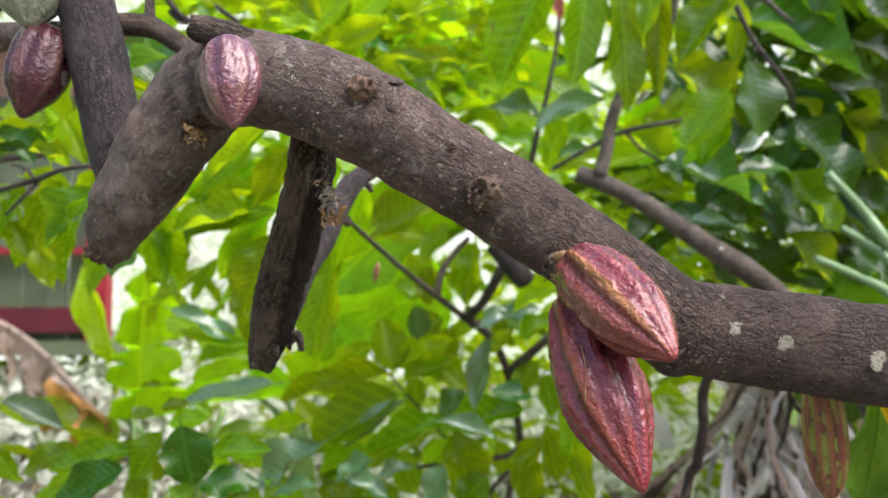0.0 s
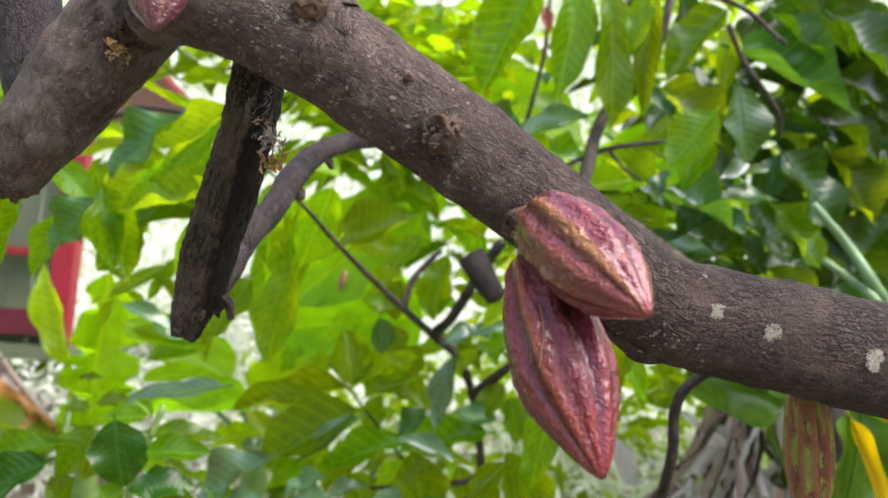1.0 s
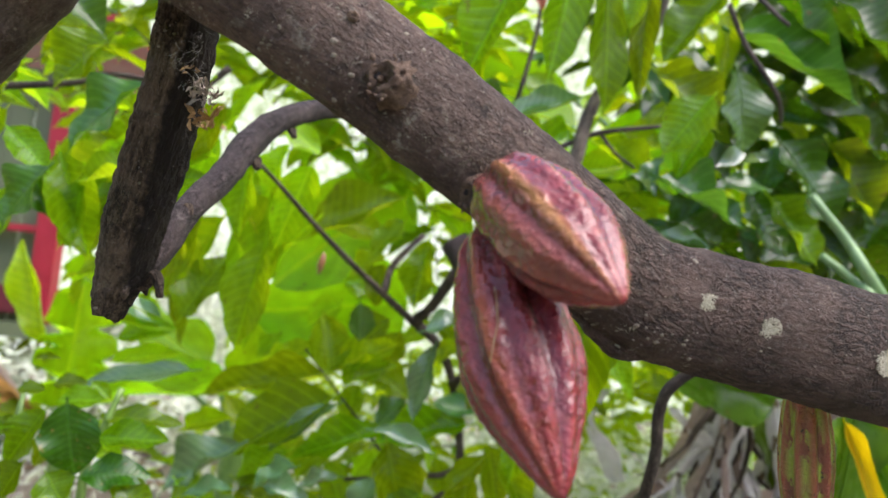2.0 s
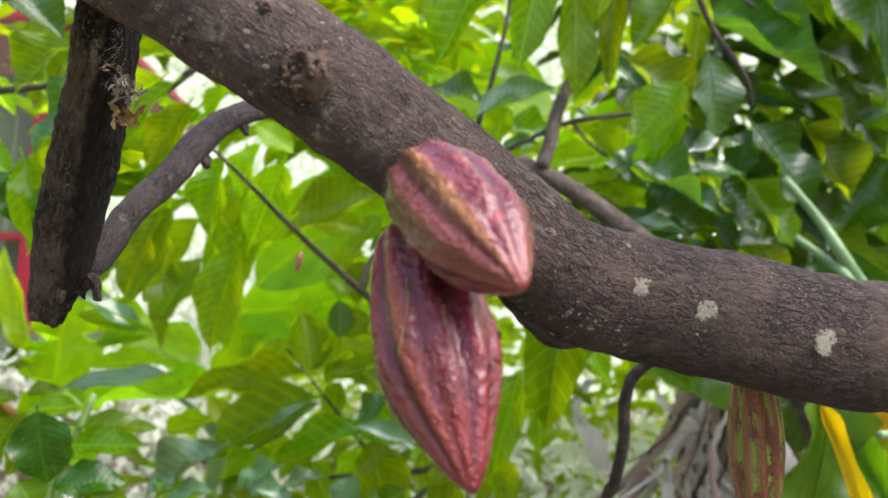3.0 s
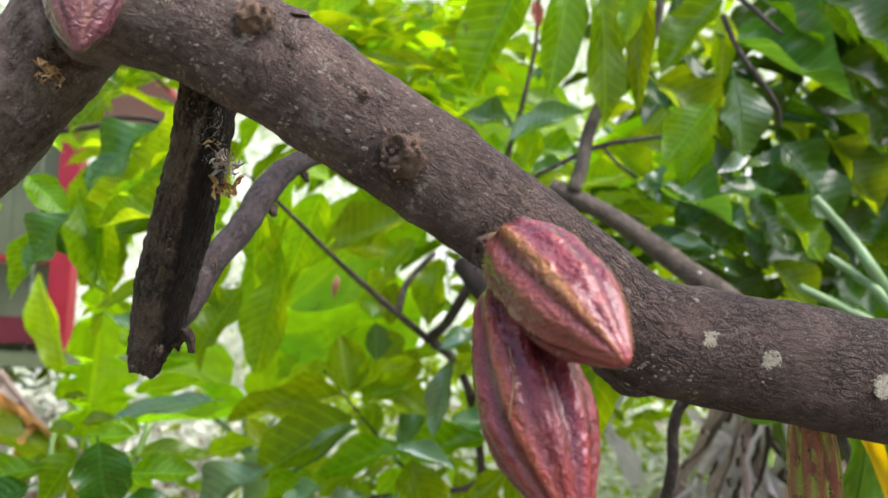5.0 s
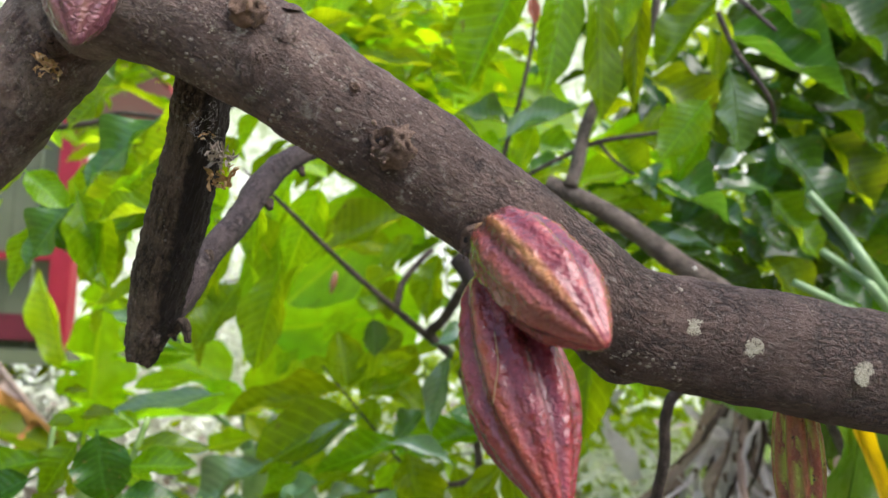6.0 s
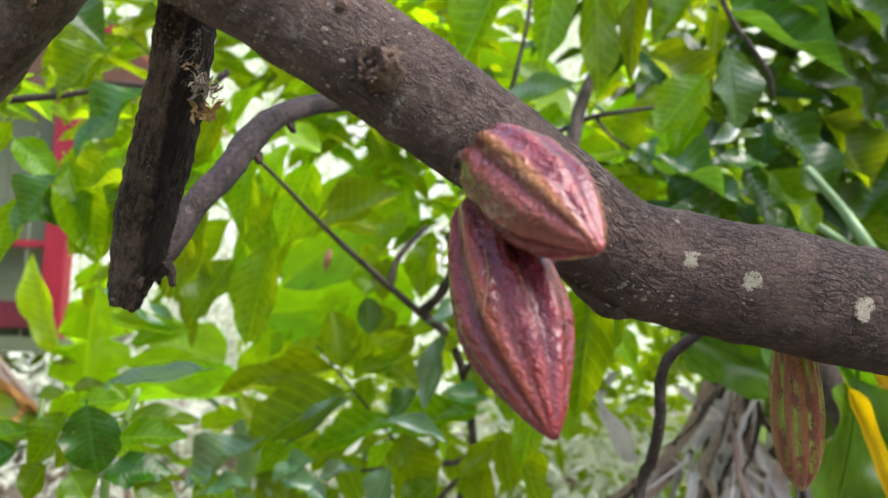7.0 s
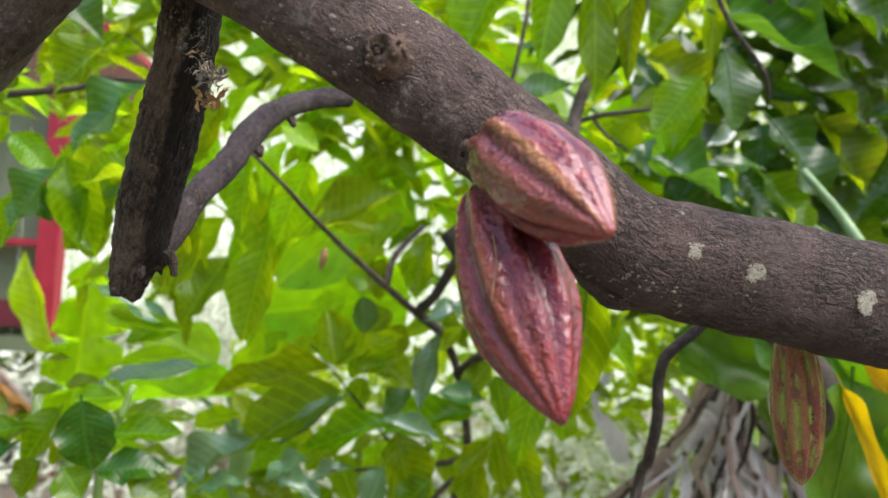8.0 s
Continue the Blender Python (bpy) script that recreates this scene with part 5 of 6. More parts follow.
grey_twig = part("twig", tube([(-0.247, 2.617, 1.35, 0.003), (-0.155, 2.624, 1.247, 0.0037), (-0.059, 2.632, 1.14, 0.0044), (0.03, 2.639, 1.037, 0.0055)], 8, 0.02), BARK_GREY, mid_stem)
part("stub", tube([(0.157, 2.293, 1.677, 0.0392), (0.196, 2.277, 1.619, 0.0372), (0.234, 2.261, 1.562, 0.0305)], 18, 0.01, lump=0.1, round_end=True), BARK_GREY, mid_bush, "blunt grey stub end")
leaf(mid_arm, (-0.183, 2.600, 1.278), (-0.566, 2.600, 1.191), 0.108, "mid", 22)
leaf(mid_arm, (-0.137, 2.500, 1.221), (-0.451, 2.500, 1.041), 0.174, "shrub", 20)
# Extra paler leaf stands for the highlight on the leaf behind it.
leaf(mid_arm, (-0.125, 2.480, 1.206), (-0.323, 2.480, 1.055), 0.076, "sheen", 38)
leaf(mid_arm, (-0.172, 2.650, 1.283), (-0.206, 2.650, 1.475), 0.129, "mid", 15)
leaf(mid_arm, (-0.157, 2.650, 1.289), (0.041, 2.650, 1.400), 0.095, "lime", -18)
leaf(mid_arm, (-0.125, 2.620, 1.251), (0.041, 2.620, 1.335), 0.088, "mid", -22)
leaf(mid_arm, (0.093, 2.420, 1.690), (0.063, 2.420, 1.480), 0.093, "mid", 15)
leaf(mid_arm, (-0.090, 2.500, 1.497), (-0.076, 2.500, 1.381), 0.079, "teal", -20)
leaf(mid_arm, (0.015, 2.600, 1.760), (-0.096, 2.600, 1.649), 0.088, "mid", 22)
leaf(mid_arm, (-0.038, 2.700, 1.660), (-0.149, 2.700, 1.585), 0.079, "lime", 15)
leaf(mid_arm, (-0.043, 2.750, 1.634), (-0.062, 2.750, 1.487), 0.088, "olive", 12)
leaf(mid_arm, (0.322, 2.200, 1.557), (0.178, 2.200, 1.482), 0.071, "lime", 22)
leaf(mid_arm, (0.101, 2.300, 1.436), (0.293, 2.300, 1.511), 0.081, "sheen", -36)
leaf(mid_arm, (0.213, 2.250, 1.409), (0.328, 2.250, 1.479), 0.065, "mid", -20)
leaf(mid_arm, (0.148, 2.500, 1.348), (0.209, 2.500, 1.436), 0.051, "lime", -15)
leaf(mid_arm, (-0.282, 2.750, 1.708), (0.012, 2.750, 1.886), 0.160, "mid", -18)
leaf(mid_arm, (-0.298, 2.900, 1.796), (-0.029, 2.900, 1.744), 0.125, "lime", -10)
leaf(mid_arm, (-0.170, 2.850, 1.497), (-0.290, 2.850, 1.417), 0.103, "lime", 10)
leaf(mid_arm, (-0.264, 2.900, 1.354), (-0.396, 2.900, 1.273), 0.096, "lime", 10)
leaf(mid_arm, (-0.364, 2.900, 1.375), (-0.458, 2.900, 1.293), 0.066, "mid", 20)
leaf(mid_arm, (0.140, 2.600, 1.562), (0.029, 2.600, 1.534), 0.086, "mid", 20)
leaf(mid_arm, (-0.173, 2.900, 1.579), (-0.049, 2.900, 1.538), 0.105, "mid", -12)
leaf(mid_arm, (-0.008, 2.750, 1.458), (-0.124, 2.750, 1.362), 0.108, "olive", 12)
leaf(mid_arm, (0.031, 2.750, 1.420), (-0.027, 2.750, 1.285), 0.101, "mid", 15)
leaf(grey_twig, (0.136, 2.400, 1.400), (0.082, 2.400, 1.172), 0.084, "sheen", 36)
leaf(grey_twig, (-0.013, 2.400, 1.154), (0.171, 2.400, 1.109), 0.065, "sheen", -38)
leaf(grey_twig, (0.249, 2.500, 1.179), (-0.035, 2.500, 1.106), 0.113, "shrub", 20)
leaf(grey_twig, (0.027, 2.450, 1.117), (0.099, 2.450, 0.877), 0.151, "mid", -14)
leaf(grey_twig, (0.021, 2.550, 1.137), (-0.282, 2.550, 1.046), 0.103, "shrub", 24)
leaf(grey_twig, (-0.211, 2.400, 1.039), (-0.331, 2.400, 0.977), 0.061, "sheen", 38)
leaf(grey_twig, (-0.094, 2.400, 1.023), (-0.214, 2.400, 0.983), 0.052, "sheen", 38)
leaf(grey_twig, (-0.295, 2.400, 0.983), (-0.150, 2.400, 0.944), 0.074, "sheen", -38)
leaf(grey_twig, (0.000, 2.350, 1.036), (-0.043, 2.350, 0.910), 0.096, "sheen", 30)
leaf(grey_twig, (0.021, 2.550, 1.074), (-0.075, 2.550, 0.975), 0.070, "lime", 12)
leaf(grey_twig, (0.191, 2.300, 1.021), (0.296, 2.300, 1.141), 0.066, "mid", -20)
leaf(grey_twig, (0.256, 2.350, 1.071), (0.232, 2.350, 0.902), 0.096, "mid", 14)
leaf(grey_twig, (0.299, 2.400, 1.142), (0.351, 2.400, 0.960), 0.094, "olive", -12)
leaf(grey_twig, (0.326, 2.300, 1.152), (0.426, 2.300, 0.915), 0.084, "mid", -12)
leaf(grey_twig, (0.171, 2.550, 1.070), (0.206, 2.550, 0.947), 0.084, "mid", -18)
leaf(grey_twig, (-0.045, 2.650, 1.311), (0.086, 2.650, 1.219), 0.107, "mid", -18)
leaf(grey_twig, (0.066, 2.600, 1.224), (-0.026, 2.600, 1.134), 0.094, "teal", 25)
leaf(grey_twig, (-0.082, 2.650, 1.256), (-0.119, 2.650, 1.127), 0.086, "mid", 15)
leaf(grey_twig, (0.292, 2.500, 1.322), (0.204, 2.500, 1.217), 0.086, "mid", 18)
leaf(grey_twig, (0.274, 2.500, 1.217), (0.134, 2.500, 1.235), 0.079, "teal", 26)
leaf(grey_twig, (0.310, 2.500, 1.287), (0.352, 2.500, 1.139), 0.081, "shrub", -15)
leaf(grey_twig, (-0.121, 2.700, 1.082), (-0.271, 2.700, 0.952), 0.109, "mid", 18)
leaf(grey_twig, (-0.159, 2.700, 1.008), (-0.083, 2.700, 0.860), 0.106, "olive", -12)
leaf(grey_twig, (-0.239, 2.750, 1.074), (-0.353, 2.750, 0.942), 0.096, "lime", 12)
leaf(low_twig, (-0.248, 2.500, 1.065), (-0.415, 2.500, 0.951), 0.091, "mid", 20)
leaf(low_twig, (-0.366, 2.400, 1.086), (-0.582, 2.400, 0.941), 0.127, "sheen", 34)
leaf(low_twig, (-0.572, 2.600, 1.090), (-0.430, 2.600, 1.137), 0.072, "lime", -14)
leaf(low_twig, (-0.367, 2.350, 0.978), (-0.508, 2.350, 0.962), 0.055, "sheen", 38)
leaf(low_twig, (-0.391, 2.500, 0.975), (-0.250, 2.500, 0.873), 0.111, "shrub", -16)
leaf(low_twig, (-0.526, 2.400, 0.980), (-0.407, 2.400, 0.882), 0.106, "mid", -16)
leaf(low_twig, (0.127, 2.400, 0.996), (0.027, 2.400, 0.898), 0.106, "shrub", 16)
leaf(low_twig, (-0.455, 2.900, 1.071), (-0.538, 2.900, 1.172), 0.075, "lime", 10)
leaf(low_twig, (-0.143, 2.450, 0.952), (-0.228, 2.450, 0.869), 0.109, "shrub", 16)
leaf(mid_stem, (0.444, 1.900, 1.542), (0.414, 1.900, 1.209), 0.128, "shrub", 14)
leaf(mid_stem, (0.488, 2.000, 1.465), (0.598, 2.000, 1.322), 0.066, "mid", -18)
leaf(mid_stem, (0.535, 2.000, 1.461), (0.485, 2.000, 1.354), 0.060, "shrub", 18)
leaf(mid_stem, (0.399, 2.200, 1.341), (0.330, 2.200, 1.055), 0.097, "mid", 14)
leaf(mid_stem, (0.464, 2.300, 1.265), (0.484, 2.300, 1.117), 0.084, "olive", -12)
for name_, a_, b_ in (("pod_bud", (-0.206, 2.497, 1.635), (-0.218, 2.501, 1.568)), ("pod_bud", (0.239, 2.439, 1.022), (0.244, 2.445, 0.933))):
    part(name_, tube([(*a_, 0.002), (*(Vector(a_) * 0.75 + Vector(b_) * 0.25), 0.010), (*(Vector(a_) * 0.4 + Vector(b_) * 0.6), 0.011), (*b_, 0.002)], 12, 0.004, lump=0.1), POD_RUST, mid_arm, "tiny withered brown pod")

# ---- dark low bush ----
low_bush = thing("shrub", (-0.55, 1.75, 0), "dense shrub with broad dark green leaves", "shrub")
low_stem = part("stem", tube([(-0.55, 1.75, -0.03, 0.012), (-0.52, 1.76, 0.7, 0.010), (-0.539, 1.783, 1.089, 0.0087), (-0.512, 1.776, 1.188, 0.0075), (-0.486, 1.78, 1.274, 0.0062)], 8, 0.02, lump=0.1), GREEN_STALK, low_bush)
side_stem = part("stem", tube([(-0.55, 1.74, 0.5, 0.010), (-0.68, 1.78, 0.8, 0.008), (-0.708, 1.835, 1.065, 0.0077), (-0.72, 1.877, 1.184, 0.0066), (-0.736, 1.922, 1.256, 0.0054)], 8, 0.02, lump=0.1), GREEN_STALK, low_bush)
leaf(side_stem, (-0.795, 1.760, 1.186), (-0.937, 1.760, 1.151), 0.073, "shrub", 22, "oval")
leaf(side_stem, (-0.669, 1.720, 1.191), (-0.841, 1.720, 1.151), 0.073, "shrub", 25, "oval")
leaf(side_stem, (-0.664, 1.750, 1.207), (-0.729, 1.750, 1.159), 0.048, "shrub", 20, "oval")
leaf(side_stem, (-0.600, 1.720, 1.229), (-0.664, 1.720, 1.123), 0.082, "shrub", 18, "oval")
leaf(low_stem, (-0.546, 1.680, 1.249), (-0.522, 1.680, 1.118), 0.109, "dark", -10, "oval")
leaf(low_stem, (-0.524, 1.780, 1.217), (-0.362, 1.780, 1.222), 0.054, "shrub", -32, "oval")
leaf(low_stem, (-0.506, 1.740, 1.183), (-0.372, 1.740, 1.190), 0.062, "shrub", -28, "oval")
leaf(low_stem, (-0.613, 1.800, 1.236), (-0.523, 1.800, 1.249), 0.053, "mid", -24, "oval")
leaf(low_stem, (-0.512, 1.700, 1.118), (-0.396, 1.700, 1.141), 0.070, "dark", -22, "oval")
leaf(side_stem, (-0.656, 1.660, 1.168), (-0.802, 1.660, 1.088), 0.095, "dark", 20, "oval")
leaf(side_stem, (-0.619, 1.700, 1.134), (-0.657, 1.700, 1.068), 0.070, "shrub", 16, "oval")
leaf(low_stem, (-0.716, 1.850, 1.247), (-0.662, 1.850, 1.252), 0.036, "shrub", -28, "oval")
leaf(low_stem, (-0.660, 1.880, 1.259), (-0.591, 1.880, 1.269), 0.040, "shrub", -30, "oval")
leaf(low_stem, (-0.570, 1.850, 1.275), (-0.529, 1.850, 1.242), 0.031, "mid", -20, "oval")
leaf(low_stem, (-0.713, 1.900, 1.306), (-0.663, 1.900, 1.315), 0.020, "shrub", -28, "oval")
leaf(low_stem, (-0.556, 1.800, 1.169), (-0.514, 1.800, 1.209), 0.037, "lime", -12, "oval")
leaf(low_stem, (-0.530, 1.780, 1.175), (-0.467, 1.780, 1.134), 0.044, "lime", -12, "oval")
leaf(low_stem, (-0.567, 1.680, 1.124), (-0.531, 1.680, 1.073), 0.075, "shrub", -18, "oval")
leaf(low_stem, (-0.455, 1.700, 1.108), (-0.371, 1.700, 1.068), 0.064, "shrub", -20, "oval")
leaf(low_stem, (-0.484, 1.850, 1.163), (-0.446, 1.850, 1.201), 0.043, "mid", -24, "oval")
leaf(side_stem, (-0.818, 1.850, 1.099), (-0.933, 1.850, 1.061), 0.058, "mid", 26, "oval")
leaf(low_stem, (-0.609, 1.800, 1.172), (-0.645, 1.800, 1.110), 0.054, "mid", 18, "oval")
leaf(low_stem, (-0.443, 2.100, 1.295), (-0.720, 2.100, 1.254), 0.065, "sheen", 34)
leaf(side_stem, (-1.370, 2.500, 1.203), (-1.160, 2.500, 1.120), 0.081, "sheen", -34)
leaf(low_stem, (-0.857, 2.500, 1.489), (-0.614, 2.500, 1.388), 0.073, "sheen", -34)
leaf(low_stem, (-0.820, 2.500, 1.418), (-0.589, 2.500, 1.371), 0.055, "lime", -14)
leaf(low_stem, (-0.765, 2.500, 1.336), (-0.590, 2.500, 1.388), 0.072, "mid", -20)
leaf(low_stem, (-0.844, 2.700, 1.255), (-0.616, 2.700, 1.307), 0.067, "lime", -14)

# ---- leafy tree behind the pruned limbs ----
back_tree = thing("cacao_tree", (-1.0, 1.9, 0), "cacao tree with bright backlit drooping leaves", "tree")
part("trunk", tube([(-1.35, 1.75, -0.03, 0.05), (-1.32, 1.78, 1.0, 0.045), (-1.25, 1.8, 1.9, 0.035), (-0.9, 1.75, 2.25, 0.022), (-0.4, 1.8, 2.4, 0.014), (0.0, 1.9, 2.42, 0.008)], 16, 0.03, lump=0.1), BARK_GREY, back_tree)
back_twig = part("branch", tube([(-1.28, 1.78, 1.7, 0.016), (-0.936, 1.589, 1.719, 0.0068), (-0.771, 1.487, 1.734, 0.0053), (-0.694, 1.436, 1.745, 0.0046), (-0.615, 1.386, 1.744, 0.004)], 8, 0.02, lump=0.15), BARK_TWIG, back_tree)
part("twig", tube([(-0.771, 1.487, 1.734, 0.0043), (-0.782, 1.486, 1.753, 0.0032), (-0.814, 1.485, 1.764, 0.0027)], 8, 0.02), BARK_TWIG, back_twig)
part("twig", tube([(-0.76, 1.487, 1.734, 0.0043), (-0.798, 1.49, 1.695, 0.0032), (-0.824, 1.492, 1.668, 0.0027)], 8, 0.02), BARK_TWIG, back_twig)
drop_twig = part("branch", tube([(-0.42, 1.8, 2.4, 0.012), (-0.55, 1.556, 2.178, 0.008), (-0.525, 1.564, 2.076, 0.0057), (-0.413, 1.565, 2.059, 0.0057), (-0.459, 1.562, 2.099, 0.0045)], 8, 0.02, lump=0.1), BARK_TWIG, back_tree)
part("twig", tube([(-0.55, 1.563, 2.088, 0.0057), (-0.527, 1.564, 2.065, 0.0045), (-0.499, 1.564, 2.067, 0.0034)], 8, 0.02), BARK_TWIG, drop_twig)
low_arm = part("branch", tube([(-1.26, 1.8, 1.8, 0.014), (-0.746, 1.893, 1.893, 0.0075), (-0.648, 1.887, 1.923, 0.0062), (-0.548, 1.884, 1.918, 0.0062), (-0.475, 1.933, 1.908, 0.0064), (-0.389, 1.923, 1.976, 0.0089)], 8, 0.02, lump=0.1), BARK_TWIG, back_tree)
leaf(drop_twig, (-0.426, 1.900, 1.932), (-0.600, 1.900, 1.755), 0.112, "mid", 16)
leaf(low_arm, (-0.667, 2.000, 1.780), (-0.404, 2.000, 1.809), 0.068, "lime", -16)
leaf(low_arm, (-0.697, 1.950, 1.659), (-0.385, 1.950, 1.745), 0.088, "shrub", -20)
leaf(low_arm, (-0.396, 2.000, 1.905), (-0.503, 2.000, 1.729), 0.108, "olive", 14)
leaf(low_arm, (-0.702, 2.000, 1.697), (-0.683, 2.000, 1.523), 0.102, "mid", -14)
leaf(low_arm, (-0.450, 2.050, 1.679), (-0.539, 2.050, 1.440), 0.114, "mid", 14)
leaf(low_arm, (-0.512, 2.100, 1.704), (-0.564, 2.100, 1.584), 0.073, "lime", 12)
leaf(low_arm, (-0.506, 1.750, 1.876), (-0.670, 1.750, 1.736), 0.125, "teal", 24)
leaf(low_arm, (-0.676, 1.800, 1.730), (-0.587, 1.800, 1.512), 0.097, "mid", -14)
leaf(back_twig, (-0.600, 1.600, 1.666), (-0.690, 1.600, 1.553), 0.103, "teal", 22)
leaf(low_arm, (-0.601, 1.800, 1.988), (-0.720, 1.800, 1.857), 0.111, "olive", 14)
leaf(low_arm, (-0.627, 1.950, 1.773), (-0.463, 1.950, 1.705), 0.087, "mid", -18)
leaf(back_twig, (-0.734, 1.700, 1.750), (-0.640, 1.700, 1.670), 0.066, "mid", -18)
leaf(low_arm, (-0.782, 2.100, 1.756), (-0.659, 2.100, 1.665), 0.076, "lime", -12)
leaf(low_arm, (-0.649, 2.200, 1.887), (-0.519, 2.200, 1.805), 0.070, "lime", -12)
leaf(back_twig, (-0.725, 1.700, 1.881), (-0.771, 1.700, 1.799), 0.076, "shrub", 18)
leaf(low_arm, (-0.343, 2.300, 1.836), (-0.346, 2.300, 1.482), 0.134, "mid", 12)
leaf(drop_twig, (-0.132, 2.500, 2.202), (-0.273, 2.500, 2.281), 0.080, "lime", 12)
leaf(low_arm, (-0.538, 2.300, 1.413), (-0.448, 2.300, 1.599), 0.118, "mid", -14)
leaf(back_twig, (-0.668, 1.500, 1.721), (-0.771, 1.500, 1.611), 0.087, "shrub", 18)
leaf(back_twig, (-0.715, 1.700, 2.066), (-0.567, 1.700, 1.953), 0.107, "teal", -26)
leaf(back_twig, (-0.820, 1.600, 1.623), (-0.783, 1.600, 1.528), 0.051, "lime", -12)
leaf(back_twig, (-0.883, 1.620, 1.671), (-0.831, 1.620, 1.576), 0.052, "mid", -14)
leaf(back_twig, (-0.913, 1.600, 1.843), (-0.779, 1.600, 1.810), 0.055, "dark", -24)
leaf(back_twig, (-0.879, 1.650, 1.767), (-0.767, 1.650, 1.743), 0.044, "lime", -16)
leaf(back_twig, (-0.909, 1.620, 1.741), (-0.830, 1.620, 1.669), 0.053, "shrub", -18)
leaf(drop_twig, (-0.324, 2.300, 1.946), (-0.211, 2.300, 1.886), 0.080, "lime", -12)
leaf(drop_twig, (-0.405, 2.000, 2.240), (-0.300, 2.000, 2.303), 0.057, "mid", -20)
leaf(drop_twig, (-0.515, 2.100, 2.218), (-0.378, 2.100, 2.249), 0.058, "lime", -14)
leaf(drop_twig, (-0.492, 2.100, 2.343), (-0.454, 2.100, 2.237), 0.068, "mid", -16)
leaf(drop_twig, (-0.287, 2.200, 2.259), (-0.396, 2.200, 2.242), 0.077, "lime", 12)
leaf(drop_twig, (-0.348, 2.200, 2.259), (-0.410, 2.200, 2.350), 0.067, "lime", 12)
leaf(drop_twig, (-0.314, 2.300, 2.310), (-0.130, 2.300, 2.324), 0.064, "lime", -14)
leaf(drop_twig, (-0.261, 2.500, 2.332), (-0.163, 2.500, 2.307), 0.055, "teal", -26)
leaf(drop_twig, (0.056, 2.600, 2.308), (-0.297, 2.600, 2.335), 0.068, "mid", 22)
leaf(drop_twig, (-0.172, 2.700, 2.339), (0.000, 2.700, 2.200), 0.119, "shrub", -14)
leaf(drop_twig, (-0.177, 2.600, 2.420), (-0.045, 2.600, 2.536), 0.076, "lime", -12)
leaf(drop_twig, (-0.321, 2.400, 2.385), (-0.339, 2.400, 2.492), 0.070, "mid", 14)
leaf(back_twig, (-0.51, 1.569, 2.003), (-0.699, 1.669, 2.004), 0.092, "teal", 25)
leaf(back_twig, (-0.681, 1.538, 1.723), (-0.769, 1.496, 1.613), 0.063, "mid", 15)
leaf(back_twig, (-0.766, 1.587, 1.748), (-0.839, 1.594, 1.64), 0.056, "mid", -20)
leaf(back_twig, (-0.807, 1.637, 1.744), (-0.836, 1.65, 1.557), 0.082, "lime", 15)
leaf(back_twig, (-0.777, 1.692, 1.679), (-0.832, 1.702, 1.534), 0.067, "mid", 20)
leaf(back_twig, (-0.874, 1.692, 1.679), (-0.922, 1.699, 1.57), 0.051, "mid", -20)
leaf(back_twig, (-0.856, 1.589, 1.714), (-0.913, 1.595, 1.623), 0.046, "mid", 10)
leaf(back_twig, (-0.874, 1.683, 1.799), (-0.934, 1.678, 1.877), 0.043, "dark", 20)
leaf(back_twig, (-0.838, 1.683, 1.799), (-0.789, 1.677, 1.883), 0.042, "lime", -20)
leaf(back_twig, (-0.754, 1.583, 1.793), (-0.845, 1.582, 1.816), 0.040, "mid", 25)
leaf(back_twig, (-0.834, 1.582, 1.816), (-0.913, 1.583, 1.793), 0.036, "dark", 20)
leaf(back_twig, (-0.765, 1.683, 1.799), (-0.813, 1.676, 1.908), 0.051, "lime", 20)
leaf(back_twig, (-0.923, 1.877, 1.888), (-0.855, 1.872, 1.969), 0.045, "lime", 10)
leaf(back_twig, (-0.785, 1.783, 1.804), (-0.836, 1.789, 1.715), 0.044, "lime", -20)
leaf(back_twig, (-1.017, 1.885, 1.781), (-1.098, 1.888, 1.74), 0.039, "lime", -20)
leaf(back_twig, (-0.929, 1.964, 2.079), (-0.971, 1.974, 1.937), 0.064, "lime", 10)
leaf(drop_twig, (-0.379, 1.678, 1.877), (-0.537, 1.735, 1.781), 0.083, "lime", 12)
leaf(drop_twig, (-0.34, 1.73, 1.845), (-0.427, 1.74, 1.709), 0.070, "mid", -15)
leaf(drop_twig, (-0.403, 1.641, 1.691), (-0.561, 1.593, 1.651), 0.073, "mid", 25)
leaf(drop_twig, (-0.395, 1.795, 1.638), (-0.478, 1.808, 1.453), 0.087, "mid", 12)
leaf(drop_twig, (-0.618, 1.792, 1.683), (-0.638, 1.803, 1.524), 0.069, "mid", 15)
leaf(drop_twig, (-0.559, 1.985, 1.781), (-0.701, 1.986, 1.767), 0.061, "lime", 20)
leaf(drop_twig, (-0.517, 1.982, 1.824), (-0.432, 1.979, 1.866), 0.041, "lime", 20)
leaf(drop_twig, (-0.72, 1.86, 2.144), (-0.612, 1.855, 2.211), 0.055, "lime", 15)
leaf(drop_twig, (-0.491, 1.856, 2.198), (-0.356, 1.854, 2.225), 0.059, "lime", -15)
leaf(drop_twig, (-0.645, 1.956, 2.206), (-0.758, 1.952, 2.263), 0.055, "mid", 20)
leaf(drop_twig, (-0.559, 1.954, 2.234), (-0.645, 1.948, 2.319), 0.052, "lime", 10)
leaf(drop_twig, (-0.334, 2.055, 2.212), (-0.468, 2.051, 2.271), 0.063, "lime", 30)
leaf(drop_twig, (-0.225, 2.145, 2.37), (-0.381, 2.154, 2.23), 0.090, "lime", 20)
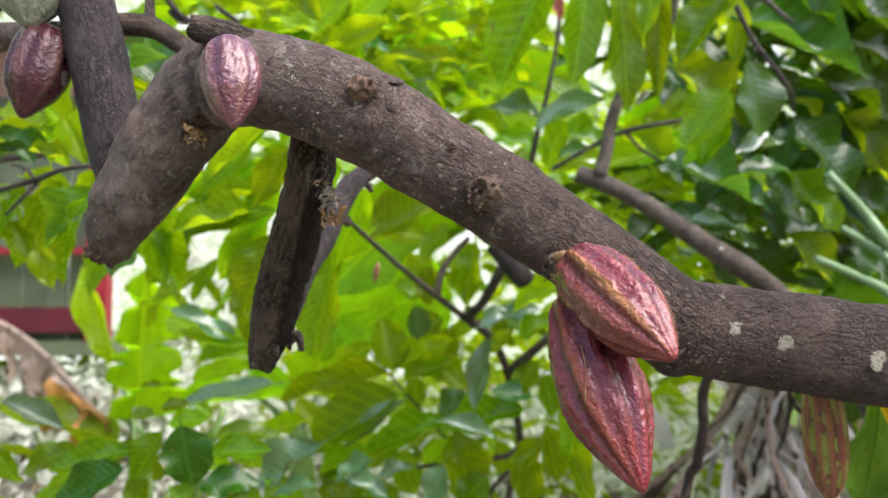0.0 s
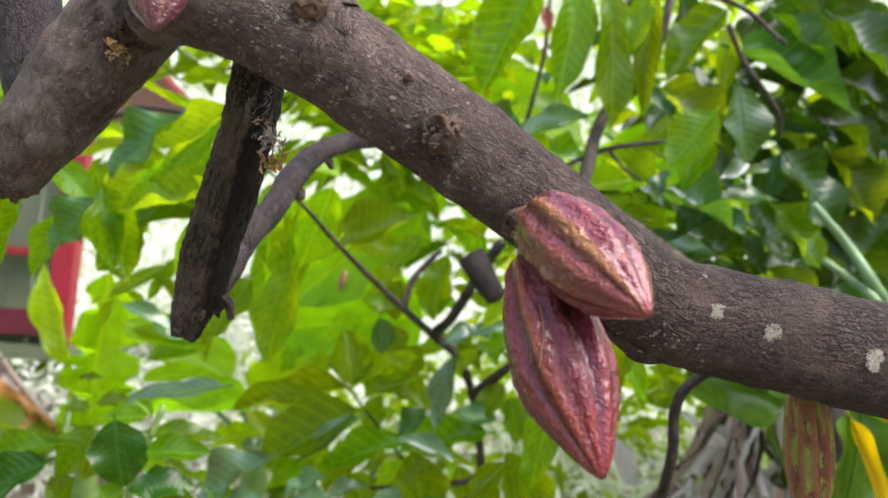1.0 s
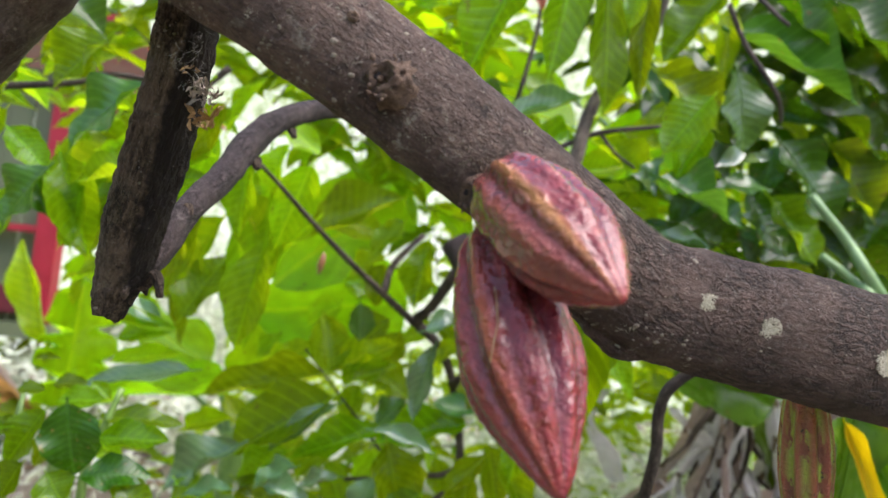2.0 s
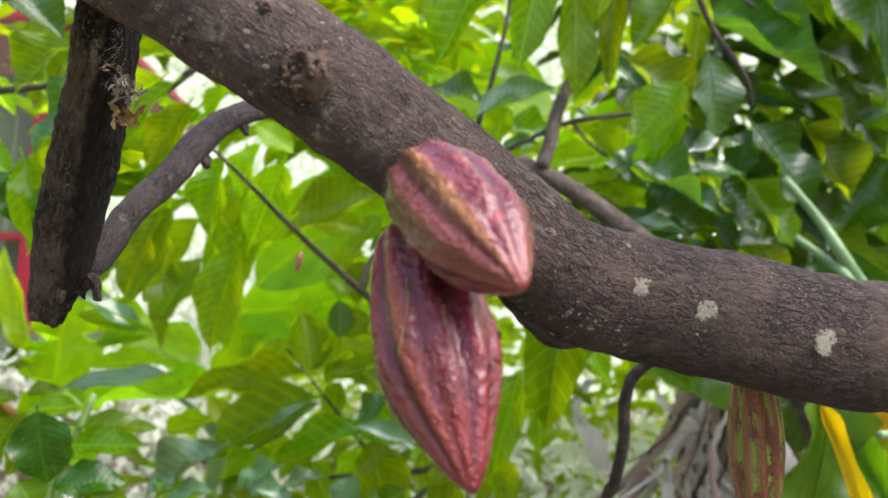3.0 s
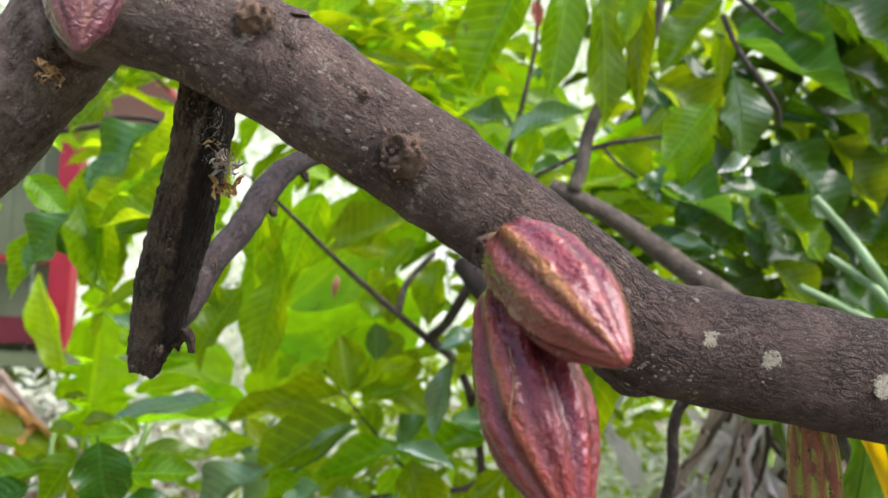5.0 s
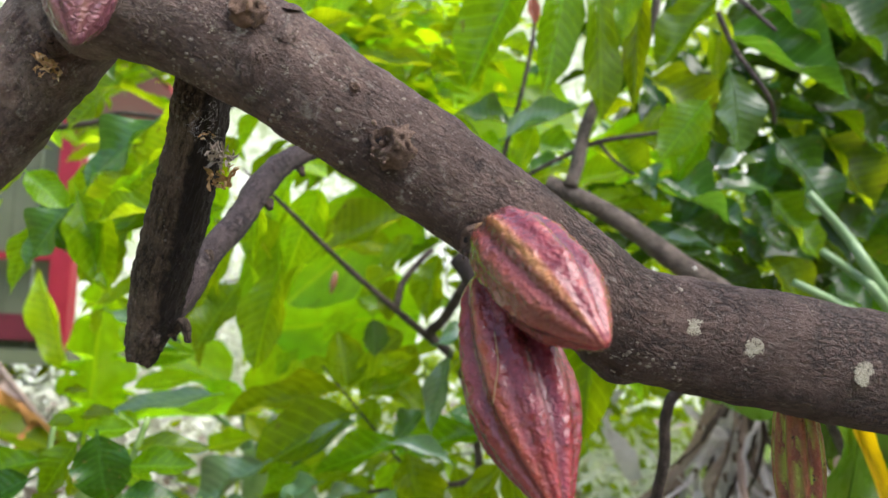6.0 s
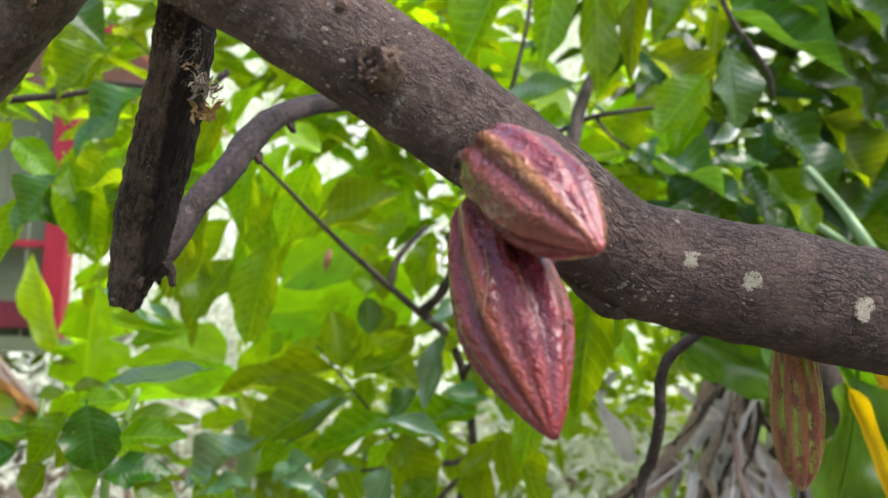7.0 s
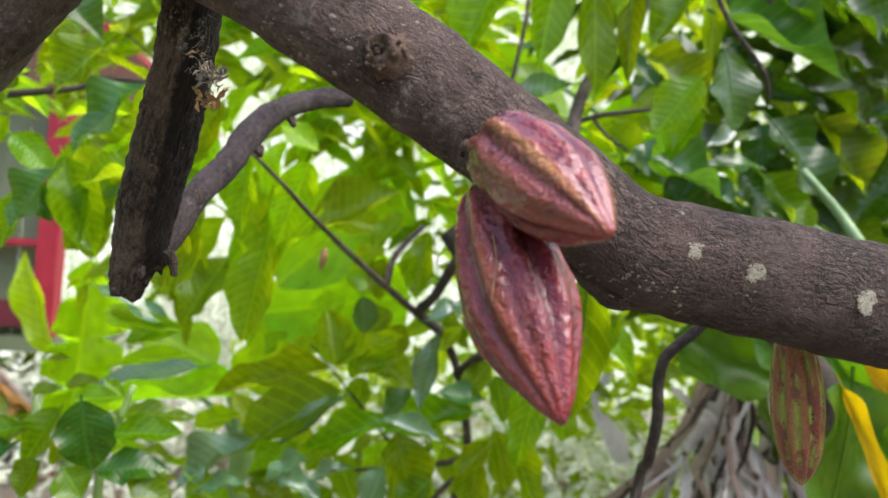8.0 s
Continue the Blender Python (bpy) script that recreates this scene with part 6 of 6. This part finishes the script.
leaf(drop_twig, (-0.319, 2.155, 2.214), (-0.147, 2.15, 2.292), 0.081, "lime", 25)
leaf(drop_twig, (-0.137, 2.24, 2.442), (-0.284, 2.25, 2.296), 0.089, "lime", -20)
leaf(drop_twig, (-0.35, 2.157, 2.199), (-0.209, 2.159, 2.168), 0.062, "mid", 20)
leaf(drop_twig, (-0.403, 1.948, 2.319), (-0.304, 1.956, 2.206), 0.065, "mid", 10)
leaf(drop_twig, (-0.435, 1.935, 1.788), (-0.67, 1.94, 1.712), 0.097, "lime", 25)
leaf(drop_twig, (-0.638, 1.993, 1.675), (-0.758, 2.002, 1.54), 0.078, "mid", -20)
leaf(drop_twig, (-0.76, 1.843, 1.668), (-0.833, 1.854, 1.511), 0.075, "mid", 15)
leaf(drop_twig, (-0.468, 2.089, 1.736), (-0.61, 2.102, 1.55), 0.101, "lime", -15)
leaf(drop_twig, (-0.654, 2.183, 1.825), (-0.857, 2.193, 1.677), 0.108, "lime", 20)
leaf(low_arm, (-0.228, 2.391, 1.71), (-0.45, 2.408, 1.472), 0.140, "lime", 15)
leaf(low_arm, (-0.332, 1.984, 1.795), (-0.361, 1.998, 1.597), 0.086, "mid", 10)
leaf(low_arm, (-0.411, 2.585, 1.9), (-0.473, 2.65, 1.279), 0.167, "mid", 14)
leaf(low_arm, (-0.519, 2.557, 1.715), (-0.671, 2.591, 1.428), 0.141, "lime", 20)
leaf(low_arm, (-0.869, 2.35, 1.896), (-0.827, 2.384, 1.541), 0.141, "mid", 15)
leaf(low_arm, (-0.956, 2.264, 1.779), (-0.904, 2.277, 1.633), 0.067, "dark", 10)
leaf(low_arm, (-0.283, 1.998, 1.597), (-0.339, 2.016, 1.342), 0.113, "mid", 10)
leaf(low_arm, (-0.225, 2.183, 1.825), (-0.303, 2.199, 1.591), 0.106, "lime", -15)
leaf(low_arm, (-0.287, 2.179, 1.872), (-0.35, 2.19, 1.716), 0.072, "lime", 15)
leaf(low_arm, (-0.35, 2.195, 1.653), (-0.444, 2.184, 1.809), 0.078, "lime", 25)
leaf(low_arm, (-0.438, 2.08, 1.855), (-0.528, 2.094, 1.661), 0.092, "lime", -10)
leaf(low_arm, (-0.578, 2.293, 1.677), (-0.496, 2.306, 1.498), 0.085, "lime", 20)

# ---- banana plants beyond ----
def banana_plant(base, label, height, radius):
    plant = thing("banana_plant", base, label, "banana plant", "banana plants")
    x, y, z = base
    return plant, part("pseudostem", tube([(x, y, -0.03, radius * 1.2), (x + 0.03, y, height * 0.5, radius), (x, y, height, radius * 0.6)], 20, 0.03, lump=0.08, ridge=0.006, ridge_scale=20), GREEN_STALK, plant)


def stalk(parent, a, b, radius, material=None):
    """A leaf stalk from the stem's top to the blade, bowed under the weight."""
    a, b = Vector(a), Vector(b)
    mid = (a + b) / 2 + Vector((0, 0, (b - a).length * 0.12))
    return part("leaf_stalk", tube([(*a, radius * 1.5), (*mid, radius * 1.1), (*b, radius * 0.7)], 10, 0.04), material or PALE_STALK, parent)


tall_banana, tall_stem = banana_plant((1.6, 3.95, 0), "banana plant with huge translucent lime leaves", 1.75, 0.09)
s_ = stalk(tall_banana, (1.6, 3.95, 1.7), (0.623, 3.254, 2.279), 0.016)
leaf(s_, (0.647, 3.254, 2.268), (-0.431, 3.231, 2.595), 0.351, "banana", 8, "banana")
s_ = stalk(tall_banana, (1.6, 3.95, 1.7), (0.245, 3.526, 2.682), 0.014)
leaf(s_, (0.296, 3.527, 2.669), (-0.904, 3.616, 2.832), 0.307, "banana", -25, "banana")
s_ = stalk(tall_banana, (1.6, 3.95, 1.7), (-0.01, 3.373, 2.002), 0.014)
leaf(s_, (0.014, 3.373, 2.002), (-0.541, 3.402, 1.593), 0.410, "banana", 12, "banana")
s_ = stalk(tall_banana, (1.6, 3.95, 1.7), (0.169, 3.613, 1.445), 0.014)
leaf(s_, (0.041, 3.605, 1.547), (-0.624, 3.613, 1.445), 0.383, "banana", -15, "banana")
s_ = stalk(tall_banana, (1.6, 3.95, 1.65), (0.811, 3.365, 2.122), 0.014)
leaf(s_, (0.763, 3.372, 2.026), (1.246, 3.338, 2.508), 0.410, "banana", 10, "banana")
mid_banana, mid_bstem = banana_plant((-0.7, 3.9, 0), "banana plant with broad pale green leaves", 0.9, 0.08)
s_ = stalk(mid_banana, (-0.7, 3.9, 0.85), (-0.82, 3.83, 1.2), 0.012)
leaf(s_, (-0.82, 3.831, 1.186), (-1.306, 3.81, 1.496), 0.243, "banana", 35, "banana")
s_ = stalk(mid_banana, (-0.7, 3.9, 0.85), (-0.604, 3.84, 1.065), 0.012)
leaf(s_, (-0.658, 3.838, 1.092), (-0.388, 3.806, 1.55), 0.297, "banana", 20, "banana")
s_ = stalk(mid_banana, (-0.7, 3.9, 0.85), (-0.955, 3.838, 1.092), 0.012)
leaf(s_, (-0.693, 3.739, 1.077), (-1.271, 3.739, 1.077), 0.158, "banana", 45, "banana")
left_banana, left_bstem = banana_plant((-1.75, 4.6, 0), "young banana plant with yellowing torn leaves", 0.8, 0.07)
s_ = stalk(left_banana, (-1.75, 4.6, 0.75), (-1.712, 4.454, 0.888), 0.012, GREEN_STALK)
leaf(s_, (-1.706, 4.455, 0.872), (-1.612, 4.398, 1.682), 0.406, "banana", 40, "torn")
s_ = stalk(left_banana, (-1.75, 4.6, 0.75), (-1.85, 4.538, 1.113), 0.012)
leaf(s_, (-1.85, 4.534, 1.177), (-2.057, 4.496, 1.718), 0.185, "lime", -20, "oval")
s_ = stalk(left_banana, (-1.75, 4.6, 0.75), (-1.777, 4.461, 0.779), 0.012)
leaf(s_, (-1.752, 4.362, 0.765), (-2.424, 4.345, 1.008), 0.214, "banana", 45, "banana")
s_ = stalk(left_banana, (-1.75, 4.6, 0.75), (-1.777, 4.455, 0.872), 0.010)


def ragged_leaf(name, parent, points, width, material, seed, tatters=9, label=""):
    """A dead, folded leaf hanging from its rib, its edge torn into strips."""
    rng = random.Random(seed)
    s = spline([(*p, 0.0) for p in points], 0.02)
    bm = bmesh.new()
    top = []
    for k, row in enumerate(s):
        f = k / (len(s) - 1)
        w = width * (0.25 + 0.75 * math.sin(math.pi * min(1, f * 0.8 + 0.15))) * (0.75 + 0.7 * noise.noise(Vector((k * 0.30, seed * 5.1, 0))))
        p = Vector(row[:3])
        line = []
        for j in range(10):
            u = j / 9
            crease = noise.noise_vector(Vector((k * 0.22, u * 2.6, seed * 3.3))) * 0.10 + noise.noise_vector(Vector((k * 0.7, u * 7.0, seed))) * 0.03
            line.append(bm.verts.new(p + crease * u ** 0.6 + Vector((0, 0.10 * math.sin(k * 0.5 + seed) * u, -w * u))))
        top.append(line)
    for k, (a, b) in enumerate(zip(top, top[1:])):
        reach = 9 - (rng.choice((0, 0, 1, 3, 5)) if k % 4 == 0 else rng.choice((0, 0, 1)))
        for j in range(reach):
            bm.faces.new((a[j], a[j + 1], b[j + 1], b[j]))
    return part(name, bm, material, parent, label)


ragged_leaf("dead_leaf", left_banana, ((-2.876, 4.812, 1.495), (-2.549, 4.721, 1.362), (-2.299, 4.631, 1.218), (-2.089, 4.543, 1.049), (-1.871, 4.455, 0.872)), 0.36, DRY_BROWN, 3, label="withered grey brown leaf")
ragged_leaf("dead_leaf", left_banana, ((-2.208, 4.489, 1.092), (-2.059, 4.444, 1.022), (-1.819, 4.353, 0.892)), 0.34, DRY_ORANGE, 5, label="orange brown dying leaf blade")
part("leaf_rib", tube([(-2.876, 4.813, 1.478, 0.0204), (-2.549, 4.722, 1.355, 0.02), (-2.299, 4.632, 1.208, 0.0196), (-2.089, 4.543, 1.039, 0.016), (-1.855, 4.456, 0.857, 0.0156), (-1.72, 4.55, 0.75, 0.015)], 8, 0.04), DRY_BROWN, left_banana)

# ---- dead banana trunk wrapped in dry leaves ----
dry_banana = thing("banana_plant", (1.25, 3.2, 0), "dead banana stem wrapped in grey dry hanging leaves", "banana plant", "banana plants")
part("pseudostem", tube([(1.28, 3.25, -0.03, 0.12), (1.27, 3.25, 0.7, 0.11), (1.30, 3.26, 1.45, 0.09)], 20, 0.03, lump=0.12, ridge=0.015, ridge_scale=22), DRY_DARK, dry_banana)
dry_rng = random.Random(11)


def dry_strip(parent, a, b, width, material, seed):
    """A long curled strip of dead leaf."""
    rng = random.Random(seed)
    a, b = Vector(a), Vector(b)
    bm = bmesh.new()
    prev = None
    sway, ph = rng.uniform(-0.08, 0.08), rng.uniform(0, 6)
    twist = rng.uniform(-1.6, 1.6)
    for k in range(15):
        f = k / 14
        c = a.lerp(b, f) + Vector((sway * math.sin(math.pi * f) + 0.02 * math.sin(f * 9 + ph), rng.uniform(-0.01, 0.01) - 0.05 * math.sin(math.pi * f), 0))
        w = width * (0.35 + 0.65 * math.sin(math.pi * (0.12 + 0.8 * f))) * (0.8 + 0.4 * noise.noise(Vector((f * 6, seed, 0))))
        ang = twist * f + ph
        side = Vector((math.cos(ang), math.sin(ang) * 0.8, 0.15 * math.sin(ang * 2)))
        out = Vector((-side.y, side.x, 0))
        row = [bm.verts.new(c + side * w * u + out * w * (0.18 * (u * u * 4 - 0.5) + 0.10 * math.sin(u * 14 + ph + f * 3))) for u in (-0.5, -0.33, -0.17, 0, 0.17, 0.33, 0.5)]
        if prev:
            for j in range(6):
                bm.faces.new((prev[j], prev[j + 1], row[j + 1], row[j]))
        prev = row
    return part("dry_leaf", bm, material, parent)


for k in range(74):
    x = dry_rng.uniform(-0.40, 0.42)
    top_z = 1.50 - 0.50 * abs(x) + dry_rng.uniform(-0.45, 0.05)
    a = (1.22 + x * 0.7, 3.12 - dry_rng.uniform(0.05, 0.30), top_z)
    if 0.98 < a[0] < 1.13 and top_z > 1.1:
        continue
    b = (1.22 + x * 1.3 + dry_rng.uniform(-0.42, 0.42), 3.02 - dry_rng.uniform(0, 0.35), top_z - dry_rng.uniform(0.30, 0.75))
    dry_strip(dry_banana, a, b, dry_rng.uniform(0.025, 0.13), dry_rng.choice((DRY_LEAF, DRY_LEAF, DRY_LEAF, DRY_BROWN, DRY_DARK)), k + 40)
dry_strip(dry_banana, (0.758, 3.022, 1.284), (0.85, 2.994, 0.975), 0.16, DRY_LEAF, 201)
dry_strip(dry_banana, (0.996, 2.925, 1.25), (1.024, 2.919, 1.048), 0.15, DRY_LEAF, 202)
dry_strip(dry_banana, (1.124, 2.927, 1.209), (1.3, 2.936, 0.803), 0.10, DRY_LEAF, 203)
dry_strip(dry_banana, (1.062, 2.93, 1.168), (1.23, 2.918, 0.768), 0.09, DRY_LEAF, 204)
dry_strip(dry_banana, (0.877, 2.936, 1.086), (1.109, 2.915, 0.808), 0.08, DRY_LEAF, 205)

# ---- banana plant at the side with pale stalks ----
side_banana, side_bstem = banana_plant((1.95, 2.5, 0), "banana plant with pale stalks and a golden edged leaf", 1.0, 0.09)
for a_, b_, r_ in (((1.177, 2.020, 1.587), (0.971, 2.000, 1.832), 0.0125), ((1.186, 2.020, 1.548), (1.001, 2.000, 1.694), 0.0105), ((1.175, 2.020, 1.481), (0.933, 2.000, 1.617), 0.011)):
    part("leaf_stalk", tube([(1.95, 2.5, 0.95, r_ * 1.4), (*a_, r_ * 1.2), (*((Vector(a_) + Vector(b_)) / 2 + Vector((0, 0, 0.015))), r_), (*b_, r_ * 0.8)], 10, 0.04), PALE_STALK, side_banana)
s_ = stalk(side_banana, (1.95, 2.5, 0.95), (1.063, 1.77, 1.275), 0.012)
leaf(s_, (0.957, 1.759, 1.349), (0.931, 1.745, 1.004), 0.173, "deep", -20, "banana")
leaf(s_, (0.928, 1.742, 1.334), (1.054, 1.719, 1.015), 0.036, "golden", 10, "banana")
leaf(s_, (0.92, 1.775, 1.406), (1.139, 1.799, 1.092), 0.056, "deep", 15, "banana")
leaf(s_, (0.954, 1.812, 1.421), (1.156, 1.823, 1.25), 0.074, "golden", 15, "banana")
leaf(s_, (0.862, 2.589, 1.432), (1.209, 2.591, 1.293), 0.209, "deep", 15, "banana")
leaf(s_, (1.042, 2.432, 1.426), (1.323, 2.428, 1.374), 0.147, "deep", 25, "banana")
leaf(side_banana, (1.598, 2.877, 1.928), (1.355, 2.993, 1.709), 0.309, "deep", 25, "banana")
leaf(side_banana, (1.796, 3.071, 2.024), (1.581, 3.211, 1.451), 0.396, "deep", -10, "banana")
leaf(side_banana, (1.309, 2.922, 1.292), (1.536, 2.948, 0.922), 0.268, "deep", 10, "banana")
# Dark leaves added to stand for the shaded gap here.
leaf(side_banana, (1.328, 2.500, 1.421), (1.260, 2.500, 1.104), 0.171, "dark", 10)
leaf(side_banana, (1.490, 2.600, 1.444), (1.400, 2.600, 1.163), 0.169, "dark", 10)


# ---- leafy bushes filling the middle distance ----
fill_rng = random.Random(77)
def fill_bush(base, label, boxes, keys):
    bush = thing("bush", base, label, "bush", "bushes beyond")
    stem = part("stem", tube([(base[0], base[1], -0.03, 0.02), (base[0] + 0.05, base[1], 0.4, 0.014), (base[0], base[1] + 0.05, 0.72, 0.008)], 8, 0.05, lump=0.1), BARK_TWIG, bush)
    for (x0, y0, x1, y1, d0, d1, count, size) in boxes:
        for k in range(count):
            px, py, d = fill_rng.uniform(x0, x1), fill_rng.uniform(y0, y1), fill_rng.uniform(d0, d1)
            at = Vector(((px - 0.5) * d * 1.12, d, 1.5 + 0.07 * d + (0.5 - py) * d * 0.63))
            way = Vector((fill_rng.uniform(-1, 1), fill_rng.uniform(-0.5, 0.3), fill_rng.uniform(-0.2, 0.9)))
            spray(stem, at, way, size * 1.6, 7, size, keys, fill_rng.random(), 0.7, radius=0.003)
    return bush


fill_bush((-0.2, 3.3, 0), "bright backlit green bush", [(0.30, 0.62, 0.66, 1.05, 2.9, 3.5, 7, 0.22), (0.30, 0.40, 0.62, 0.66, 3.2, 3.9, 5, 0.22)], ("lime", "mid", "shrub"))
fill_bush((-1.6, 3.0, 0), "bright backlit green bush", [(-0.05, 0.02, 0.22, 0.36, 2.1, 2.7, 10, 0.2), (0.26, 0.28, 0.36, 0.60, 2.6, 3.4, 3, 0.22), (-0.05, 0.97, 0.36, 1.1, 2.6, 3.3, 4, 0.2)], ("lime", "mid", "mid"))
fill_bush((-0.6, 3.1, 0), "bright backlit green bush", [(0.08, -0.10, 0.5, 0.08, 2.6, 3.4, 14, 0.24), (0.22, 0.0, 0.50, 0.34, 2.6, 3.4, 30, 0.25), (0.42, 0.2, 0.62, 0.42, 2.7, 3.5, 9, 0.24)], ("lime", "mid", "mid"))
fill_bush((1.5, 3.0, 0), "dense dark green bush", [(0.74, -0.08, 1.06, 0.5, 2.7, 3.4, 22, 0.26), (0.86, 0.35, 1.06, 0.75, 2.9, 3.5, 7, 0.26)], ("dark",))
fill_bush((0.7, 3.2, 0), "bright backlit green bush", [(0.50, -0.08, 0.80, 0.32, 3.4, 4.0, 9, 0.26), (0.62, 0.3, 0.80, 0.62, 2.8, 3.4, 10, 0.22)], ("lime", "lime", "mid"))
